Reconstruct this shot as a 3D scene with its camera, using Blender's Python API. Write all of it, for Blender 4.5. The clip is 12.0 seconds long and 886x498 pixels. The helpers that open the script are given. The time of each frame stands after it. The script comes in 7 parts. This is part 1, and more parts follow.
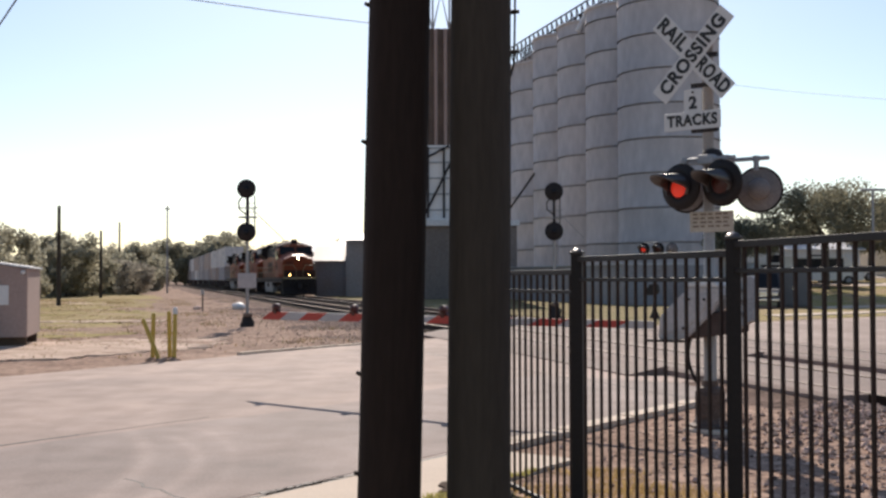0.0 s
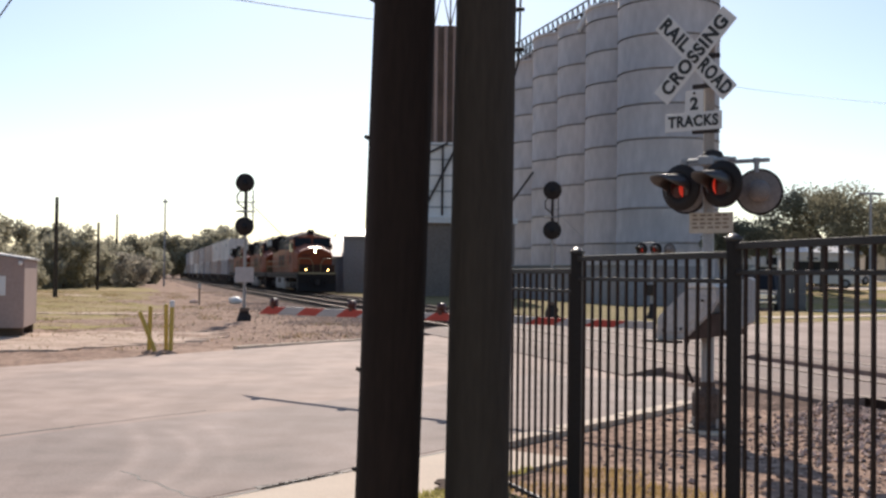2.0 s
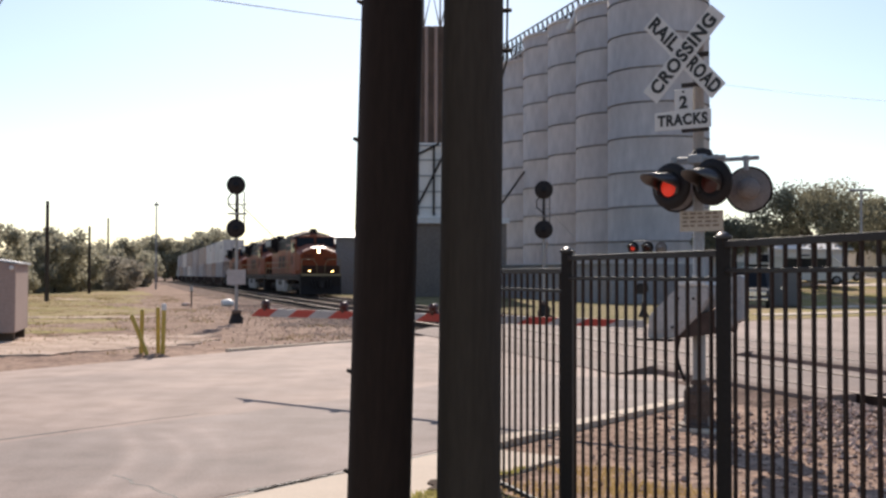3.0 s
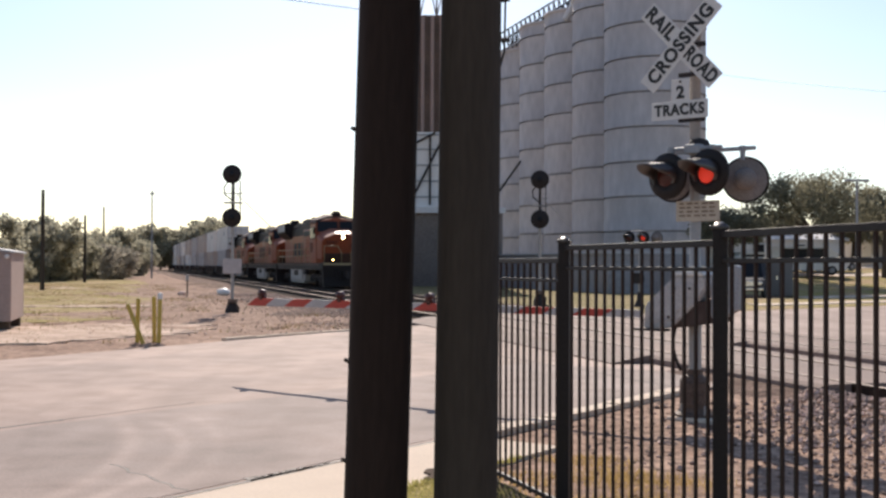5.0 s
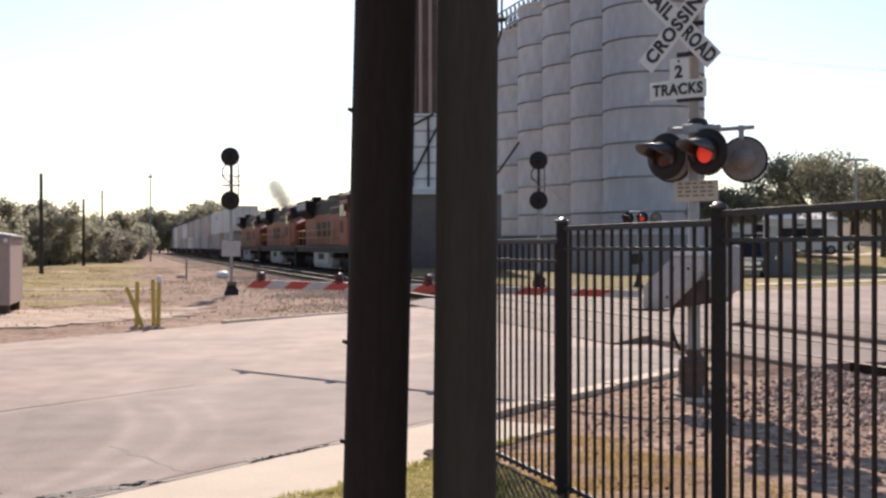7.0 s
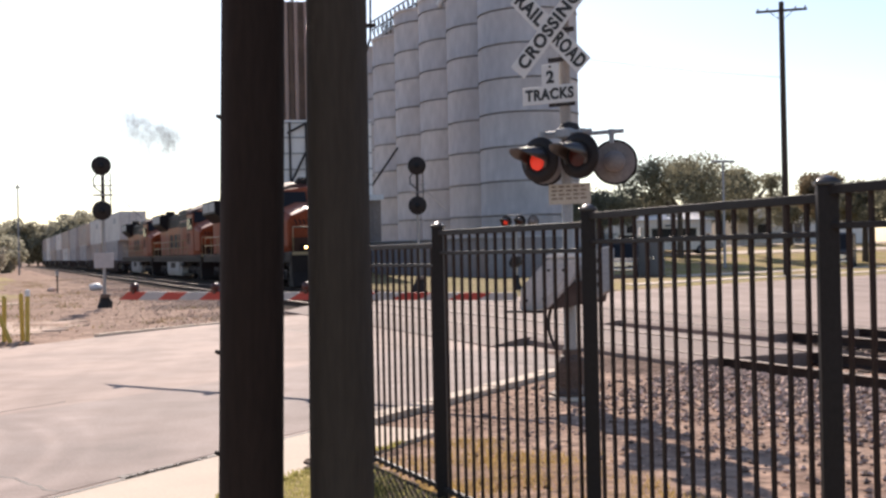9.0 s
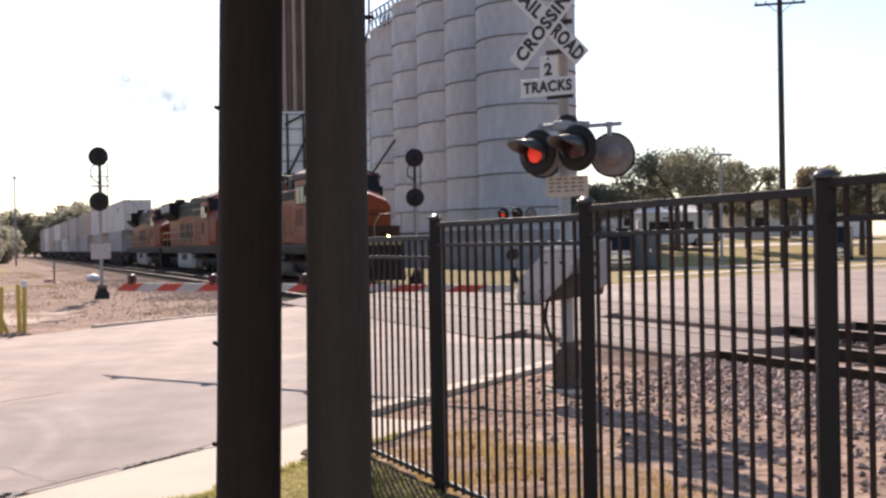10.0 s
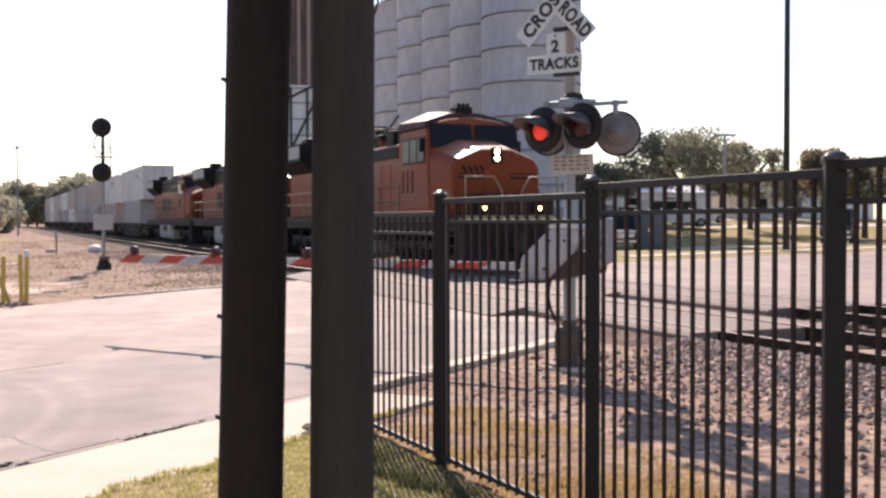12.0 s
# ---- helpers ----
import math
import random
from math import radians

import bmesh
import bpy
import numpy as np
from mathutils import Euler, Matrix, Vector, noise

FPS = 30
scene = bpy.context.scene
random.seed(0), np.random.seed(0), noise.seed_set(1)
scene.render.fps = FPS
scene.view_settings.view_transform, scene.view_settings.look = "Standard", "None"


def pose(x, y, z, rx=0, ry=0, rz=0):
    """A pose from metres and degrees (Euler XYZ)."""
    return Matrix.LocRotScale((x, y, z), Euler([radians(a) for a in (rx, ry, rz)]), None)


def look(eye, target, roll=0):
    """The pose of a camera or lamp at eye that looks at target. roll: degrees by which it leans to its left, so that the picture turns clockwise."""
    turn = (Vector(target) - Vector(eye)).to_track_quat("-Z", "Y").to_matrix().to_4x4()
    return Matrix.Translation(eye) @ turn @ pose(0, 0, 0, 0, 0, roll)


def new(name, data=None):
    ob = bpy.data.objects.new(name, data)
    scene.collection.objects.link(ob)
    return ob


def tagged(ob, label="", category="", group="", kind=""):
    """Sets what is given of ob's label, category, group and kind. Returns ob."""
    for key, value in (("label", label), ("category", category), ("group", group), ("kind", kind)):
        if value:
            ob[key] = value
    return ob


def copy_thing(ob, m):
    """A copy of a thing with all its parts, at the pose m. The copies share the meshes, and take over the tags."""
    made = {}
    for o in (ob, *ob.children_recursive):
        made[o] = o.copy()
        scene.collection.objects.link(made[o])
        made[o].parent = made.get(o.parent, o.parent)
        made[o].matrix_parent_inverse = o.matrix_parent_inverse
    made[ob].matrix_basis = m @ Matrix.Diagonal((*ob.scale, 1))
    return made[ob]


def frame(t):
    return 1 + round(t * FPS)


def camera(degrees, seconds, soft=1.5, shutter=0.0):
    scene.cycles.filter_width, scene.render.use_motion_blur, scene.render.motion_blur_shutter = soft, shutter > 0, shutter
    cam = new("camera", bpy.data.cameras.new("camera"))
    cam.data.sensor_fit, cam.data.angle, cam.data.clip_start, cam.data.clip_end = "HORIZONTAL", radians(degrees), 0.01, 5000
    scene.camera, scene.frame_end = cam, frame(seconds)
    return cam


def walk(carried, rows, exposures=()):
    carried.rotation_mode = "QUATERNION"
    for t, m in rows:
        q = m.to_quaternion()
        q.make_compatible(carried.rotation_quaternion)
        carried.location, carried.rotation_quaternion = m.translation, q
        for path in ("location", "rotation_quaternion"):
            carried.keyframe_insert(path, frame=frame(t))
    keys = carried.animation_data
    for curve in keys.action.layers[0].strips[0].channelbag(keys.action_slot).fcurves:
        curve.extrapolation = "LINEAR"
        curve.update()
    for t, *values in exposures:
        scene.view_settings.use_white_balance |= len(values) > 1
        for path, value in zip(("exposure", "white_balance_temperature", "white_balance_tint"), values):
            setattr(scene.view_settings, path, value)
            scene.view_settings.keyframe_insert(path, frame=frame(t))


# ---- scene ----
LENS = 43.214
cam = camera(LENS, 12.0, soft=2.6)

# seconds, x, y, z, tilt, lean, turn
PATH = [
    (0.0, 0.000, 0.000, 1.680, 1.49, 0.18, 0.00),
    (0.5, 0.011, -0.018, 1.680, 1.91, 0.68, -0.55),
    (1.0, -0.004, -0.010, 1.683, 1.63, 0.06, -0.38),
    (1.5, -0.011, -0.005, 1.680, 1.43, -0.21, -0.40),
    (2.0, -0.019, 0.008, 1.679, 1.35, -0.70, -0.16),
    (2.5, -0.018, -0.009, 1.680, 1.17, -0.38, -0.34),
    (3.0, -0.008, -0.001, 1.682, 1.37, -0.14, -0.55),
    (4.8, -0.011, -0.002, 1.680, 1.24, -0.11, -0.93),
    (5.0, -0.015, -0.002, 1.683, 0.83, -0.24, -0.76),
    (5.5, 0.013, -0.003, 1.682, 0.32, 0.75, -1.25),
    (6.0, -0.021, 0.021, 1.680, -0.35, -0.30, 0.02),
    (6.5, -0.013, 0.010, 1.677, -0.15, 0.04, -0.38),
    (7.0, -0.010, 0.005, 1.680, -0.11, 0.07, -0.81),
    (7.2, -0.006, 0.000, 1.680, 0.02, 0.30, -1.25),
    (7.5, 0.008, -0.024, 1.681, 0.28, 0.71, -4.69),
    (7.7, 0.019, -0.001, 1.679, 0.36, 0.87, -7.20),
    (8.0, 0.021, 0.000, 1.679, 0.36, 0.95, -7.60),
    (9.3, 0.025, 0.003, 1.679, 0.00, 1.26, -6.80),
    (9.5, 0.026, 0.004, 1.679, -0.08, 1.28, -6.88),
    (10.0, 0.020, -0.002, 1.678, -0.29, 1.03, -7.05),
    (10.5, 0.034, 0.007, 1.680, -0.46, 1.35, -7.56),
    (11.0, 0.028, 0.002, 1.679, -0.38, 1.26, -7.35),
    (11.5, 0.012, 0.011, 1.677, -0.94, 0.62, -6.80),
    (12.0, 0.004, 0.021, 1.678, -1.50, 0.14, -6.95),
]
walk(cam, [(t, pose(x, y, z, 90 + tilt, lean, turn)) for t, x, y, z, tilt, lean, turn in PATH],
     exposures=[(0.0, 0.18, 6390, 12), (3.0, 0.26, 6420, 12.5), (5.0, 0.34, 6460, 13), (7.0, 0.42, 6500, 14), (9.5, 0.58, 6500, 16), (12.0, 0.76, 6500, 18)])

# ---- light: afternoon sun ahead of the camera, hazy pale sky ----
SUN_UP, SUN_AZ = 35.5, -1.0
world = bpy.data.worlds.new("sky")
scene.world = world
world.use_nodes = True
wn, wl = world.node_tree.nodes, world.node_tree.links
sky = wn.new("ShaderNodeTexSky")
sky.sky_type = "NISHITA"
sky.sun_disc = False
sky.sun_elevation = radians(SUN_UP)
sky.sun_rotation = radians(SUN_AZ)
sky.dust_density = 0.45
sky.ozone_density = 1.2
wl.new(sky.outputs[0], wn["Background"].inputs[0])
wn["Background"].inputs[1].default_value = 0.106
sun = new("sun", bpy.data.lights.new("sun", "SUN"))
sun.data.energy = 4.5
sun.data.angle = radians(0.5)
sun.data.color = (1.0, 0.885, 0.75)
sun.matrix_world = look((math.sin(radians(SUN_AZ)) * 80, math.cos(radians(SUN_AZ)) * 80, 80 * math.tan(radians(SUN_UP))), (0, 0, 0))


# ---- materials ----
def mat(name, col, rough=0.8, metal=0.0, scale=3.0, vary=0.25, fine=40.0, bump=0.15, other=None, spread=0.5, depth=0.01, coat=0.0, stretch=(1, 1, 1), spec=0.5):
    """A surface with variation at a large and a fine scale. other: a second colour that shows in patches."""
    m = bpy.data.materials.new(name)
    m.use_nodes = True
    n, l = m.node_tree.nodes, m.node_tree.links
    b = n["Principled BSDF"]
    co = n.new("ShaderNodeTexCoord")
    big = n.new("ShaderNodeTexNoise")
    big.inputs["Scale"].default_value, big.inputs["Detail"].default_value = scale, 6
    small = n.new("ShaderNodeTexNoise")
    small.inputs["Scale"].default_value, small.inputs["Detail"].default_value = fine, 4
    mp = n.new("ShaderNodeMapping")
    mp.inputs["Scale"].default_value = stretch
    l.new(co.outputs["Object"], mp.inputs["Vector"])
    for t in (big, small):
        l.new(mp.outputs["Vector"], t.inputs["Vector"])
    ramp = n.new("ShaderNodeValToRGB")
    lo, hi = 0.5 - spread / 2, 0.5 + spread / 2
    ramp.color_ramp.elements[0].position, ramp.color_ramp.elements[1].position = max(lo, 0.0), min(hi, 1.0)
    c2 = other or tuple(c * (1 - vary) for c in col)
    ramp.color_ramp.elements[0].color, ramp.color_ramp.elements[1].color = (*c2, 1), (*col, 1)
    l.new(big.outputs["Fac"], ramp.inputs["Fac"])
    mix = n.new("ShaderNodeMix")
    mix.data_type, mix.blend_type = "RGBA", "MULTIPLY"
    mix.inputs["Factor"].default_value = 1.0
    fr = n.new("ShaderNodeMapRange")
    fr.inputs["To Min"].default_value, fr.inputs["To Max"].default_value = 1 - vary, 1 + vary
    fr.inputs["From Min"].default_value, fr.inputs["From Max"].default_value = 0.25, 0.75
    l.new(small.outputs["Fac"], fr.inputs["Value"])
    l.new(ramp.outputs["Color"], mix.inputs["A"])
    l.new(fr.outputs["Result"], mix.inputs["B"])
    l.new(mix.outputs["Result"], b.inputs["Base Color"])
    rr = n.new("ShaderNodeMapRange")
    rr.inputs["To Min"].default_value, rr.inputs["To Max"].default_value = max(rough - 0.1, 0.03), min(rough + 0.1, 1.0)
    l.new(big.outputs["Fac"], rr.inputs["Value"])
    l.new(rr.outputs["Result"], b.inputs["Roughness"])
    b.inputs["Metallic"].default_value = metal
    b.inputs["Coat Weight"].default_value = coat
    b.inputs["Specular IOR Level"].default_value = spec
    if bump:
        bp = n.new("ShaderNodeBump")
        bp.inputs["Strength"].default_value, bp.inputs["Distance"].default_value = bump, depth
        l.new(small.outputs["Fac"], bp.inputs["Height"])
        l.new(bp.outputs["Normal"], b.inputs["Normal"])
    return m


def lamp_mat(name, col, power):
    m = bpy.data.materials.new(name)
    m.use_nodes = True
    b = m.node_tree.nodes["Principled BSDF"]
    b.inputs["Base Color"].default_value = (*col, 1)
    b.inputs["Emission Color"].default_value = (*col, 1)
    b.inputs["Emission Strength"].default_value = power
    return m


def random_mat(name, col, rough=0.9, vary=0.3):
    """Colour that differs from island to island: leaves, stones."""
    m = bpy.data.materials.new(name)
    m.use_nodes = True
    n, l = m.node_tree.nodes, m.node_tree.links
    g = n.new("ShaderNodeNewGeometry")
    ramp = n.new("ShaderNodeValToRGB")
    ramp.color_ramp.elements[0].color = (*(c * (1 - vary) for c in col), 1)
    ramp.color_ramp.elements[1].color = (*(c * (1 + vary) for c in col), 1)
    l.new(g.outputs["Random Per Island"], ramp.inputs["Fac"])
    l.new(ramp.outputs["Color"], n["Principled BSDF"].inputs["Base Color"])
    n["Principled BSDF"].inputs["Roughness"].default_value = rough
    return m


def leaf_mat(name, col):
    m = random_mat(name, col, 0.9, 0.3)
    n, l = m.node_tree.nodes, m.node_tree.links
    tr = n.new("ShaderNodeBsdfTranslucent")
    ramp = [x for x in n if x.type == "VALTORGB"][0]
    l.new(ramp.outputs["Color"], tr.inputs["Color"])
    mx = n.new("ShaderNodeMixShader")
    mx.inputs[0].default_value = 0.58
    l.new(n["Principled BSDF"].outputs[0], mx.inputs[1])
    l.new(tr.outputs[0], mx.inputs[2])
    l.new(mx.outputs[0], n["Material Output"].inputs[0])
    return m


M_DIRT = mat("pinkish_dirt", (0.39, 0.268, 0.20), 0.95, 0, 0.9, 0.5, 7, 1.0, other=(0.25, 0.16, 0.115), spread=0.26, depth=0.06, spec=0.1)
M_GRASS = mat("mown_grass", (0.31, 0.26, 0.09), 0.95, 0, 0.45, 0.45, 9, 0.8, other=(0.38, 0.27, 0.16), spread=0.28, depth=0.05, spec=0.1)
# dark brown soil with still darker patches
M_SOIL = mat("dark_brown_soil", (0.10, 0.066, 0.048), 0.95, 0, 2.0, 0.45, 18, 0.8, other=(0.055, 0.04, 0.03), depth=0.03, spec=0.1)
M_GREEN = mat("rough_green_grass", (0.19, 0.165, 0.065), 0.95, 0, 0.6, 0.4, 9, 0.8, other=(0.28, 0.21, 0.11), spread=0.3, depth=0.05, spec=0.1)
M_BALLAST = mat("crushed_stone", (0.235, 0.16, 0.125), 0.95, 0, 1.1, 0.7, 9, 1.0, other=(0.115, 0.072, 0.055), spread=0.22, depth=0.08, spec=0.1)
M_STONE = random_mat("loose_stone", (0.43, 0.30, 0.235), 0.9, 0.7)
def road_mat(name, light, dark, pale, arcs=()):
    """Worn road: broad mottling, streaks along the traffic, fine grit, stains and hairline cracks."""
    m = bpy.data.materials.new(name)
    m.use_nodes = True
    n, l = m.node_tree.nodes, m.node_tree.links
    b = n["Principled BSDF"]
    co = n.new("ShaderNodeTexCoord")

    def noise_at(scale, detail, stretch=(1, 1, 1), turn=0.0):
        mp = n.new("ShaderNodeMapping")
        mp.inputs["Rotation"].default_value = (0, 0, radians(turn))
        mp.inputs["Scale"].default_value = stretch
        t = n.new("ShaderNodeTexNoise")
        t.inputs["Scale"].default_value, t.inputs["Detail"].default_value = scale, detail
        l.new(co.outputs["Object"], mp.inputs["Vector"])
        l.new(mp.outputs["Vector"], t.inputs["Vector"])
        return t

    def ramp(src, p0, p1, c0, c1):
        r = n.new("ShaderNodeValToRGB")
        r.color_ramp.elements[0].position, r.color_ramp.elements[1].position = p0, p1
        r.color_ramp.elements[0].color, r.color_ramp.elements[1].color = (*c0, 1), (*c1, 1)
        l.new(src, r.inputs["Fac"])
        return r.outputs["Color"]

    def mix(kind, fac, a, c):
        x = n.new("ShaderNodeMix")
        x.data_type, x.blend_type = "RGBA", kind
        x.inputs["Factor"].default_value = fac
        l.new(a, x.inputs["A"])
        l.new(c, x.inputs["B"])
        return x.outputs["Result"]

    base = ramp(noise_at(0.45, 8).outputs["Fac"], 0.36, 0.64, dark, light)
    streak = ramp(noise_at(0.9, 5, (1.0, 0.08, 1), 36).outputs["Fac"], 0.35, 0.65, (0.84, 0.82, 0.80), (1.12, 1.11, 1.10))
    c = mix("MULTIPLY", 1.0, base, streak)
    patch = ramp(noise_at(1.7, 6).outputs["Fac"], 0.30, 0.60, (0.80, 0.77, 0.75), (1.06, 1.06, 1.06))
    c = mix("MULTIPLY", 0.9, c, patch)
    grit = noise_at(38, 4)
    c = mix("MULTIPLY", 1.0, c, ramp(grit.outputs["Fac"], 0.3, 0.7, (0.86, 0.86, 0.86), (1.14, 1.14, 1.14)))
    vor = n.new("ShaderNodeTexVoronoi")
    vor.feature = "DISTANCE_TO_EDGE"
    vor.inputs["Scale"].default_value = 0.28
    wob = n.new("ShaderNodeMix")
    wob.data_type = "VECTOR"
    wob.inputs["Factor"].default_value = 0.35
    l.new(co.outputs["Object"], wob.inputs["A"])
    l.new(noise_at(1.4, 6).outputs["Color"], wob.inputs["B"])
    l.new(wob.outputs["Result"], vor.inputs["Vector"])
    c = mix("MULTIPLY", 0.14, c, ramp(vor.outputs["Distance"], 0.004, 0.012, pale, (1, 1, 1)))
    # pale tyre arcs worn into the surface: middle, radius, width, strength
    for ax, ay, ar, aw, ak in arcs:
        sh = n.new("ShaderNodeMapping")
        sh.inputs["Location"].default_value = (-ax, -ay, 0)
        l.new(co.outputs["Object"], sh.inputs["Vector"])
        ln = n.new("ShaderNodeVectorMath")
        ln.operation = "LENGTH"
        l.new(sh.outputs["Vector"], ln.inputs[0])
        off = n.new("ShaderNodeMath")
        off.operation = "SUBTRACT"
        off.inputs[1].default_value = ar
        l.new(ln.outputs["Value"], off.inputs[0])
        far = n.new("ShaderNodeMath")
        far.operation = "ABSOLUTE"
        l.new(off.outputs[0], far.inputs[0])
        band = ramp(far.outputs[0], 0.0, aw, (1 + ak, 1 + ak, 1 + ak), (1, 1, 1))
        band.node.color_ramp.interpolation = "EASE"
        end = n.new("ShaderNodeSeparateXYZ")
        l.new(sh.outputs["Vector"], end.inputs[0])
        fade = n.new("ShaderNodeMapRange")
        fade.inputs["From Min"].default_value, fade.inputs["From Max"].default_value = ar * 0.78, ar * 0.95
        l.new(end.outputs["X"], fade.inputs["Value"])
        worn = n.new("ShaderNodeMix")
        worn.data_type, worn.blend_type = "RGBA", "MULTIPLY"
        l.new(fade.outputs["Result"], worn.inputs["Factor"])
        l.new(c, worn.inputs["A"])
        l.new(band, worn.inputs["B"])
        c = worn.outputs["Result"]
    l.new(c, b.inputs["Base Color"])
    b.inputs["Roughness"].default_value = 0.85
    bp = n.new("ShaderNodeBump")
    bp.inputs["Strength"].default_value, bp.inputs["Distance"].default_value = 0.3, 0.01
    l.new(grit.outputs["Fac"], bp.inputs["Height"])
    l.new(bp.outputs["Normal"], b.inputs["Normal"])
    return m


M_ROAD = road_mat("worn_road_surface", (0.435, 0.32, 0.26), (0.335, 0.246, 0.203), (0.45, 0.42, 0.40))
M_WALK = mat("pale_concrete", (0.66, 0.54, 0.42), 0.9, 0, 1.2, 0.1, 60, 0.2, other=(0.54, 0.43, 0.33), spread=0.4)
M_ASPHALT = road_mat("grey_patched_asphalt", (0.318, 0.245, 0.213), (0.23, 0.18, 0.157), (0.4, 0.38, 0.36),
                     ((-9.6, 9.05, 6.96, 0.17, 0.30), (-6.68, 9.48, 4.50, 0.14, 0.26), (-8.18, 9.36, 6.33, 0.12, 0.12)))
M_PALE = mat("pale_trodden_dirt", (0.66, 0.51, 0.405), 0.95, 0, 0.8, 0.3, 12, 0.5, other=(0.37, 0.26, 0.19), spread=0.4, depth=0.03, spec=0.1)
M_LANE = road_mat("worn_darker_lane", (0.39, 0.288, 0.238), (0.295, 0.218, 0.182), (0.45, 0.42, 0.40))
M_FARROAD = road_mat("grey_worn_approach", (0.355, 0.265, 0.22), (0.27, 0.20, 0.168), (0.4, 0.38, 0.36))
M_DARKSEAM = mat("dark_seam", (0.055, 0.038, 0.03), 0.7, 0, 4, 0.3, 50)
M_PANEL = mat("crossing_panel_concrete", (0.255, 0.182, 0.148), 0.85, 0, 1.0, 0.25, 30, 0.3, other=(0.155, 0.108, 0.088), stretch=(0.15, 2.0, 1))
M_RAIL = mat("rusty_rail_steel", (0.055, 0.036, 0.028), 0.75, 0.2, 3, 0.3, 60, spec=0.15)
M_RAILTOP = mat("worn_rail_head", (0.20, 0.155, 0.13), 0.62, 0.6, 3, 0.15, 60, 0)
M_TIE = mat("weathered_tie_timber", (0.12, 0.09, 0.07), 0.95, 0, 3, 0.35, 30, 0.5, spec=0.1)
M_POLE = mat("creosoted_pole_timber", (0.034, 0.021, 0.017), 0.95, 0, 2.5, 0.2, 45, 0.35, other=(0.018, 0.011, 0.009), stretch=(1, 1, 0.15), spec=0.25)
M_POLE2 = mat("weathered_pole_timber", (0.066, 0.053, 0.043), 0.95, 0, 2.0, 0.16, 45, 0.35, other=(0.040, 0.031, 0.026), stretch=(1, 1, 0.15), spec=0.25)
M_DISC = mat("weathered_disc_back", (0.24, 0.21, 0.20), 0.7, 0.1, 6, 0.2, 60, 0.1)
M_BLACK = mat("black_paint", (0.024, 0.018, 0.017), 0.55, 0, 5, 0.3, 60, 0.08, spec=0.25)
# lamp hoods: lighter, glossier black that carries the sun glare
M_HOOD = mat("glossy_black_hood_paint", (0.045, 0.036, 0.033), 0.33, 0, 5, 0.3, 60, 0.05, spec=1.0)
# post caps: lighter and glossier than the fence, to catch the sun glint
M_FENCECAP = mat("glossy_black_cap", (0.05, 0.042, 0.042), 0.28, 0.3, 5, 0.2, 80, 0.05, spec=0.6)
M_CAST = mat("weathered_cast_iron", (0.15, 0.112, 0.092), 0.7, 0.1, 5, 0.35, 50, 0.15, other=(0.08, 0.055, 0.045), spec=0.2)
M_FENCE = mat("black_powder_coat", (0.027, 0.021, 0.021), 0.55, 0, 5, 0.2, 80, 0.05, spec=0.22)
M_PICKET = mat("rust_tinged_black_coat", (0.040, 0.020, 0.014), 0.6, 0, 5, 0.3, 80, 0.05, other=(0.030, 0.020, 0.018), spec=0.2)
M_SILVER = mat("aluminium_paint", (0.34, 0.325, 0.315), 0.5, 0.3, 4, 0.15, 60, 0.05)
M_GREY = mat("weathered_grey_paint", (0.36, 0.36, 0.37), 0.6, 0.2, 4, 0.2, 60, 0.05)
M_DARKGREY = mat("dark_weathered_steel", (0.05, 0.043, 0.042), 0.7, 0.2, 4, 0.3, 60, 0.1, spec=0.2)
M_WHITE = mat("white_sign_sheet", (0.68, 0.66, 0.635), 0.5, 0, 3, 0.06, 50, 0.0)
M_TAN = mat("faded_tan_sign", (0.52, 0.45, 0.36), 0.7, 0, 6, 0.15, 60, 0.0)
M_INK = mat("black_lettering", (0.02, 0.02, 0.02), 0.5, 0, 5, 0.1, 50, 0.0)
M_RED = mat("red_sheeting", (0.50, 0.05, 0.03), 0.5, 0, 5, 0.2, 50, 0.0)
M_REDLENS = mat("dark_red_lens", (0.06, 0.008, 0.006), 0.3, 0, 5, 0.1, 50, 0.0)
M_YELLOW = mat("yellow_paint", (0.55, 0.39, 0.07), 0.6, 0, 6, 0.25, 40, 0.1)
M_CONCRETE = mat("silo_concrete", (0.57, 0.52, 0.50), 0.9, 0, 0.35, 0.14, 2.2, 0.3, other=(0.47, 0.425, 0.41), spread=0.36, depth=0.03, stretch=(1, 1, 0.4), spec=0.2)
M_SEAM = mat("silo_form_seam", (0.33, 0.30, 0.29), 0.95, 0, 0.6, 0.25, 6, 0.2)
M_CLAD = mat("rusty_brown_cladding", (0.27, 0.19, 0.15), 0.8, 0.2, 0.5, 0.3, 8, 0.2, other=(0.13, 0.10, 0.085), spec=0.15)
M_SHEET = mat("grey_sheet_metal", (0.30, 0.25, 0.225), 0.6, 0.0, 0.4, 0.15, 6, 0.1, other=(0.28, 0.29, 0.31), spec=0.15)
M_DARKSHEET = mat("dark_sheet_metal", (0.20, 0.17, 0.155), 0.6, 0.0, 0.5, 0.2, 6, 0.1, spec=0.12)
M_ROOF = mat("pale_metal_roof", (0.55, 0.55, 0.56), 0.5, 0.3, 0.5, 0.15, 6, 0.1)
M_TANSHED = mat("tan_shed_siding", (0.37, 0.27, 0.235), 0.8, 0, 0.7, 0.12, 12, 0.1)
M_ORANGE = mat("locomotive_orange", (0.30, 0.074, 0.033), 0.55, 0, 0.8, 0.25, 10, 0.05, other=(0.21, 0.08, 0.052), spread=0.45, coat=0.05, spec=0.12)
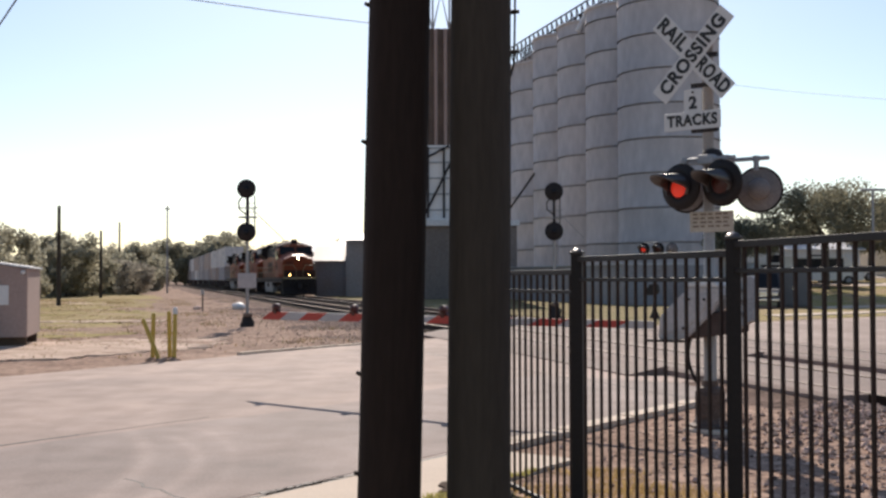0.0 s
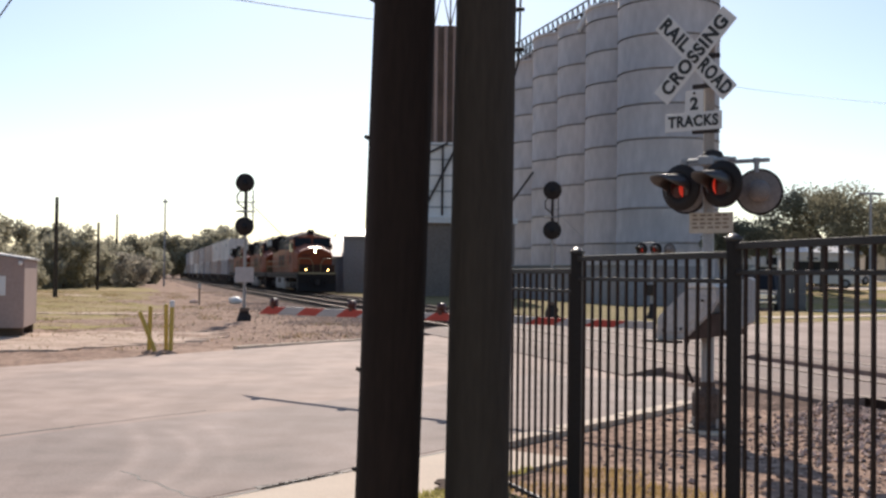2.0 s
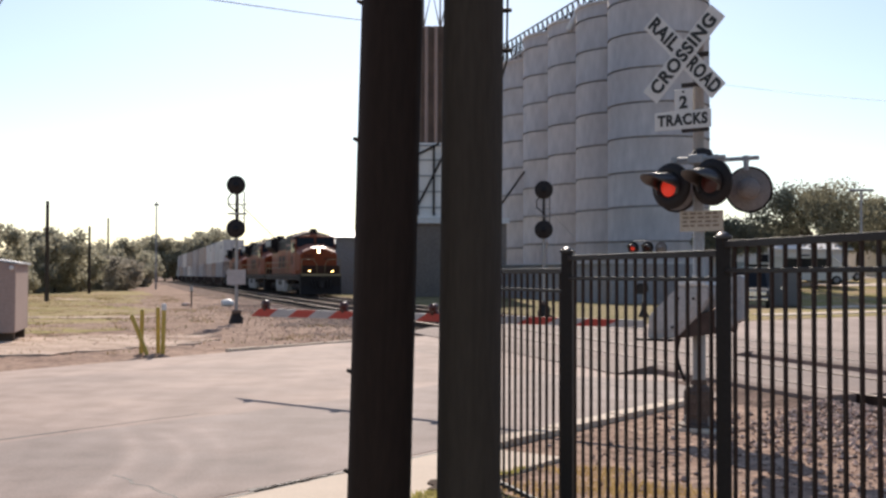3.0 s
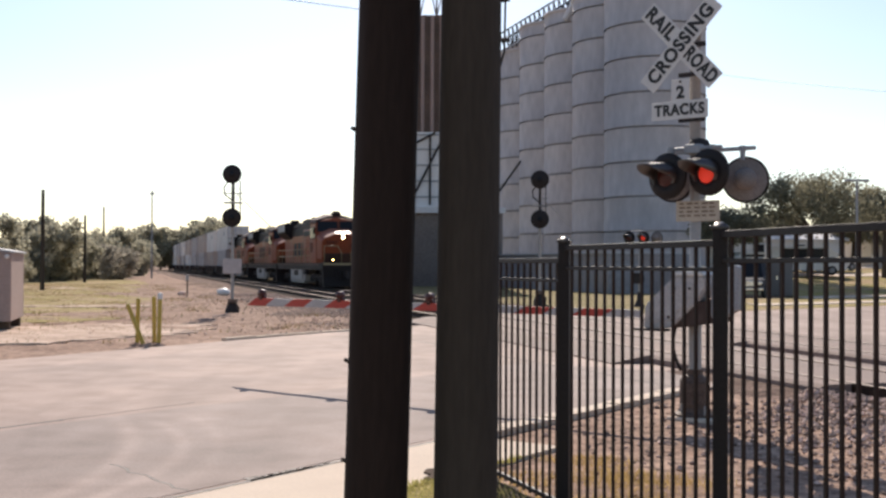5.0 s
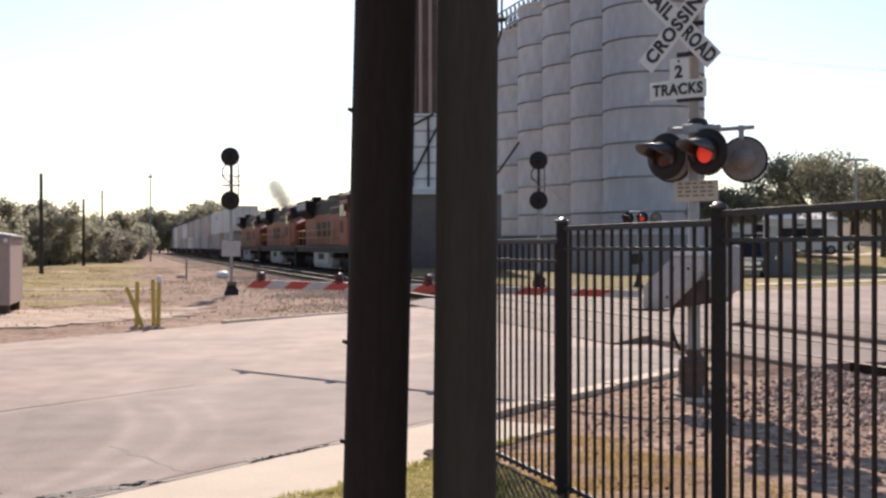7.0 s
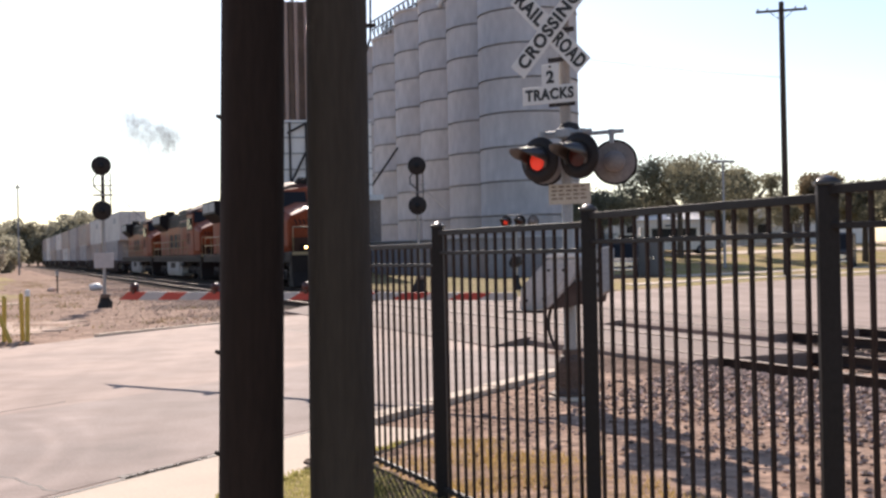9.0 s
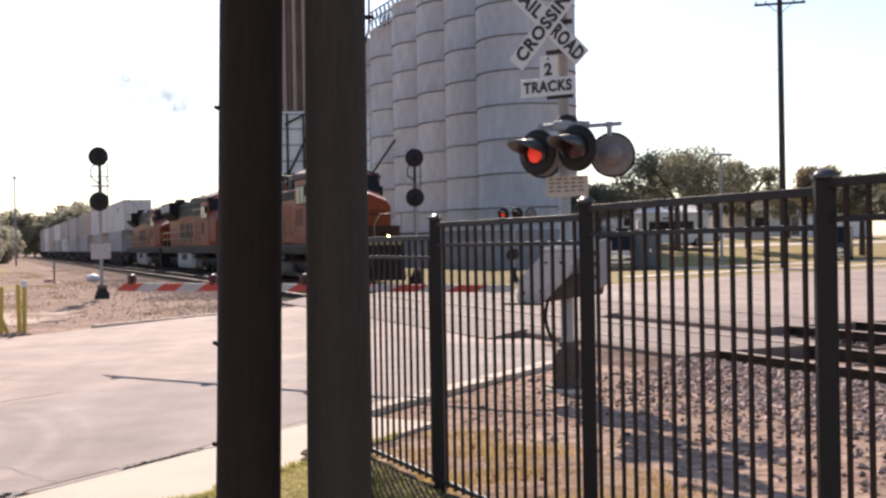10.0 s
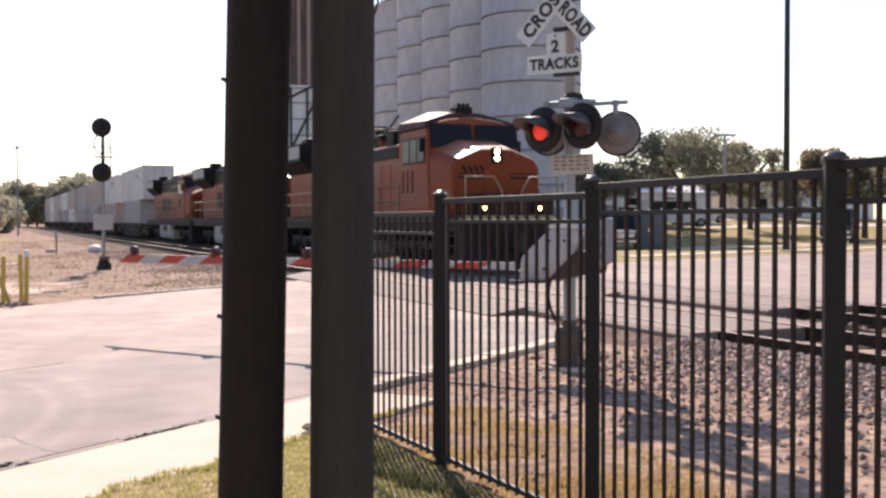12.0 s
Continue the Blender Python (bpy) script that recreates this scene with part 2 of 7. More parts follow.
# nose top: paler and glossier than the front, sun glint put into the colour
M_NOSE = mat("glint_orange_nose_top", (0.40, 0.11, 0.05), 0.46, 0, 0.8, 0.18, 10, 0.05, other=(0.32, 0.09, 0.04), spec=1.0)
M_FRONT = mat("dark_orange_front", (0.24, 0.048, 0.016), 0.5, 0, 0.8, 0.25, 10, 0.05, other=(0.20, 0.045, 0.016), spec=0.15)
M_LOCOBLACK = mat("locomotive_black", (0.024, 0.019, 0.018), 0.6, 0, 1, 0.2, 15, 0.05, spec=0.12)
M_CABTOP = mat("dusty_roof_paint", (0.11, 0.042, 0.03), 0.6, 0, 1, 0.3, 8, 0.05, other=(0.05, 0.026, 0.022), spec=0.08)
M_CREAM = mat("cream_stripe", (0.30, 0.23, 0.12), 0.5, 0, 1, 0.1, 20, 0.0)
M_BROWNPLATE = mat("grimy_brown_plate", (0.075, 0.036, 0.024), 0.7, 0, 0.8, 0.3, 12, 0.1, other=(0.045, 0.024, 0.018), spec=0.12)
M_TANK = mat("pale_dusty_tank", (0.42, 0.40, 0.37), 0.7, 0, 1, 0.2, 12, 0.1)
M_HOUSE = mat("white_house_siding", (0.80, 0.77, 0.74), 0.7, 0, 0.6, 0.1, 8, 0.05)
M_CASE = mat("worn_pale_case_paint", (0.52, 0.49, 0.47), 0.6, 0.1, 3, 0.2, 40, 0.1, other=(0.40, 0.37, 0.36))
M_GLASS = mat("dark_window_glass", (0.022, 0.023, 0.027), 0.2, 0, 1, 0.1, 10, 0.0, spec=0.12)
M_HEAD = lamp_mat("headlight_glow", (1.0, 0.72, 0.36), 34)
M_DITCH = lamp_mat("ditch_light_glow", (1.0, 0.55, 0.16), 22.0)
M_LIT = lamp_mat("lit_red_lamp", (1.0, 0.06, 0.03), 0.2)
M_BOXWHITE = mat("container_white", (0.78, 0.74, 0.70), 0.6, 0, 0.4, 0.12, 6, 0.1, other=(0.62, 0.58, 0.55), spec=0.15)
M_BOXGREY = mat("container_grey", (0.50, 0.46, 0.45), 0.6, 0, 0.4, 0.15, 6, 0.1, spec=0.15)
M_BOXTAN = mat("container_tan", (0.52, 0.43, 0.38), 0.6, 0, 0.4, 0.15, 6, 0.1, spec=0.15)
M_WELL = mat("well_car_steel", (0.10, 0.07, 0.06), 0.7, 0.1, 0.6, 0.25, 8, 0.1, spec=0.1)
M_BARK = mat("bark", (0.09, 0.07, 0.055), 0.95, 0, 3, 0.3, 20, 0.6)
M_LEAF = leaf_mat("oak_leaves", (0.26, 0.245, 0.17))
# far trees: distance haze is put into the colour as paler leaves
M_LEAF2 = leaf_mat("dusty_hazed_leaves", (0.39, 0.37, 0.28))
M_LEAF3 = leaf_mat("autumn_tinged_leaves", (0.26, 0.205, 0.13))
M_LEAF4 = leaf_mat("pale_grey_leaves", (0.36, 0.33, 0.27))
M_BLADE = leaf_mat("grass_blades", (0.40, 0.36, 0.13))
# backlit shade is put into this dark blade colour
M_UNCUT = leaf_mat("shade_dark_grass_blades", (0.10, 0.105, 0.045))
M_WEED = leaf_mat("dry_weeds", (0.27, 0.19, 0.105))
M_WEED2 = leaf_mat("dusty_green_weeds", (0.20, 0.185, 0.085))
M_DRY = leaf_mat("dry_grass_blades", (0.44, 0.31, 0.13))
M_WIRE = mat("wire", (0.05, 0.05, 0.055), 0.6, 0.2, 5, 0.1, 50, 0)
M_CARBODY = mat("dark_blue_car_paint", (0.055, 0.05, 0.05), 0.5, 0, 2, 0.2, 30, 0, coat=0.1)
M_CHROME = mat("chrome", (0.6, 0.6, 0.6), 0.2, 1.0, 3, 0.05, 40, 0)
M_TYRE = mat("tyre_rubber", (0.02, 0.02, 0.02), 0.85, 0, 5, 0.2, 60, 0.1)
M_GREENBOX = mat("green_cabinet_paint", (0.16, 0.15, 0.145), 0.6, 0, 2, 0.15, 30, 0.05)


# ---- building helpers ----
def box(bm, x0, y0, z0, x1, y1, z1, bevel=0.0, m=None, slot=0):
    r = bmesh.ops.create_cube(bm, size=1.0)
    vs = r["verts"]
    for v in vs:
        v.co = Vector((x0 + (v.co.x + 0.5) * (x1 - x0), y0 + (v.co.y + 0.5) * (y1 - y0), z0 + (v.co.z + 0.5) * (z1 - z0)))
    fs = list({f for v in vs for f in v.link_faces})
    if bevel:
        es = list({e for v in vs for e in v.link_edges})
        r = bmesh.ops.bevel(bm, geom=es, offset=bevel, segments=2, affect="EDGES", profile=0.5)
        vs = list({v for f in r["faces"] for v in f.verts} | {v for v in vs if v.is_valid})
        fs = list({f for v in vs for f in v.link_faces})
    if slot:
        for f in fs:
            f.material_index = slot
    if m is not None:
        bmesh.ops.transform(bm, matrix=m, verts=vs)
    return vs


def tube(bm, a, b, r0, r1=None, seg=12, caps=True, slot=0):
    a, b = Vector(a), Vector(b)
    r1 = r0 if r1 is None else r1
    r = bmesh.ops.create_cone(bm, cap_ends=caps, segments=seg, radius1=r0, radius2=r1, depth=(b - a).length)
    q = (b - a).to_track_quat("Z", "Y").to_matrix().to_4x4()
    bmesh.ops.transform(bm, matrix=Matrix.Translation((a + b) / 2) @ q, verts=r["verts"])
    if slot:
        for f in {f for v in r["verts"] for f in v.link_faces}:
            f.material_index = slot
    return r["verts"]


def pipe(bm, pts, r, seg=8):
    """One round bar along a line of points, mitred at the bends."""
    pts = [Vector(p) for p in pts]
    rings, side = [], None
    for i, p in enumerate(pts):
        a = (p - pts[i - 1]).normalized() if i else (pts[1] - p).normalized()
        b = (pts[i + 1] - p).normalized() if i < len(pts) - 1 else a
        t = (a + b).normalized() if (a + b).length > 1e-4 else a
        side = t.orthogonal().normalized() if side is None else (side - t * side.dot(t)).normalized()
        up = t.cross(side)
        k = 1 / max(0.5, abs(t.dot(b)))
        rings.append([bm.verts.new(p + (side * math.cos(2 * math.pi * q / seg) + up * math.sin(2 * math.pi * q / seg)) * r * k) for q in range(seg)])
    for a, b in zip(rings, rings[1:]):
        for q in range(seg):
            bm.faces.new([a[q], a[(q + 1) % seg], b[(q + 1) % seg], b[q]]).smooth = True
    bm.faces.new(list(reversed(rings[0])))
    bm.faces.new(rings[-1])


def lathe(bm, profile, seg=32, m=None, slots=None):
    """Turns (radius, z) pairs round the z axis."""
    rings = []
    for r, z in profile:
        rings.append([bm.verts.new((r * math.cos(2 * math.pi * i / seg), r * math.sin(2 * math.pi * i / seg), z)) for i in range(seg)] if r > 1e-6 else [bm.verts.new((0, 0, z))])
    for k, (a, b) in enumerate(zip(rings, rings[1:])):
        for i in range(seg):
            j = (i + 1) % seg
            vs = [a[i % len(a)], a[j % len(a)], b[j % len(b)], b[i % len(b)]]
            vs = list(dict.fromkeys(vs))
            if len(vs) > 2:
                f = bm.faces.new(vs)
                f.smooth = True
                if slots:
                    f.material_index = slots[k]
    if m is not None:
        bmesh.ops.transform(bm, matrix=m, verts=[v for ring in rings for v in ring])


def prism(bm, pts, z0, z1):
    """A flat outline, (x, y) pairs anticlockwise, raised from z0 to z1."""
    lo = [bm.verts.new((x, y, z0)) for x, y in pts]
    hi = [bm.verts.new((x, y, z1)) for x, y in pts]
    bm.faces.new(list(reversed(lo)))
    bm.faces.new(hi)
    n = len(pts)
    for i in range(n):
        j = (i + 1) % n
        bm.faces.new([lo[i], lo[j], hi[j], hi[i]])


def side_prism(bm, pts, y0, y1):
    """An outline of (x, z) pairs drawn out from y0 to y1."""
    a = [bm.verts.new((x, y0, z)) for x, z in pts]
    b = [bm.verts.new((x, y1, z)) for x, z in pts]
    bm.faces.new(a)
    bm.faces.new(list(reversed(b)))
    n = len(pts)
    for i in range(n):
        j = (i + 1) % n
        bm.faces.new([a[j], a[i], b[i], b[j]])


def mesh_of(name, bm, mats):
    bmesh.ops.recalc_face_normals(bm, faces=bm.faces)
    me = bpy.data.meshes.new(name)
    bm.to_mesh(me)
    bm.free()
    for m in mats if isinstance(mats, (list, tuple)) else [mats]:
        me.materials.append(m)
    return me


def part(name, bm, material, parent=None, label="", at=None):
    """Links a bmesh as one mesh object under a thing or a part."""
    ob = new(name, bm if isinstance(bm, bpy.types.Mesh) else mesh_of(name, bm, material))
    ob.parent = parent
    if at is not None:
        ob.matrix_basis = at
    if label:
        ob["label"] = label
    return ob


def thing(name, label, category, at=None, group="", kind=""):
    ob = new(name)
    ob.empty_display_size = 0.2
    if at is not None:
        ob.matrix_basis = at
    return tagged(ob, label, category, group, kind)


def raw(name, verts, faces, material):
    me = bpy.data.meshes.new(name)
    me.from_pydata(verts, [], faces)
    for m in material if isinstance(material, (list, tuple)) else [material]:
        me.materials.append(m)
    return me


def letters(text, size, material, parent, at, name="lettering", wide=None):
    cu = bpy.data.curves.new(name, "FONT")
    cu.body, cu.size, cu.extrude = text, size, 0.003
    cu.align_x, cu.align_y = "CENTER", "CENTER"
    cu.offset = size * 0.042
    cu.space_character = 1.12
    tmp = bpy.data.objects.new("tmp", cu)
    scene.collection.objects.link(tmp)
    bpy.context.view_layer.update()
    me = bpy.data.meshes.new_from_object(tmp.evaluated_get(bpy.context.evaluated_depsgraph_get()))
    bpy.data.objects.remove(tmp)
    me.name = name
    if wide:
        xs = [v.co.x for v in me.vertices]
        me.transform(Matrix.Diagonal((wide / (max(xs) - min(xs)), 1, 1, 1)))
    me.materials.clear()
    me.materials.append(material)
    return part(name, me, None, parent, at=at)


# ---- the plan: road and track frames ----
ROAD_AT, ROAD_TURN = (0.04, 10.63), -36.0
TRACK_AT, TRACK_DIR, RAIL_Z = Vector((5.47, 32.0, 0.0)), Vector((math.sin(radians(15.2)), -math.cos(radians(15.2)), 0.0)), 0.155
TRACK_SIDE = Vector((math.cos(radians(15.2)), math.sin(radians(15.2)), 0.0))
NEAR_OFF = -3.62


def road(along, across):
    """World x, y from metres along the road and metres to the left of its near kerb."""
    c, s = math.cos(radians(36)), math.sin(radians(36))
    return (ROAD_AT[0] + along * s - across * c, ROAD_AT[1] + along * c + across * s)


def track(s, side, z=0.0):
    """World place from metres along the track towards the camera and metres to its right side."""
    p = TRACK_AT + TRACK_DIR * s + TRACK_SIDE * side
    return Vector((p.x, p.y, z))


TRACK_TURN = math.degrees(math.atan2(TRACK_DIR.y, TRACK_DIR.x))


# ---- ground, road, track ----
def flat(name, pts, z0, z1, material, label, category):
    bm = bmesh.new()
    prism(bm, pts, z0, z1)
    return tagged(part(name, bm, material), label, category, kind="structure")


def build_ground():
    n, size = 60, 2500.0
    xs = [math.copysign(abs(2 * i / n - 1) ** 2.5, 2 * i / n - 1) * size for i in range(n + 1)]
    verts = [(x, y + 40, -0.08) for y in xs for x in xs]
    faces = [(j * (n + 1) + i, j * (n + 1) + i + 1, (j + 1) * (n + 1) + i + 1, (j + 1) * (n + 1) + i) for j in range(n) for i in range(n)]
    tagged(new("ground", raw("ground", verts, faces, M_DIRT)), "bare tan dirt with patches of dry grass", "ground", kind="structure")


build_ground()
ROAD_EDGE = [road(-45, 0), road(5.5, 0), road(8.5, -1.0), road(13.5, -1.6), road(15.8, -1.9), tuple(track(32, 2.7).xy), (85, 12), (110, 105),
             (29.5, 54.8), (19, 48.0), (12, 42.2), (8, 39.6), road(24, 12.6), road(14, 12.3), road(2.4, 11.3), road(-6, 11.0), road(-45, 11.0)]
flat("road", ROAD_EDGE, -0.07, 0.0, M_ROAD, "worn pale road surface with tar seams", "road")
flat("pavement", [road(-45, -1.1), road(0.5, -1.1), road(0.5, -0.02), road(-45, -0.02)], -0.07, 0.008, M_WALK, "sunlit pale concrete strip along the road", "pavement")
flat("lawn_edge", [(-13.3, -10), (7, -10), (2.7, 0.9), (0.366, 9.178), road(-24.5, -1.12)], -0.07, 0.016, M_GRASS, "mown green grass with dry patches", "grass")
flat("verge", [(2.72, 0.9), (12, 0), (9.5, 10), road(8.4, -1.1), road(5.4, -0.2), road(0.52, -0.2), road(0.52, -1.1), road(-0.38, -1.13), (0.38, 9.2)], -0.075, -0.03, M_DIRT, "bare dirt verge with dry grass behind the fence", "ground")
flat("far_verge", [(29.5, 54.9), (110, 105.1), (105, 120), (28, 66), (12, 55), (12, 42.3), (19, 48.1)], -0.07, 0.01, M_GRASS, "dry yellow grass strip beyond the road", "grass")
flat("silo_verge", [tuple(track(-75, 3.0).xy), tuple(track(-9.5, 3.0).xy), (8, 39.7), (11.9, 42.3), (11.9, 55.1), (14, 66), (4, 100), tuple(track(-75, 9).xy)], -0.07, -0.02, M_GREEN, "rough olive grass between the sheds and the track", "grass")
flat("far_pavement", [(14, 47), (20, 51.3), (29.3, 57.3), (109, 109.6), (109, 111.2), (29, 58.9), (20, 53.0), (14, 49)], 0.0, 0.05, M_WALK, "pale concrete footpath through dry grass", "pavement")
flat("far_drive", [(20, 58.5), (29, 64.3), (100, 113.2), (100, 115.2), (29, 66.6), (20, 61)], 0.0, 0.045, M_WALK, "pale concrete drive beyond the grass", "pavement")


# gentle grassy bank that rises beyond the far street
def bank_z(x, y):
    along, perp = (x - 19) * 0.847 + (y - 48) * 0.531, -(x - 19) * 0.531 + (y - 48) * 0.847
    return 0.08 * min(max(perp - 12, 0.0), 22.5) * min(max((along - 12) / 4, 0.0), 1.0)


def bank_sheet(name, p0, p1, a0, lift, steps, material, label, category):
    verts, faces = [], []
    n = 30
    for j in range(steps + 1):
        perp = p0 + (p1 - p0) * j / steps
        for i in range(n + 1):
            along = a0 + (150 - a0) * i / n
            x, y = 19 + along * 0.847 - perp * 0.531, 48 + along * 0.531 + perp * 0.847
            verts.append((x, y, bank_z(x, y) + lift))
    for j in range(steps):
        for i in range(n):
            k = j * (n + 1) + i
            faces.append((k, k + 1, k + n + 2, k + n + 1))
    tagged(new(name, raw(name, verts, faces, material)), label, category, kind="structure")


bank_sheet("grass_bank", 11.0, 90.0, 10.0, -0.02, 60, M_GRASS, "dry yellow grass bank rising to the houses", "grass")
bank_sheet("bank_path", 24.0, 26.6, 16.0, 0.02, 3, M_WALK, "pale concrete drive along the grass bank", "pavement")
bank_sheet("bank_path", 31.5, 33.5, 16.0, 0.02, 3, M_WALK, "pale concrete path below the houses", "pavement")


def blob(name, cx, cy, rx, ry, turn, z, material, label, category, seed, rough=0.35):
    """A low patch with a ragged outline."""
    n = 140
    c, sn = math.cos(radians(turn)), math.sin(radians(turn))
    pts = []
    for i in range(n):
        a = 2 * math.pi * i / n
        k = 1 + rough * noise.noise((math.cos(a) * 2, math.sin(a) * 2, seed)) + rough * 0.6 * noise.noise((math.cos(a) * 9, math.sin(a) * 9, seed + 5)) + rough * 0.3 * noise.noise((i * 0.9, seed, 1))
        x, y = rx * k * math.cos(a), ry * k * math.sin(a)
        pts.append((cx + x * c - y * sn, cy + x * sn + y * c))
    flat(name, pts, -0.085, z, material, label, category)


blob("grass_patch", -13.2, 34.6, 3.6, 2.0, 10, -0.035, M_GRASS, "patch of short green and yellow grass", "grass", 1)
blob("grass_patch", -24, 64, 22, 6.0, 108, -0.045, M_GRASS, "long patch of dry grass beside the railway", "grass", 2)
blob("grass_patch", -17.5, 44, 5.5, 1.6, 20, -0.048, M_GRASS, "patch of short yellow grass in dirt", "grass", 3)
blob("pale_dirt", -10.2, 26.6, 6.0, 1.2, 48, -0.03, M_PALE, "pale trodden dirt beside the road", "ground", 4)
blob("pale_dirt", -11.6, 29.3, 5.0, 1.1, 20, -0.028, M_PALE, "pale trodden dirt track", "ground", 5)
blob("pale_dirt", -9.4, 27.4, 5.4, 2.6, 62, -0.018, M_PALE, "pale trodden dirt beside the road", "ground", 14, 0.5)
blob("pale_dirt", -13.5, 45.5, 3.4, 0.9, 12, -0.02, M_PALE, "pale trodden dirt beside the grass", "ground", 15, 0.5)
blob("pale_dirt", -30, 84, 14, 1.6, 130, -0.04, M_PALE, "pale gravel lane through dry grass", "ground", 6)
flat("worn_lane", [road(-40, 3.6), road(14, 3.6), road(14.5, 11.0)] + [road(12 - 2 * i, 10.75 - 0.26 * i + 0.14 * math.sin(i * 1.9)) for i in range(0, 20)] + [road(-40, 5.2)], -0.05, 0.002, M_LANE, "darker worn lane of the road", "road")
flat("asphalt_patch", [road(-40, 0.10), road(8, 0.12)] + [road(-40 + 2 * i, 3.8 + 0.12 * math.sin(i * 1.7)) for i in range(0, 25)][::-1], -0.05, 0.004, M_ASPHALT, "greyer patched half of the road", "road")


flat("approach", [tuple(track(-5, 2.2).xy), tuple(track(24, 2.2).xy), (30, 14), (40, 42), (24, 50), (12, 41.4)], -0.05, 0.003, M_FARROAD, "worn grey approach beyond the tracks", "road")

# kerbs are real steps
for name, a0, a1, c0, c1 in (("kerb_near", 0.52, 5.5, -0.22, 0.02), ("kerb_far", 9.0, 13.6, 12.15, 12.32)):
    bm = bmesh.new()
    k = 10
    for i in range(k):
        p, q = a0 + (a1 - a0) * i / k, a0 + (a1 - a0) * (i + 1) / k - 0.012
        prism(bm, [road(p, c0), road(q, c0), road(q, c1), road(p, c1)], -0.06, 0.035 + 0.006 * math.sin(i * 2.3))
    tagged(part(name, bm, M_WALK), "pale concrete kerb along the road edge", "kerb", kind="structure")

# tar seams across the road, and the dark line at the pavement edge
def seam(pts, wide):
    bm = bmesh.new()
    for (x0, y0), (x1, y1) in zip(pts, pts[1:]):
        d = Vector((x1 - x0, y1 - y0)).normalized()
        nx, ny = -d.y * wide / 2, d.x * wide / 2
        prism(bm, [(x0 - nx, y0 - ny), (x1 - nx, y1 - ny), (x1 + nx, y1 + ny), (x0 + nx, y0 + ny)], -0.01, 0.005)
    tagged(part("dark_seam", bm, M_DARKSEAM), "dark line in the road: tar-filled crack and shaded edge gap", "road seam", kind="structure")


def wander(a, b, k, amp, seed):
    rnd = random.Random(seed)
    return [(a[0] + (b[0] - a[0]) * i / k + rnd.uniform(-amp, amp), a[1] + (b[1] - a[1]) * i / k + rnd.uniform(-amp, amp)) for i in range(k + 1)]


# pavement edge: dirt-filled gap and its shadow line, drawn as dark strips
seam(wander(road(-12, 0.05), road(0.4, 0.04), 40, 0.02, 3), 0.06)
seam(wander((-2.62, 7.47), (-1.98, 8.03), 14, 0.03, 12), 0.16)
seam(wander((-1.40, 8.75), (-0.80, 9.43), 14, 0.035, 13), 0.17)
seam(wander((-5.6, 9.75), (-3.95, 12.08), 8, 0.02, 4), 0.05)
seam(wander((-3.95, 12.08), (-2.84, 13.64), 8, 0.03, 14), 0.022)
seam(wander((-2.69, 9.43), (-1.78, 8.34), 9, 0.035, 5), 0.028)
seam(wander((-3.2, 8.0), (-2.9, 7.6), 4, 0.04, 6), 0.05)
seam(wander(road(11.0, 0.0), road(18.6, 12.0), 20, 0.04, 7), 0.05)
seam(wander(road(6.0, 0.2), road(13.5, 12.0), 20, 0.05, 8), 0.04)


def shoulder(s, d):
    """Crushed stone heaped against the near rail beyond the crossing."""
    return 0.09 * math.exp(-((d - NEAR_OFF + 1.35) / 0.55) ** 2) * min(1.0, max(0.0, s - 12.5)) if d < NEAR_OFF - 0.6 else 0.0


def build_ballast():
    """The railway land: crushed stone under both tracks, then uneven dirt, then rough grass."""
    verts, faces, mats, idx = [], [], [], {}
    ss = [-300 + 12 * i for i in range(19)] + [-72 + 0.42 * i for i in range(255)]
    sides = [-24.0 + 0.4 * i for i in range(69)]
    for i, s in enumerate(ss):
        for j, d in enumerate(sides):
            p = track(s, d)
            rx, ry = p.x - ROAD_AT[0], p.y - ROAD_AT[1]
            across, along = -rx * 0.809 + ry * 0.588, rx * 0.588 + ry * 0.809
            calm = min(1.0, max(0.0, across - 12.7), 1.0) if across > 5 else min(1.0, max(0.0, -1.2 - across))
            bed = min(1.0, max(0.0, min(abs(d), abs(d - NEAR_OFF)) - 1.2))
            rough = noise.noise((s * 1.3, d * 1.3, 0)) + 0.6 * noise.noise((s * 3.1, d * 3.1, 7)) + 0.7 * noise.noise((s * 0.35, d * 0.35, 3))
            z = -0.045 + 0.05 * rough * min(calm, bed) if calm * bed > 0 else -0.045
            z += shoulder(s, d)
            if j == 0 or j == 68 or i in (0, len(ss) - 1):
                z = -0.14
            idx[i, j] = len(verts)
            verts.append((p.x, p.y, z))
    for i in range(len(ss) - 1):
        for j in range(len(sides) - 1):
            faces.append((idx[i, j], idx[i + 1, j], idx[i + 1, j + 1], idx[i, j + 1]))
            s, d = ss[i], sides[j]
            w = noise.noise((s * 0.25, d * 0.25, 9)) * 3.5 + noise.noise((s * 1.5, d * 1.5, 11)) * 1.2
            g = noise.noise((s * 0.12, d * 0.2, 21)) * 4 + noise.noise((s * 1.2, d * 1.2, 13)) * 1.6
            mats.append(0 if d > (-5.9 + 0.4 * w if s > 12 else -8.0 + w) else (2 if (d + g < -13.5 and s < -12) else 1))
    me = raw("railway_land", verts, faces, [M_BALLAST, M_DIRT, M_GRASS])
    me.polygons.foreach_set("material_index", mats)
    tagged(new("railway_land", me), "brown crushed stone and uneven dirt beside the tracks", "ground", kind="structure")


build_ballast()


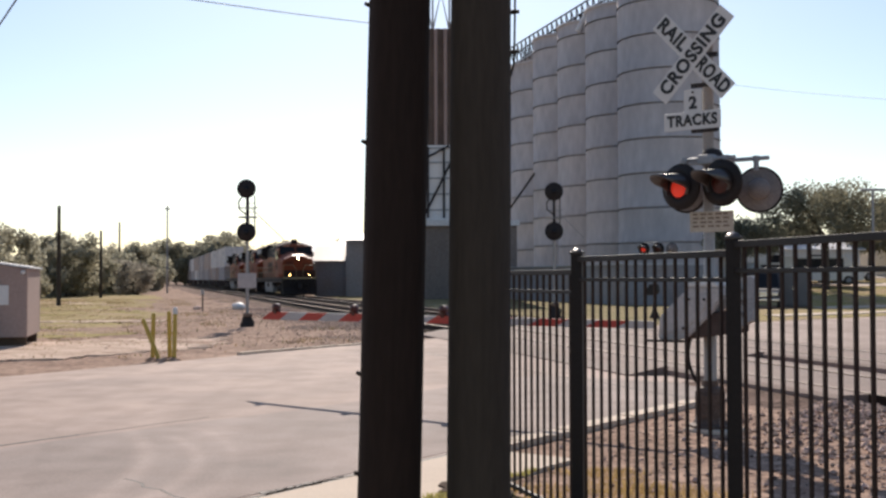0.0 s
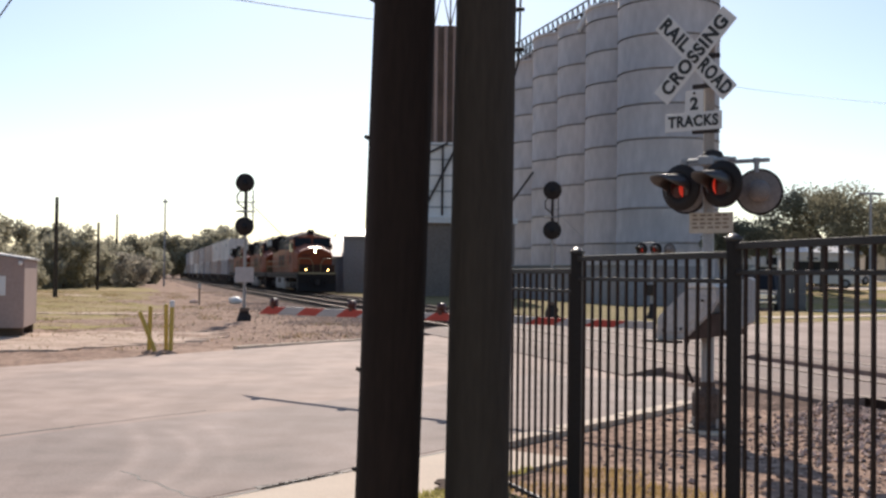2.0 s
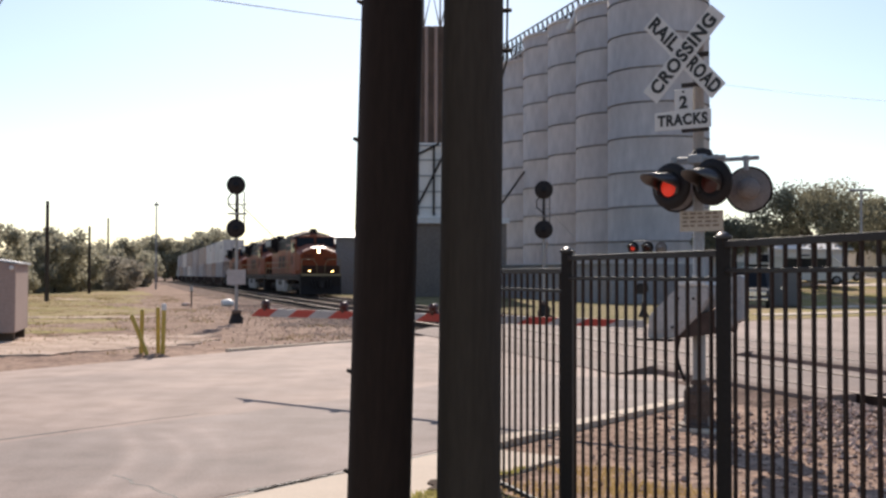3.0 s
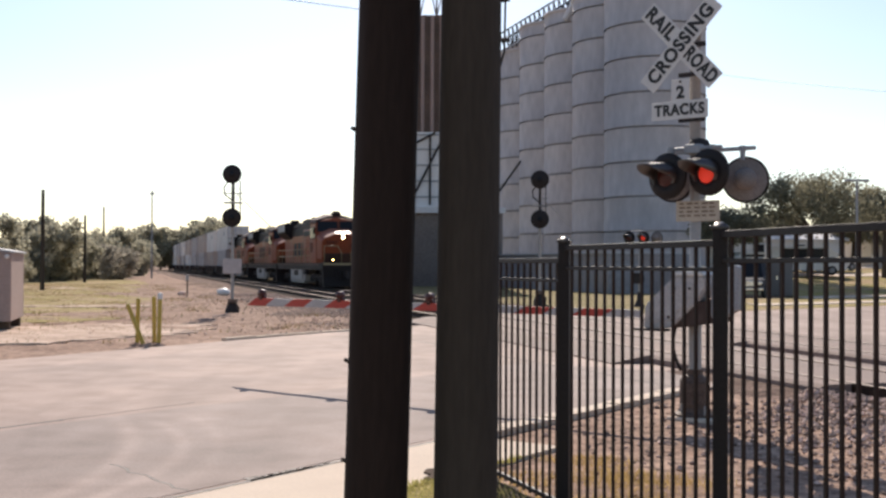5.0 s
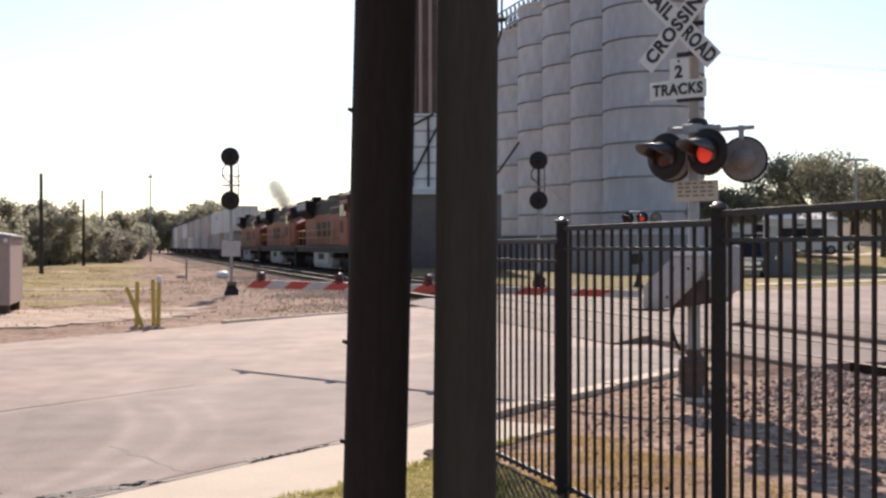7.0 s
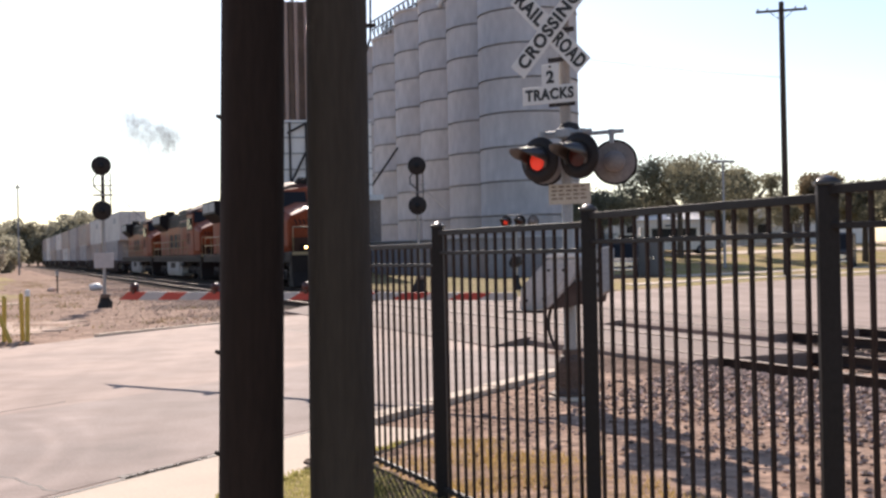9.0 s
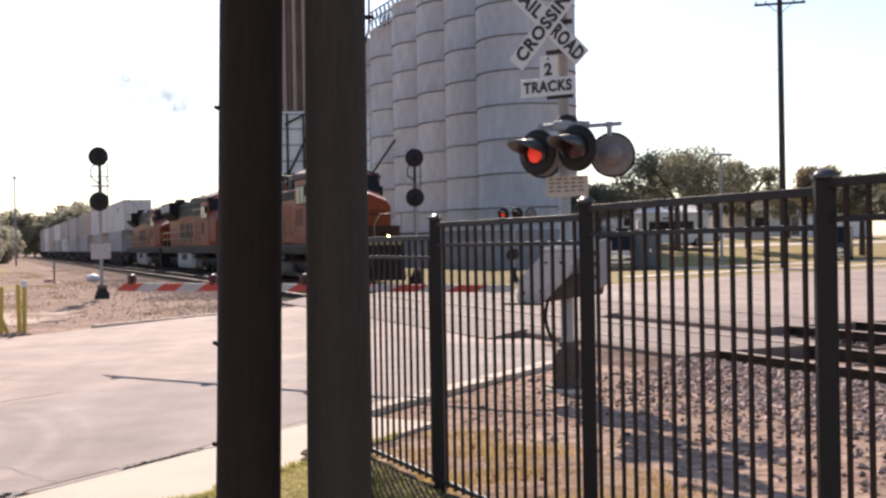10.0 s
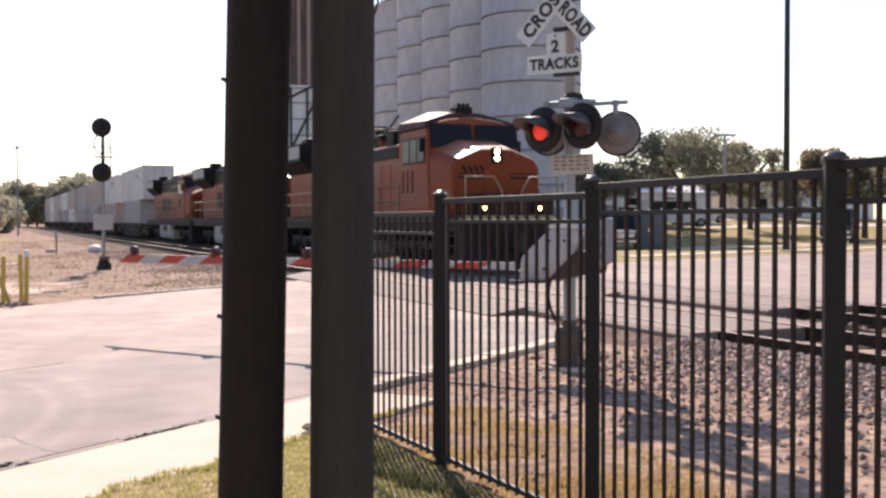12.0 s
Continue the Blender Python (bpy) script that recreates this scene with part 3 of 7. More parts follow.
def stones(name, label, count, place, lo, hi, seed, material=M_STONE):
    rnd = random.Random(seed)
    verts, faces = [], []
    octa = [(1, 0, 0), (0, 1, 0), (-1, 0, 0), (0, -1, 0), (0, 0, 1), (0, 0, -1)]
    tri = [(0, 1, 4), (1, 2, 4), (2, 3, 4), (3, 0, 4), (1, 0, 5), (2, 1, 5), (3, 2, 5), (0, 3, 5)]
    for _ in range(count):
        x, y, z = place(rnd)
        r = rnd.uniform(lo, hi)
        a, k = rnd.uniform(0, 6.3), len(verts)
        for vx, vy, vz in octa:
            q = rnd.uniform(0.7, 1.3) * r
            verts.append((x + (vx * math.cos(a) - vy * math.sin(a)) * q, y + (vx * math.sin(a) + vy * math.cos(a)) * q, z + vz * q * 0.6))
        faces += [tuple(k + i for i in f) for f in tri]
    tagged(new(name, raw(name, verts, faces, material)), label, "gravel", kind="stuff")


def near_bed(r):
    s, d = r.uniform(13, 27), -4.55 - abs(r.gauss(0, 1.5)) if r.random() < 0.85 else r.uniform(-2.6, 1.0)
    p = track(s, d)
    rel = ((p.x - ROAD_AT[0]) * -0.809 + (p.y - ROAD_AT[1]) * 0.588)
    if rel > -1.6:
        s, d = r.uniform(17, 27), -4.6 - abs(r.gauss(0, 1.5))
        p = track(s, d)
    return p.x, p.y, -0.015 + shoulder(s, d)


def left_bed(r):
    while True:
        s, d = r.uniform(-36, 2.5), -5.2 - abs(r.gauss(0, 2.6)) if r.random() < 0.85 else r.uniform(-3.2, -0.9)
        p = track(s, d)
        if (p.x - ROAD_AT[0]) * -0.809 + (p.y - ROAD_AT[1]) * 0.588 > 12.8:
            return p.x, p.y, -0.02


stones("ballast_stones", "loose grey crushed stones beside the track", 9000, near_bed, 0.008, 0.05, 11)


def verge_bed(r):
    while True:
        x, y = r.uniform(1.5, 7.5), r.gauss(10.5, 2.4)
        if 6 < y < 15.5 and -(x - ROAD_AT[0]) * 0.809 + (y - ROAD_AT[1]) * 0.588 < -0.3 and (x - 0.38) * (0.9 - 9.2) - (y - 9.2) * (2.7 - 0.36) < -1:
            return x, y, -0.025


stones("verge_stones", "scattered crushed stones on bare dirt", 2600, verge_bed, 0.007, 0.024, 13)
stones("bank_stones", "loose brown-grey stones on the railway bank", 5000, left_bed, 0.014, 0.042, 12)


def rail_mesh(s0, s1):
    bm = bmesh.new()
    outline = [(-0.075, 0), (0.075, 0), (0.075, 0.012), (0.012, 0.03), (0.012, 0.12), (0.037, 0.13), (0.037, 0.157), (0.03, 0.163), (-0.03, 0.163), (-0.037, 0.157), (-0.037, 0.13), (-0.012, 0.12), (-0.012, 0.03), (-0.075, 0.012)]
    a = [bm.verts.new((s0, y, z)) for y, z in outline]
    b = [bm.verts.new((s1, y, z)) for y, z in outline]
    for i in range(len(outline)):
        j = (i + 1) % len(outline)
        f = bm.faces.new([a[i], a[j], b[j], b[i]])
        if i in (7, 6, 8):
            f.material_index = 1
    bm.faces.new(a)
    bm.faces.new(list(reversed(b)))
    return mesh_of("rail", bm, [M_RAIL, M_RAILTOP])


def build_track(side, label):
    at = Matrix.Translation(track(0, side)) @ pose(0, 0, 0, 0, 0, TRACK_TURN)
    t = thing("railway_track", label, "railway track", at, "tracks over the crossing", "structure")
    me = rail_mesh(-300, 60)
    for y in (-0.755, 0.755):
        part("rail", me, None, t, "steel rail with a polished head", at=pose(0, y, RAIL_Z - 0.163))
    bm = bmesh.new()
    box(bm, -0.11, -1.3, -0.16, 0.11, 1.3, 0.0, 0.012)
    tie = mesh_of("tie", bm, M_TIE)
    bm = bmesh.new()
    box(bm, -0.09, -0.17, 0, 0.09, 0.17, 0.016)
    plate = mesh_of("tie_plate", bm, M_RAIL)
    rnd = random.Random(int(side * 10) + 50)
    lo, hi = TRACK_CUT(side)
    s = -70.0
    while s < 32:
        if not lo - 0.3 < s < hi + 0.3:
            o = part("tie", tie, None, t, at=pose(s, rnd.uniform(-0.04, 0.04), RAIL_Z - 0.172 + rnd.uniform(-0.012, 0.0), 0, 0, rnd.uniform(-1.5, 1.5)))
            if s > 4:
                for y in (-0.755, 0.755):
                    part("tie_plate", plate, None, o, at=pose(0, y, 0.0))
        s += 0.56
    # crossing surface: concrete panels between and beside the rails, with ramps
    k = int((hi - lo) / 2.4)
    for i in range(k):
        a, b = lo + (hi - lo) * i / k + 0.01, lo + (hi - lo) * (i + 1) / k - 0.01
        bm = bmesh.new()
        box(bm, a, -0.66, -0.05, b, 0.66, RAIL_Z - 0.012, 0.012)
        part("crossing_panel", bm, M_PANEL, t)
        for sgn in (-1, 1):
            bm = bmesh.new()
            if i >= k - 2 and sgn < 0:  # past the road's edge the paving breaks off short
                pts = [(-0.82, RAIL_Z - 0.012), (-1.22, RAIL_Z - 0.015), (-1.30, RAIL_Z - 0.06), (-1.32, -0.05), (-0.82, -0.05)]
            else:
                pts = [(sgn * 0.82, RAIL_Z - 0.012), (sgn * 1.35, RAIL_Z - 0.015), (sgn * 2.0, 0.02), (sgn * 2.0, -0.05), (sgn * 0.82, -0.05)]
            va = [bm.verts.new((a, y, z)) for y, z in pts]
            vb = [bm.verts.new((b, y, z)) for y, z in pts]
            bm.faces.new(va), bm.faces.new(list(reversed(vb)))
            for q in range(5):
                bm.faces.new([va[q], va[(q + 1) % 5], vb[(q + 1) % 5], vb[q]])
            part("crossing_ramp", bm, M_PANEL, t)


def TRACK_CUT(side):
    """Where the road meets this track: from and to, in metres along the track."""
    across0 = 8.17 - 0.627 * side
    return ((across0 - 12.7) / 0.779, (across0 + 2.6) / 0.779)


build_track(NEAR_OFF, "railway track on timber ties, near line over the road")
build_track(0.0, "railway track on timber ties, far line that carries the train")


# ---- the two close timber poles ----
def near_pole(name, base, lean, r0, r1, high, material, label, seed):
    at = pose(base[0], base[1], -0.05, 0, lean, 0)
    t = thing(name, label, "utility pole", at)
    bm = bmesh.new()
    rnd = random.Random(seed)
    seg, rows = 40, 60
    rings = []
    for i in range(rows + 1):
        z = high * i / rows
        r = r0 + (r1 - r0) * i / rows
        ring = []
        for j in range(seg):
            a = 2 * math.pi * j / seg
            w = 1 + 0.03 * noise.noise((math.cos(a) * 2, math.sin(a) * 2, z * 0.5 + seed)) + 0.018 * noise.noise((math.cos(a) * 9, math.sin(a) * 9, z * 0.7 + seed))
            ring.append(bm.verts.new((r * w * math.cos(a), r * w * math.sin(a), z)))
        rings.append(ring)
    for a, b in zip(rings, rings[1:]):
        for j in range(seg):
            f = bm.faces.new([a[j], a[(j + 1) % seg], b[(j + 1) % seg], b[j]])
            f.smooth = True
    bm.faces.new(rings[-1])
    part("shaft", bm, material, t)
    return t


p = near_pole("utility_pole", (-0.260, 4.98), 1.36, 0.1455, 0.113, 9.0, M_POLE, "dark creosoted timber utility pole beside the pavement", 1)
for z, a in ((0.86, 185), (2.33, 186), (2.95, 178), (1.30, 180)):
    bm = bmesh.new()
    tube(bm, (0.13 * math.cos(radians(a)), 0.13 * math.sin(radians(a)), z), (0.158 * math.cos(radians(a)), 0.158 * math.sin(radians(a)), z + 0.01), 0.012, 0.008, 8)
    part("bolt_head", bm, M_DARKGREY, p)
p = near_pole("utility_pole", (0.1495, 4.98), 0.46, 0.140, 0.126, 9.0, M_POLE2, "weathered grey-brown timber utility pole in grass", 2)
bm = bmesh.new()
pipe(bm, [(0.125, 0.0, 2.60), (0.150, 0.0, 2.69), (0.153, 0.0, 2.95), (0.15, 0.0, 5.5)], 0.005, 6)
part("ground_wire", bm, M_DARKGREY, p, "thin ground wire stapled to the pole")
for z in (2.74, 2.92):
    bm = bmesh.new()
    tube(bm, (0.12, 0.0, z), (0.172, 0.0, z + 0.004), 0.012, 0.009, 8)
    part("wire_clip", bm, M_DARKGREY, p)


# ---- black picket fence ----
def build_fence():
    f = thing("picket_fence", "black metal picket fence with square capped posts", "fence")
    posts = [(0.33, 9.26), (0.90, 7.50), (1.49, 5.74), (1.95, 3.97), (2.41, 2.20)]
    tops = [1.74, 1.87, 1.905, 1.925, 1.95]
    rails = [1.735, 1.82, 1.865, 1.895]
    low = [0.05, 0.045, 0.07, 0.09]
    bm = bmesh.new()
    box(bm, -0.038, -0.038, 0, 0.038, 0.038, 1.0, 0.004)
    bm2 = bmesh.new()
    box(bm2, -0.046, -0.046, 0, 0.046, 0.046, 0.018, 0.005)
    lathe(bm2, [(0.052, 0.018), (0.04, 0.03), (0.0, 0.042)], 4, pose(0, 0, 0, 0, 0, 45))
    cap = mesh_of("cap", bm2, M_FENCECAP)
    post = mesh_of("post", bm, M_FENCE)
    bm = bmesh.new()
    box(bm, -0.008, -0.008, 0, 0.008, 0.008, 1.0)
    picket = mesh_of("picket", bm, M_PICKET)
    for (x, y), z in zip(posts, tops):
        turn = -17.0
        o = part("post", post, None, f, at=pose(x, y, -0.1, 0, 0, turn) @ Matrix.Diagonal((1, 1, z + 0.07, 1)))
        part("cap", cap, None, f, "shiny post cap", at=pose(x, y, z - 0.032, 0, 0, turn))
    for k in range(4):
        a, b = Vector(posts[k]), Vector(posts[k + 1])
        d = b - a
        turn = math.degrees(math.atan2(d.y, d.x))
        n = 15
        for z, hgt, wide in ((rails[k] - 0.036, 0.036, 0.019), (rails[k] - 0.165, 0.024, 0.014), (low[k] + 0.02, 0.03, 0.017)):
            bm = bmesh.new()
            box(bm, 0.03, -wide, 0, d.length - 0.03, wide, hgt, 0.003)
            part("rail", bm, M_FENCE, f, at=pose(a.x, a.y, z, 0, 0, turn))
        for i in range(1, n + 1):
            q = a + d * (i / (n + 1))
            part("picket", picket, None, f, at=pose(q.x, q.y, low[k], 0, 0, turn) @ Matrix.Diagonal((1, 1, rails[k] - low[k] - 0.02, 1)))


build_fence()


# ---- grass blades ----
def blades(name, label, count, place, hgt, material, seed, thick=1.0):
    rnd = random.Random(seed)
    verts, faces = [], []
    for _ in range(count):
        x, y, z = place(rnd)
        a, h, w = rnd.uniform(0, 6.3), rnd.uniform(0.4, 1.0) * hgt, rnd.uniform(0.003, 0.007) * thick
        k = len(verts)
        lx, ly = rnd.uniform(-0.6, 0.6) * h, rnd.uniform(-0.6, 0.6) * h
        verts += [(x - w * math.cos(a), y - w * math.sin(a), z), (x + w * math.cos(a), y + w * math.sin(a), z), (x + lx, y + ly, z + h)]
        faces.append((k, k + 1, k + 2))
    tagged(new(name, raw(name, verts, faces, material)), label, "grass", kind="stuff")


def on_lawn(r):
    while True:
        x, y = r.uniform(-3.0, 2.2), r.uniform(4.6, 9.1)
        across = -(x - ROAD_AT[0]) * 0.809 + (y - ROAD_AT[1]) * 0.588
        side = (x - 0.36) * (0.9 - 9.2) - (y - 9.2) * (2.7 - 0.36)
        if across < -1.1 - 0.08 * abs(math.sin(x * 9 + y * 5)) and side > -0.2:
            return x, y, 0.015


def behind_fence(r):
    while True:
        x, y = r.uniform(0.3, 4.5), r.uniform(4.0, 10.0)
        if (x - 0.38) * (0.9 - 9.2) - (y - 9.2) * (2.7 - 0.36) < 0 and noise.noise((x * 1.1, y * 1.1, 5)) + (8.0 - y) * 0.22 - 0.9 * max(0.0, x - 2.0) > r.uniform(-0.5, 0.5):
            return x, y, -0.03


def fence_strip(r):
    k = r.uniform(0.16, 1.0)
    x, y = 0.33 + 2.1 * k, 9.26 - 7.06 * k
    off = -0.42 - 0.10 * math.sin(k * 31) - 0.06 * math.sin(k * 83) + abs(r.gauss(0, 0.11))
    return x + off * 0.96, y + off * 0.28, 0.0


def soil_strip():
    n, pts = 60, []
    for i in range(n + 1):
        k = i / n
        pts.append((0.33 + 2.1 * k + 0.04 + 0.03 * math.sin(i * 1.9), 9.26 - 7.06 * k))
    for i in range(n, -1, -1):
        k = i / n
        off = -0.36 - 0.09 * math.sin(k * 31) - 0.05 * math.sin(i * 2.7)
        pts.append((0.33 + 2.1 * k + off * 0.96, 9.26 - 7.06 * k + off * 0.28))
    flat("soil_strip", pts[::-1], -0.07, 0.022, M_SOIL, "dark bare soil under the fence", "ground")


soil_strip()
blades("uncut_grass", "uncut grass, coloured as in shade, along the foot of the fence", 6000, fence_strip, 0.085, M_UNCUT, 24, 1.3)
blades("lawn_grass", "short green grass blades", 26000, on_lawn, 0.034, M_BLADE, 21)
def on_railway_land(r):
    while True:
        s, d = r.uniform(-70, 4), r.uniform(-23.5, -4.5)
        p = track(s, d)
        if (p.x - ROAD_AT[0]) * -0.809 + (p.y - ROAD_AT[1]) * 0.588 > 13.2 and noise.noise((s * 0.3, d * 0.5, 31)) + 0.5 * noise.noise((s * 1.3, d * 1.3, 33)) - 0.05 * (d + 13) > r.uniform(-0.1, 0.6):
            return p.x, p.y, -0.07


blades("weed_tufts", "low dry weeds scattered over the railway land", 14000, on_railway_land, 0.11, M_WEED, 25, 5.0)
blades("weed_tufts", "low green weeds scattered over the railway land", 8000, on_railway_land, 0.10, M_WEED2, 26, 5.0)
def lawn_rim(r):
    k = r.uniform(-16, -0.3)
    x, y = road(k, -1.12 + 0.05 * math.sin(k * 5.1) + 0.04 * math.sin(k * 13.7) + r.uniform(-0.06, 0.03))
    return x, y, 0.018


blades("lawn_rim_grass", "grass blades leaning over the pavement edge", 7000, lawn_rim, 0.045, M_BLADE, 27)
blades("dry_grass", "short dry yellow grass behind the fence", 22000, behind_fence, 0.06, M_DRY, 22)


# ---- level-crossing signals ----
SHUTTERS = []


def crossing_lamp(parent, x, y, z, facing, lit, swing=0.0):
    """A round backplate with a hooded red lamp; facing -1 looks towards local -y. lit: phase of the flasher, or None."""
    turn = 0 if facing < 0 else 180
    bm = bmesh.new()
    # backplate, dished slightly
    lathe(bm, [(0.0, 0.03), (0.10, 0.03), (0.10, 0.05), (0.235, 0.035), (0.25, 0.02), (0.25, 0.0), (0.23, -0.006), (0.0, -0.012)], 40, pose(0, 0, 0, 90))
    lamp = part("backplate", bm, M_DISC if facing > 0 else M_BLACK, parent, "round lamp backplate", at=pose(x, y, z, 0, 0, turn + swing))
    bm = bmesh.new()
    lathe(bm, [(0.0, -0.02), (0.07, -0.02), (0.12, -0.12), (0.10, -0.19), (0.0, -0.20)], 28, pose(0, 0, 0, 90))
    part("lamp_housing", bm, M_DISC if facing > 0 else M_BLACK, lamp)
    bm = bmesh.new()
    lathe(bm, [(0.236, -0.012), (0.258, -0.012), (0.258, 0.026), (0.236, 0.026), (0.236, -0.012)], 40, pose(0, 0, 0, 90))
    part("rim", bm, M_BLACK, lamp, "black rolled rim")
    # hood: an open half tube with a slanting end
    bm = bmesh.new()
    seg, r = 20, 0.155
    ring0, ring1 = [], []
    for i in range(seg + 1):
        a = radians(-35 + 250 * i / seg)
        reach = 0.10 + 0.37 * max(0.0, math.sin(a)) ** 0.6
        ring0.append(((r * math.cos(a), -0.02, r * math.sin(a)), (0.94 * r * math.cos(a), -0.02, 0.94 * r * math.sin(a))))
        drop = 0.09 * reach
        ring1.append(((1.02 * r * math.cos(a), -reach, r * math.sin(a) - drop), (0.96 * r * math.cos(a), -reach, 0.94 * r * math.sin(a) - drop)))
    v0 = [[bm.verts.new(c) for c in p] for p in ring0]
    v1 = [[bm.verts.new(c) for c in p] for p in ring1]
    for i in range(seg):
        for k in (0, 1):
            f = bm.faces.new([v0[i][k], v0[i + 1][k], v1[i + 1][k], v1[i][k]])
            f.smooth = True
        bm.faces.new([v1[i][0], v1[i + 1][0], v1[i + 1][1], v1[i][1]])
    part("hood", bm, M_HOOD, lamp, "black sheet-metal lamp hood")
    bm = bmesh.new()
    lathe(bm, [(0.0, 0.075), (0.06, 0.07), (0.11, 0.055), (0.142, 0.03), (0.142, 0.01), (0.0, 0.01)], 32, pose(0, 0, 0, 90))
    part("lens", bm, M_REDLENS, lamp, "dark red glass lens")
    if lit is not None:
        # the flasher: an added glowing disc, swung behind the backplate to imitate flashing
        bm = bmesh.new()
        seg = 24
        lathe(bm, [(0.0, 0.084), (0.05, 0.080), (0.085, 0.070), (0.105, 0.056), (0.105, 0.05), (0.0, 0.05)], seg, pose(0, 0, -0.015, 90))
        o = part("flasher", bm, M_LIT, lamp, "glowing red flasher disc")
        SHUTTERS.append((o, lit))
    return lamp


def plate_sign(parent, name, w, h, at, material=M_WHITE, label=""):
    bm = bmesh.new()
    box(bm, -w / 2, -0.004, -h / 2, w / 2, 0.004, h / 2, 0.003)
    return part(name, bm, material, parent, label, at=at)


def near_crossing_signal():
    at = pose(3.02, 12.5, 0.0, 0, 0, -38)
    t = thing("crossing_signal", "silver crossing mast with crossbuck sign, red flashers and lowered gate", "crossing signal", at)
    bm = bmesh.new()
    lathe(bm, [(0.072, 0.1), (0.072, 1.7), (0.062, 1.72), (0.062, 4.35), (0.08, 4.36), (0.065, 4.42), (0.0, 4.46)], 24, pose(-0.045, 0, 0))
    part("mast", bm, M_SILVER, t, "silver painted steel mast")
    # cast junction base with doors
    bm = bmesh.new()
    lathe(bm, [(0.25, 0.0), (0.25, 0.035), (0.19, 0.06), (0.165, 0.10), (0.165, 0.40), (0.13, 0.45), (0.09, 0.47), (0.09, 0.53), (0.0, 0.53)], 8, pose(-0.05, 0, 0, 0, 0, 22.5))
    for f in bm.faces:
        f.smooth = False
    base = part("mast_base", bm, M_CAST, t, "brown-grey cast junction base")
    for x, y, turn in ((-0.05, -0.158, 0), (-0.155, -0.10, -45), (0.06, -0.10, 45)):
        bm = bmesh.new()
        box(bm, -0.055, -0.012, 0.14, 0.055, 0.012, 0.38, 0.006, m=pose(x, y, 0, 0, 0, turn))
        tube(bm, pose(x, y, 0, 0, 0, turn) @ Vector((0.03, -0.012, 0.26)), pose(x, y, 0, 0, 0, turn) @ Vector((0.03, -0.03, 0.26)), 0.012, seg=8)
        part("access_cover", bm, M_CAST, base)
    bm = bmesh.new()
    box(bm, -0.27, -0.27, -0.08, 0.27, 0.27, 0.01, 0.02)
    part("footing", bm, M_WALK, t, "concrete footing")
    for a in range(4):
        bm = bmesh.new()
        tube(bm, (0.2 * math.cos(a * 1.571 + 0.785), 0.2 * math.sin(a * 1.571 + 0.785), 0.04), (0.2 * math.cos(a * 1.571 + 0.785), 0.2 * math.sin(a * 1.571 + 0.785), 0.14), 0.018, seg=8)
        part("anchor_bolt", bm, M_SILVER, t)
    # crossbuck
    zc = 4.18
    for sgn, words in ((-1, ("RAIL", "ROAD")), (1, ("CROSSING",))):
        m = pose(-0.18, -0.085 - (0.012 if sgn > 0 else 0), zc, 0, -47 * sgn, 0)
        bm = bmesh.new()
        box(bm, -0.61, -0.005, -0.114, 0.61, 0.005, 0.114, 0.004)
        b = part("crossbuck_blade", bm, M_WHITE, t, "white reflective blade with black letters", at=m)
        if sgn > 0:
            letters("CROSSING", 0.215, M_INK, b, pose(0, -0.007, 0, 90), wide=1.06)
        else:
            letters("RAIL", 0.215, M_INK, b, pose(-0.365, -0.007, 0, 90), wide=0.44)
            letters("ROAD", 0.215, M_INK, b, pose(0.35, -0.007, 0, 90), wide=0.48)
    s = plate_sign(t, "number_plate", 0.22, 0.27, pose(-0.19, -0.075, 3.66), label="white plate with a black figure two")
    letters("2", 0.19, M_INK, s, pose(0, -0.006, -0.02, 90))
    for z in (0.105, -0.185):
        bm = bmesh.new()
        tube(bm, (0, -0.003, z), (0, -0.014, z), 0.014, seg=8)
        part("bolt", bm, M_DARKGREY, s)
    s = plate_sign(t, "tracks_plate", 0.69, 0.205, pose(-0.20, -0.082, 3.445), label="white plate lettered for the tracks")
    letters("TRACKS", 0.17, M_INK, s, pose(0, -0.006, 0, 90), wide=0.61)
    for z in (4.17, 3.84, 3.33):
        bm = bmesh.new()
        box(bm, -0.22, -0.072, z - 0.025, 0.10, -0.03, z + 0.025, 0.005)
        part("sign_bracket", bm, M_DARKGREY, t)
    # lamp crossarm
    bm = bmesh.new()
    pipe(bm, [(-0.30, -0.16, 2.99), (0.34, -0.16, 2.99)], 0.024, 12)
    pipe(bm, [(-0.45, 0.14, 2.99), (0.60, 0.14, 2.99)], 0.024, 12)
    box(bm, -0.10, -0.19, 2.93, 0.10, 0.17, 3.04, 0.02)
    for x, y in ((-0.26, -0.16), (0.23, -0.16), (0.455, 0.14), (-0.42, 0.14)):
        tube(bm, (x, y, 2.99), (x, y, 2.86), 0.03, seg=12)
        tube(bm, (x, y, 2.96), (x, y, 3.02), 0.038, seg=12)
    part("lamp_crossarm", bm, M_GREY, t, "grey pipe crossarm")
    bm = bmesh.new()
    lathe(bm, [(0.12, -0.05), (0.13, 0.0), (0.10, 0.07), (0.0, 0.10)], 20, pose(0, 0, 3.03))
    part("crossarm_cap", bm, M_DARKGREY, t)
    crossing_lamp(t, -0.26, -0.24, 2.69, -1, "left", -14)
    crossing_lamp(t, 0.23, -0.24, 2.71, -1, "right", -14)
    crossing_lamp(t, 0.455, 0.22, 2.65, 1, None, 22)
    crossing_lamp(t, -0.42, 0.22, 2.68, 1, None)
    # notice with unreadable writing
    s = plate_sign(t, "notice", 0.52, 0.23, pose(0.02, -0.075, 2.30), M_TAN, "faded tan notice with small writing")
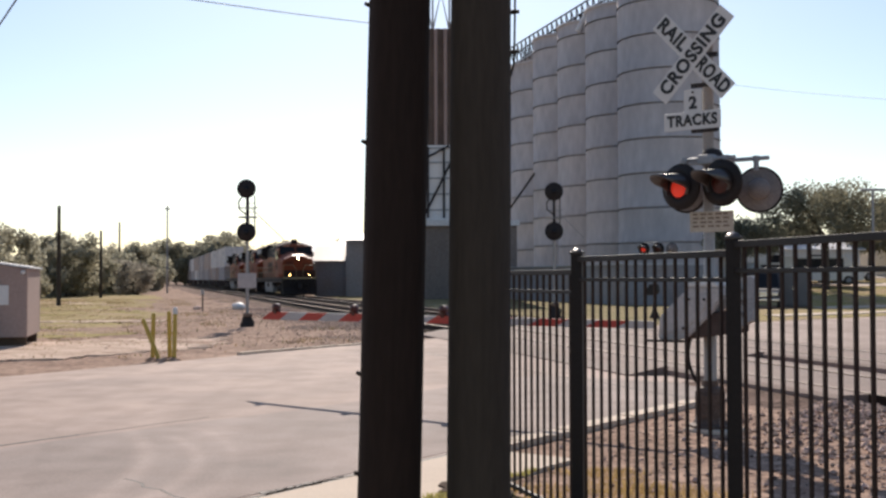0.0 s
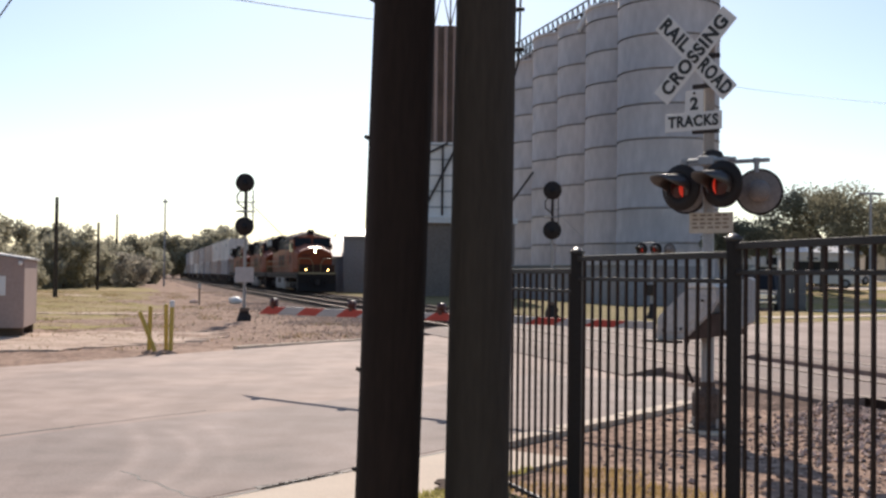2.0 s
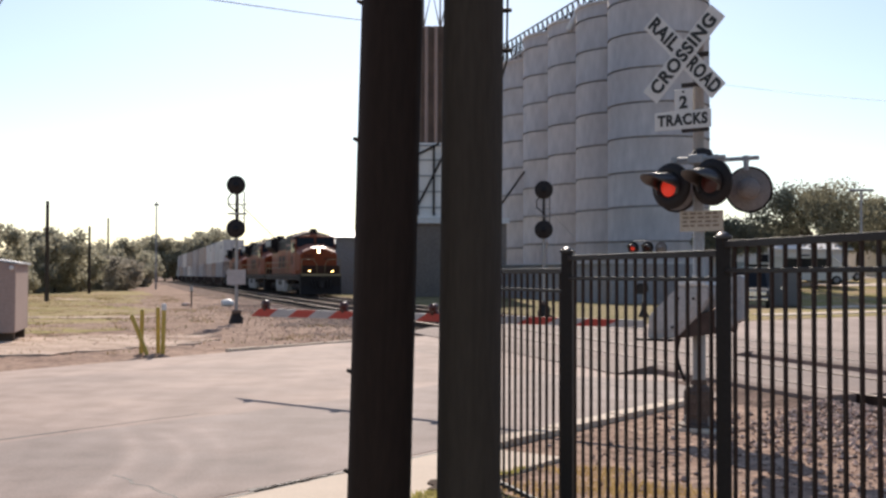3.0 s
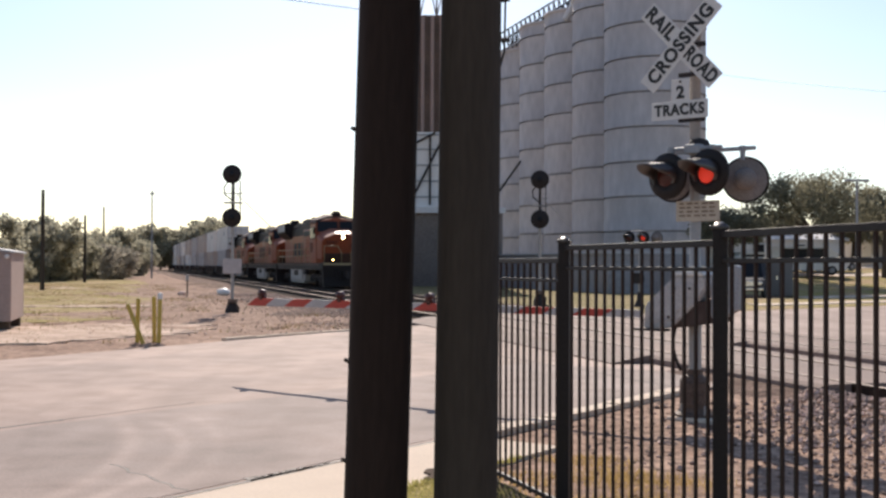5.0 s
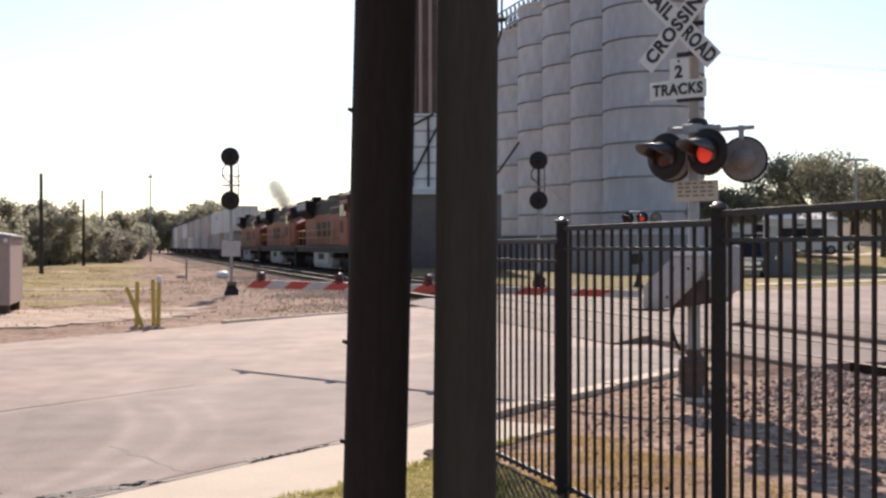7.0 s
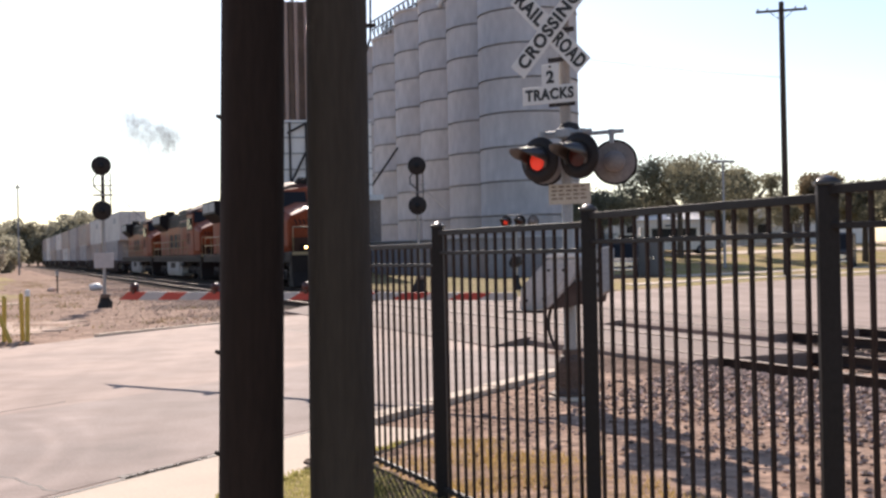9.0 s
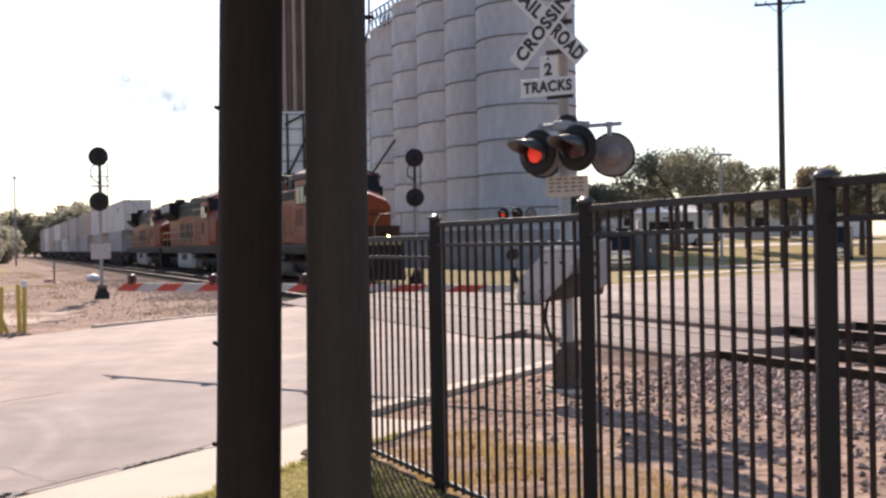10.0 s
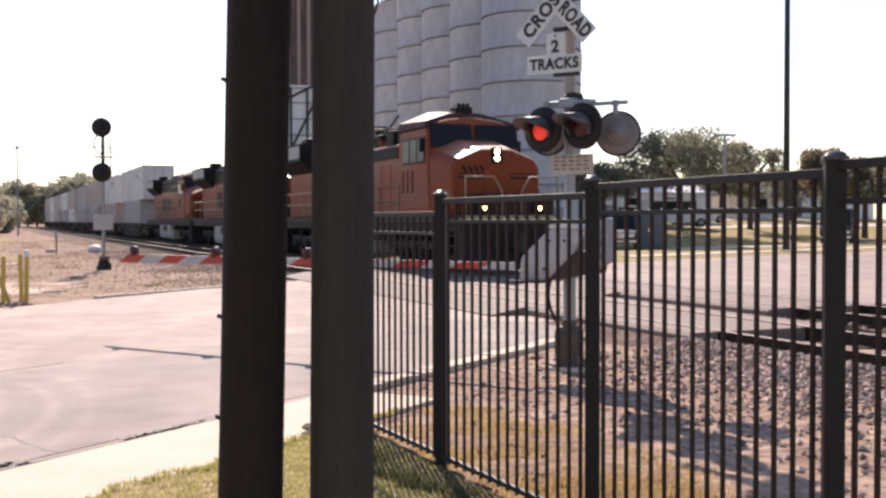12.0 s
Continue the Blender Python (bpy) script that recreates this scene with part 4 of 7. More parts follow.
    for k in range(4):
        for i in range(5):
            bm = bmesh.new()
            box(bm, -0.22 + i * 0.09, -0.0065, 0.075 - k * 0.045, -0.22 + i * 0.09 + 0.05 + 0.02 * ((i + k) % 2), -0.0045, 0.075 - k * 0.045 + 0.018)
            part("writing_bar", bm, M_CLAD, s)
    # gate machine: slanted case, lid whitened as its sunlit top, dark arm bracket, counterweight behind
    bm = bmesh.new()
    side_prism(bm, [(-0.51, 0.985), (-0.485, 1.25), (-0.13, 1.575), (0.22, 1.575), (0.25, 1.46), (0.155, 1.306), (-0.167, 1.0)], -0.36, -0.06)
    bmesh.ops.bevel(bm, geom=bm.edges[:], offset=0.018, segments=2, affect="EDGES")
    case = part("gate_machine", bm, M_CASE, t, "pale metal gate machine case")
    bm = bmesh.new()
    side_prism(bm, [(-0.16, 1.578), (-0.13, 1.625), (0.20, 1.625), (0.24, 1.578)], -0.38, -0.04)
    bmesh.ops.bevel(bm, geom=bm.edges[:], offset=0.012, segments=2, affect="EDGES")
    part("lid", bm, M_WHITE, case, "lid coloured white for the sunlit top of the case")
    bm = bmesh.new()
    side_prism(bm, [(-0.44, 1.06), (-0.42, 1.22), (-0.12, 1.49), (0.10, 1.49), (0.06, 1.33), (-0.18, 1.08)], -0.372, -0.358)
    bmesh.ops.bevel(bm, geom=bm.edges[:], offset=0.005, segments=1, affect="EDGES")
    part("cover", bm, M_CASE, case, "raised side cover")
    for x, z in ((-0.40, 1.10), (-0.12, 1.44), (0.06, 1.44), (-0.19, 1.12)):
        bm = bmesh.new()
        tube(bm, (x, -0.37, z), (x, -0.385, z), 0.016, seg=8)
        part("bolt", bm, M_DARKGREY, case)
    bm = bmesh.new()
    side_prism(bm, [(0.30, 1.13), (0.39, 1.10), (0.606, 1.22), (0.62, 1.67), (0.58, 1.70), (0.40, 1.64), (0.30, 1.58)], -0.36, -0.24)
    bmesh.ops.bevel(bm, geom=bm.edges[:], offset=0.012, segments=1, affect="EDGES")
    weight = part("counterweight", bm, M_GREY, t, "grey steel counterweight plates")
    for z in (1.28, 1.42, 1.54):
        bm = bmesh.new()
        tube(bm, (0.47, -0.365, z), (0.47, -0.395, z), 0.026, seg=6)
        part("bolt", bm, M_DARKGREY, weight)
    bm = bmesh.new()
    side_prism(bm, [(-0.20, 0.99), (0.15, 1.30), (0.46, 1.36), (0.42, 1.08), (0.12, 1.04)], -0.33, -0.02)
    bmesh.ops.bevel(bm, geom=bm.edges[:], offset=0.015, segments=1, affect="EDGES")
    part("gate_support", bm, M_WELL, t, "dark gate arm support")
    bm = bmesh.new()
    box(bm, -0.62, -0.46, 0.965, -0.18, -0.34, 0.99, 0.006)
    part("arm_shoe", bm, M_DARKGREY, t, "dark steel arm shoe")
    bm = bmesh.new()
    pts = [(-0.20 + 0.06 * (k / 8) ** 2 - 0.05 * math.sin(k / 8 * 3.14), -0.16, 1.02 - 0.50 * k / 8) for k in range(9)]
    pipe(bm, pts, 0.02, 8)
    part("cable", bm, M_BLACK, t, "black rubber cable loop")
    # arm: tapering board in red and white stretches
    arm = new("gate_arm")
    arm.parent = t
    arm["label"] = "lowered arm striped red and white"
    arm.matrix_basis = pose(-0.50, -0.43, 1.15, 0, -0.2, -3)
    n, step = 16, 0.415
    for i in range(n):
        x0, x1 = -i * step, -(i + 1) * step
        h0, h1 = 0.042 + 0.016 * i / n, 0.042 + 0.016 * (i + 1) / n
        bm = bmesh.new()
        k = 0.10
        pts = [(x0 - k * (i > 0), -h0), (x1 - k, -h1), (x1 + k, h1), (x0 + k * (i > 0), h0)]
        side_prism(bm, pts, -0.02, 0.02)
        part("stripe", bm, M_RED if i % 2 == 1 else M_CASE, arm, "red sheeting" if i % 2 == 1 else "white sheeting")
    for x in (-6.42, -4.77, -3.12):
        bm = bmesh.new()
        box(bm, x - 0.03, -0.03, 0.03, x + 0.03, 0.03, 0.08)
        lathe(bm, [(0.0, 0.05), (0.05, 0.045), (0.055, -0.045), (0.0, -0.05)], 16, pose(x, 0, 0.13, 90))
        side_prism(bm, [(x - 0.12, 0.02), (x + 0.12, 0.02), (x + 0.04, 0.12), (x - 0.04, 0.12)], -0.015, 0.015)
        part("arm_lamp", bm, M_REDLENS, arm, "small red arm lamp")
    return t


def far_crossing_signal():
    at = pose(8.75, 46.3, 0.0, 0, 0, -38)
    t = thing("crossing_signal", "distant crossing mast with red flashers beyond the train", "crossing signal", at)
    bm = bmesh.new()
    tube(bm, (0, 0, 0), (0, 0, 3.2), 0.05, seg=16)
    part("mast", bm, M_GREY, t, "silver mast")
    bm = bmesh.new()
    lathe(bm, [(0.24, 0.0), (0.2, 0.08), (0.1, 0.3), (0.09, 0.6), (0.0, 0.62)], 16)
    part("mast_base", bm, M_DARKGREY, t)
    bm = bmesh.new()
    pipe(bm, [(-0.36, -0.12, 3.12), (0.75, -0.12, 3.12)], 0.024, 10)
    pipe(bm, [(0, 0, 3.12), (0, -0.12, 3.12)], 0.024, 10)
    part("lamp_crossarm", bm, M_GREY, t)
    crossing_lamp(t, -0.36, -0.2, 2.86, -1, "left")
    crossing_lamp(t, 0.30, -0.2, 2.86, -1, "right")
    crossing_lamp(t, 0.70, 0.2, 2.84, 1, None)
    bm = bmesh.new()
    side_prism(bm, [(-0.2, 0.95), (-0.25, 1.15), (-0.1, 1.4), (0.2, 1.4), (0.25, 1.1), (0.1, 0.95)], -0.3, 0.0)
    bmesh.ops.bevel(bm, geom=bm.edges[:], offset=0.02, segments=1, affect="EDGES")
    part("gate_machine", bm, M_DARKGREY, t)


near_crossing_signal()
far_crossing_signal()


# ---- railway signals: two round heads on a mast ----
def rail_signal(x, y, z0, z_low, z_high, r, turn, label, sign):
    t = thing("railway_signal", label, "railway signal", pose(x, y, 0, 0, 0, turn), "railway signals at the crossing")
    bm = bmesh.new()
    tube(bm, (0, 0, z0), (0, 0, z_low + 0.1), 0.06, 0.055, seg=14)
    part("mast", bm, M_SILVER, t, "thin silver-grey mast")
    bm = bmesh.new()
    tube(bm, (0, 0, z_low + 0.1), (0, 0, z_high + 0.1), 0.06, 0.05, seg=14)
    part("upper_mast", bm, M_DARKGREY, t, "dark upper mast")
    bm = bmesh.new()
    box(bm, -0.32, -0.26, z0 + 0.02, 0.36, 0.26, z0 + 0.12, 0.02)
    part("base_plate", bm, M_DARKGREY, t)
    bm = bmesh.new()
    lathe(bm, [(0.25, z0 + 0.10), (0.26, z0 + 0.30), (0.20, z0 + 0.46), (0.15, z0 + 0.60), (0.17, z0 + 0.64), (0.0, z0 + 0.66)], 16)
    part("mast_base", bm, M_DARKGREY, t, "dark cast base")
    bm = bmesh.new()
    box(bm, -0.12, -0.22, z0 + 0.60, 0.20, 0.10, z0 + 0.74, 0.03)
    part("junction_box", bm, M_CLAD, t, "rusty red-brown junction box")
    bm = bmesh.new()
    pipe(bm, [(0.12, -0.20, z0 + 0.62), (0.26, -0.26, z0 + 0.42), (0.22, -0.28, z0 + 0.2), (0.36, -0.30, z0 + 0.08)], 0.028, 8)
    part("cable", bm, M_BLACK, t)
    for z in (z_low, z_high):
        bm = bmesh.new()
        lathe(bm, [(0.0, 0.06), (0.08, 0.06), (0.12, 0.045), (r * 0.94, 0.03), (r, 0.02), (r, -0.01), (0.0, -0.03)], 36, pose(0, -0.32, z, 90))
        h = part("target", bm, M_BLACK, t, "round black signal target")
        bm = bmesh.new()
        lathe(bm, [(0.0, 0.13), (0.09, 0.13), (0.10, 0.05), (0.0, 0.05)], 20, pose(0, -0.32, z, 90))
        part("lens", bm, M_GLASS, h, "unlit glass lens")
        bm = bmesh.new()
        box(bm, -0.16, -0.30, z - 0.24, 0.16, -0.08, z + 0.2, 0.04)
        tube(bm, (0, -0.1, z - 0.1), (0, 0, z - 0.1), 0.05, seg=10)
        part("signal_case", bm, M_BLACK, h)
    bm = bmesh.new()
    pipe(bm, [(-0.12, -0.15, z_high - 0.2), (-0.30, -0.1, z_high - 0.45), (-0.28, -0.05, z_high - 0.7), (-0.05, 0, z_high - 0.9)], 0.025, 8)
    part("cable_loop", bm, M_BLACK, t)
    # ladder and stays
    for dx in (0.02, 0.24):
        bm = bmesh.new()
        tube(bm, (dx, 0.28, z_low - 0.1), (dx, 0.22, z_high - 0.2), 0.024, seg=6)
        part("ladder_stile", bm, M_DARKGREY, t)
    k = int((z_high - z_low - 0.2) / 0.32)
    for i in range(k):
        bm = bmesh.new()
        tube(bm, (0.02, 0.25, z_low + 0.1 + 0.32 * i), (0.24, 0.25, z_low + 0.1 + 0.32 * i), 0.012, seg=6)
        part("ladder_rung", bm, M_GREY, t)
    bm = bmesh.new()
    for zz in (z_low + 0.55,):
        pts = [(-0.34 * math.cos(a), 0.1 + 0.3 * math.sin(a), zz) for a in [i * 0.524 for i in range(13)]]
        pipe(bm, pts, 0.022, 6)
        pipe(bm, [(p[0], p[1], p[2] + 0.35) for p in pts[:7]], 0.022, 6)
    part("ladder_hoop", bm, M_GREY, t, "thin safety hoop")
    bm = bmesh.new()
    tube(bm, (0.1, 0.1, z_low + 0.9), (1.25, 0.9, z_low - 0.25), 0.016, seg=6)
    part("stay_rod", bm, M_GREY, t)
    if sign:
        bm = bmesh.new()
        box(bm, -0.33, -0.08, z_low - 1.98, 0.33, -0.06, z_low - 1.45, 0.01)
        part("number_board", bm, M_BOXGREY, t, "blank white board")


rail_signal(-6.98, 39.9, -0.28, 3.33, 4.87, 0.335, 4, "two-headed railway signal on a grey mast in crushed stone", True)
rail_signal(4.56, 45.8, -0.08, 3.57, 5.19, 0.375, -6, "two-headed railway signal on a grey mast before the silos", False)


# ---- grain silos ----
SILO_FAR = Matrix.Translation((0, 0, 1.68 * (1 - 1.45))) @ Matrix.Scale(1.45, 4)


def build_silos():
    """Laid out at a handy size, then set at their true size and distance by SILO_FAR."""
    ux, uy = -math.sin(radians(15.2)), math.cos(radians(15.2))
    nx, ny = math.cos(radians(15.2)), math.sin(radians(15.2))
    r, pitch, off = 3.1, 5.16, 1.72
    # one lift of the formwork: wall, recessed seam, lip
    bm = bmesh.new()
    lathe(bm, [(r + 0.03, 0.0), (r + 0.03, 0.05), (r, 0.07), (r, 1.96), (r, 1.975), (r - 0.07, 1.98), (r - 0.07, 2.08)], 72, slots=[0, 0, 0, 0, 1, 1])
    band = mesh_of("wall_band", bm, [M_CONCRETE, M_SEAM])
    bm = bmesh.new()
    lathe(bm, [(r + 0.03, 0.0), (r + 0.03, 0.05), (r, 0.07), (r, 0.80)], 72)
    last_band = mesh_of("wall_band", bm, M_CONCRETE)
    bm = bmesh.new()
    lathe(bm, [(r, 0.0), (r + 0.06, 0.02), (r + 0.06, 0.2), (r - 0.25, 0.2), (r - 0.25, 0.05), (0, 0.5)], 72)
    top = mesh_of("silo_roof", bm, M_CONCRETE)
    for i, foot in enumerate((-0.35, -0.26, -0.25, -0.10, -0.27, -0.27)):
        s = pitch * (i - 0.5)
        x, y = 11.66 + ux * s + nx * off, 71.1 + uy * s + ny * off
        t = thing("grain_silo", "tall grey concrete grain silo with form seams", "silo", SILO_FAR @ pose(x, y, foot, 0, 0, 40 * i), "row of grain silos")
        for k in range(9):
            part("wall_band", band, None, t, at=pose(0, 0, 2.08 * k, 0, 0, 17 * k))
        if i < 4:
            part("wall_band", last_band, None, t, at=pose(0, 0, 2.08 * 9))
        part("roof", top, None, t, at=pose(0, 0, 2.08 * 9 + (0.78 if i < 4 else -0.1)))
    # low siding wall before the silos
    t = thing("long_shed", "low blue-grey sheet-metal shed before the silos", "building")
    bm = bmesh.new()
    a = Vector((11.66 + 0.262 * 2.6, 71.1 - 0.965 * 2.6)) - Vector((nx, ny)) * 1.4
    for k in range(26):
        p0, p1 = a + Vector((ux, uy)) * (k * 1.0), a + Vector((ux, uy)) * (k * 1.0 + 0.98)
        q0, q1 = p0 + Vector((nx, ny)) * 6.0, p1 + Vector((nx, ny)) * 6.0
        prism(bm, [tuple(p0), tuple(q0), tuple(q1), tuple(p1)], -0.1, 2.45 + 0.01 * (k % 2))
    part("siding", bm, M_SHEET, t)
    bm = bmesh.new()
    p0, p1 = a - Vector((nx, ny)) * 0.15, a + Vector((ux, uy)) * 26 - Vector((nx, ny)) * 0.15
    q0, q1 = p0 + Vector((nx, ny)) * 6.3, p1 + Vector((nx, ny)) * 6.3
    prism(bm, [tuple(p0), tuple(q0), tuple(q1), tuple(p1)], 2.47, 2.55)
    part("roof", bm, M_ROOF, t)
    # walkway with lattice rails on top
    t = thing("silo_gallery", "steel lattice walkway along the silo tops", "walkway", SILO_FAR)
    for k in range(28):
        p = Vector((11.66 + ux * (k * 1.0 - 4), 71.1 + uy * (k * 1.0 - 4), 0)) + Vector((nx, ny, 0)) * 0.35
        q = Vector((11.66 + ux * (k * 1.0 - 3), 71.1 + uy * (k * 1.0 - 3), 0)) + Vector((nx, ny, 0)) * 0.35
        for w in (0.0, 1.1):
            o = Vector((nx, ny, 0)) * w
            for piece, a, za, b, zb, thick in (("rail_post", p, 19.3, p, 21.1, 0.06), ("handrail", p, 21.1, q, 21.1, 0.07), ("mid_rail", p, 20.4, q, 20.4, 0.05), ("brace", p, 19.65, q, 21.1, 0.045)):
                bm = bmesh.new()
                tube(bm, a + o + Vector((0, 0, za)), b + o + Vector((0, 0, zb)), thick, seg=6)
                part(piece, bm, M_DARKGREY, t)
    bm = bmesh.new()
    a = Vector((11.66 + ux * -4, 71.1 + uy * -4, 0)) + Vector((nx, ny, 0)) * 0.3
    b = Vector((11.66 + ux * 24, 71.1 + uy * 24, 0)) + Vector((nx, ny, 0)) * 0.3
    prism(bm, [tuple(a.xy), tuple((a + Vector((nx, ny, 0)) * 1.2).xy), tuple((b + Vector((nx, ny, 0)) * 1.2).xy), tuple(b.xy)], 19.5, 19.65)
    part("deck", bm, M_GREY, t)
    # slanting spout and brace
    t = thing("grain_spout", "white slanting grain spout above the silos", "pipe", SILO_FAR)
    bm = bmesh.new()
    tube(bm, (9.3, 76.4, 18.6), (10.15, 76.2, 20.3), 0.20, seg=14)
    part("spout_pipe", bm, M_HOUSE, t)
    t = thing("bucket_elevator", "tall grey steel bucket elevator leg against the end silo", "elevator", SILO_FAR)
    for x in (16.0, 16.34):
        bm = bmesh.new()
        box(bm, x, 67.5, -0.1, x + 0.25, 67.8, 24.0, 0.02)
        part("leg_casing", bm, M_DARKSHEET, t, "grey steel casing")
    for k in range(9):
        bm = bmesh.new()
        box(bm, 15.96, 67.44, 1.5 + 2.5 * k, 16.63, 67.86, 1.6 + 2.5 * k, 0.01)
        part("flange", bm, M_DARKGREY, t)
    t = thing("drag_pipe", "dark slanting pipe against the silo wall", "pipe", SILO_FAR)
    bm = bmesh.new()
    tube(bm, (4.66, 82.5, 6.37), (6.88, 83.5, 9.5), 0.08, seg=10)
    part("pipe_body", bm, M_DARKGREY, t)
    # wall ladder at the outer edge of the end silo
    t = thing("silo_bracket", "dark bracket arm on the silo wall", "bracket", SILO_FAR)
    bm = bmesh.new()
    tube(bm, (16.2, 69.3, 16.6), (17.2, 69.2, 16.65), 0.10, seg=10)
    part("bracket_arm", bm, M_DARKGREY, t)


build_silos()


def ribbed_box(bm, x0, y0, z0, x1, y1, z1, pitch, depth=0.05):
    """Walls of upright ribs round a closed core."""
    box(bm, x0, y0, z0, x1, y1, z1)
    n = max(2, int((x1 - x0) / pitch))
    for i in range(n):
        x = x0 + (x1 - x0) * (i + 0.25) / n
        box(bm, x, y0 - depth, z0, x + (x1 - x0) / n * 0.5, y0 + 0.01, z1)
    n = max(2, int((y1 - y0) / pitch))
    for i in range(n):
        y = y0 + (y1 - y0) * (i + 0.25) / n
        box(bm, x0 - depth, y, z0, x0 + 0.01, y + (y1 - y0) / n * 0.5, z1)


def build_elevator():
    t = thing("elevator_tower", "tall rusty brown clad grain elevator tower", "building")
    bm = bmesh.new()
    ribbed_box(bm, -2.4, 92, 12.6, 5.2, 99, 22.3, 0.55, 0.12)
    part("cladding", bm, M_CLAD, t, "rusty upright cladding")
    bm = bmesh.new()
    box(bm, -2.6, 91.5, 6.4, 5.4, 99.5, 12.58)
    part("lower_wall", bm, M_HOUSE, t, "pale grey sheet wall")
    for x in (-1.35, -0.55, 0.25, 1.0):
        bm = bmesh.new()
        tube(bm, (x, 91.7, 12.6), (x, 91.7, 22.2), 0.16, seg=10)
        part("downpipe", bm, M_TANSHED, t, "pale dusty downpipe")
    for z in (7.2, 8.5, 9.8, 11.1, 12.3):
        bm = bmesh.new()
        box(bm, -2.66, 91.4, z, 5.46, 91.498, z + 0.12)
        part("girt", bm, M_GREY, t)
    for a, b in (((-1.4, 91.3, 7.0), (1.2, 91.3, 12.2)), ((-1.4, 91.3, 11.5), (0.5, 91.3, 12.5)), ((-1.2, 91.25, 6.6), (-1.2, 91.25, 12.4)), ((0.1, 91.25, 6.6), (0.1, 91.25, 12.4))):
        bm = bmesh.new()
        tube(bm, a, b, 0.09, seg=8)
        part("brace", bm, M_DARKGREY, t, "dark steel brace")
    bm = bmesh.new()
    box(bm, -2.6, 90.5, -0.1, 6.0, 99, 5.9)
    part("loading_shed", bm, M_DARKSHEET, t, "dark sheet-metal loading shed")
    for i in range(10):
        bm = bmesh.new()
        box(bm, -2.4 + 0.86 * i, 90.44, -0.1, -1.97 + 0.86 * i, 90.498, 5.88)
        part("sheet_rib", bm, M_DARKSHEET, t)
    bm = bmesh.new()
    box(bm, -2.9, 90.0, 5.9, 6.2, 99.2, 6.35)
    part("shed_roof", bm, M_ROOF, t, "pale shed roof edge")
    for i in range(5):
        bm = bmesh.new()
        x = -2.2 + i * 1.4
        pipe(bm, [(x, 93, 22.3), (x + 0.7, 93, 25.6), (x + 1.4, 93, 22.3)], 0.07, 6)
        pipe(bm, [(x, 93, 22.3), (x, 93, 26.5)], 0.08, 6)
        pipe(bm, [(x, 93, 25.8), (x + 1.4, 93, 25.8)], 0.07, 6)
        part("lattice_bay", bm, M_GREY, t, "grey lattice framing")


build_elevator()


def gabled(name, label, x0, y0, x1, y1, wall, ridge, wall_mat, roof_mat, openings=(), at=None):
    t = thing(name, label, "building", at)
    bm = bmesh.new()
    box(bm, x0, y0, -0.1, x1, y1, wall)
    part("wall", bm, wall_mat, t)
    ribs = [] if name == "house" else [(x0 + 0.2 + 0.7 * i, y0 - 0.03, x0 + 0.55 + 0.7 * i, y0 - 0.002) for i in range(int((x1 - x0) / 0.7))] + [(x0 - 0.03, y0 + 0.2 + 0.7 * i, x0 - 0.002, y0 + 0.55 + 0.7 * i) for i in range(int((y1 - y0) / 0.7))]
    for rx0, ry0, rx1, ry1 in ribs:
        bm = bmesh.new()
        box(bm, rx0, ry0, -0.1, rx1, ry1, wall - 0.02)
        part("sheet_rib", bm, wall_mat, t)
    bm = bmesh.new()
    ym, o = (y0 + y1) / 2, 0.4
    a = [bm.verts.new((x, y, z)) for x in (x0 - o, x1 + o) for y, z in ((y0 - o, wall - 0.05), (ym, ridge), (y1 + o, wall - 0.05), (y1 + o, wall - 0.17), (ym, ridge - 0.12), (y0 - o, wall - 0.17))]
    for i in range(6):
        bm.faces.new([a[i], a[(i + 1) % 6], a[6 + (i + 1) % 6], a[6 + i]])
    bm.faces.new(a[:6]), bm.faces.new(list(reversed(a[6:])))
    part("roof", bm, roof_mat, t)
    bm = bmesh.new()
    for x in (x0 + 0.02, x1 - 0.02):
        vs = [bm.verts.new(c) for c in ((x - 0.03, y0, wall), (x - 0.03, y1, wall), (x - 0.03, ym, ridge - 0.15), (x + 0.03, y0, wall), (x + 0.03, y1, wall), (x + 0.03, ym, ridge - 0.15))]
        bm.faces.new(vs[:3]), bm.faces.new(vs[3:])
        for i in range(3):
            bm.faces.new([vs[i], vs[(i + 1) % 3], vs[3 + (i + 1) % 3], vs[3 + i]])
    part("gable", bm, wall_mat, t)
    for x, z, w, h, kind in openings:
        bm = bmesh.new()
        box(bm, x, y0 - 0.10, z, x + w, y0 - 0.02, z + h)
        o = part(kind, bm, M_WHITE, t, "white framed " + kind)
        bm = bmesh.new()
        box(bm, x + 0.08, y0 - 0.12, z + 0.08, x + w - 0.08, y0 - 0.09, z + h - 0.08)
        part("pane", bm, M_GLASS if kind == "window" else M_DARKSHEET, o)
    return t


gabled("warehouse", "grey sheet-metal warehouse beyond the tracks", -9.0, 104, -2.2, 120, 5.3, 6.2, M_SHEET, M_ROOF)
gabled("low_shed", "low grey shed with a bright pale roof beside the line", -12.2, 106, -9.1, 116, 3.4, 4.9, M_SHEET, M_BOXTAN)
gabled("warehouse", "long far warehouse with a faded grey roof", -22, 170, -11, 190, 5.4, 7.6, M_SHEET, M_BOXGREY)
gabled("low_shed", "low dark shed with a pale metal roof", -17, 132, -6, 142, 3.6, 6.2, M_DARKSHEET, M_ROOF)
gabled("low_shed", "low grey shed with a pale metal roof", -14, 150, 2, 168, 5.2, 8.0, M_SHEET, M_ROOF)


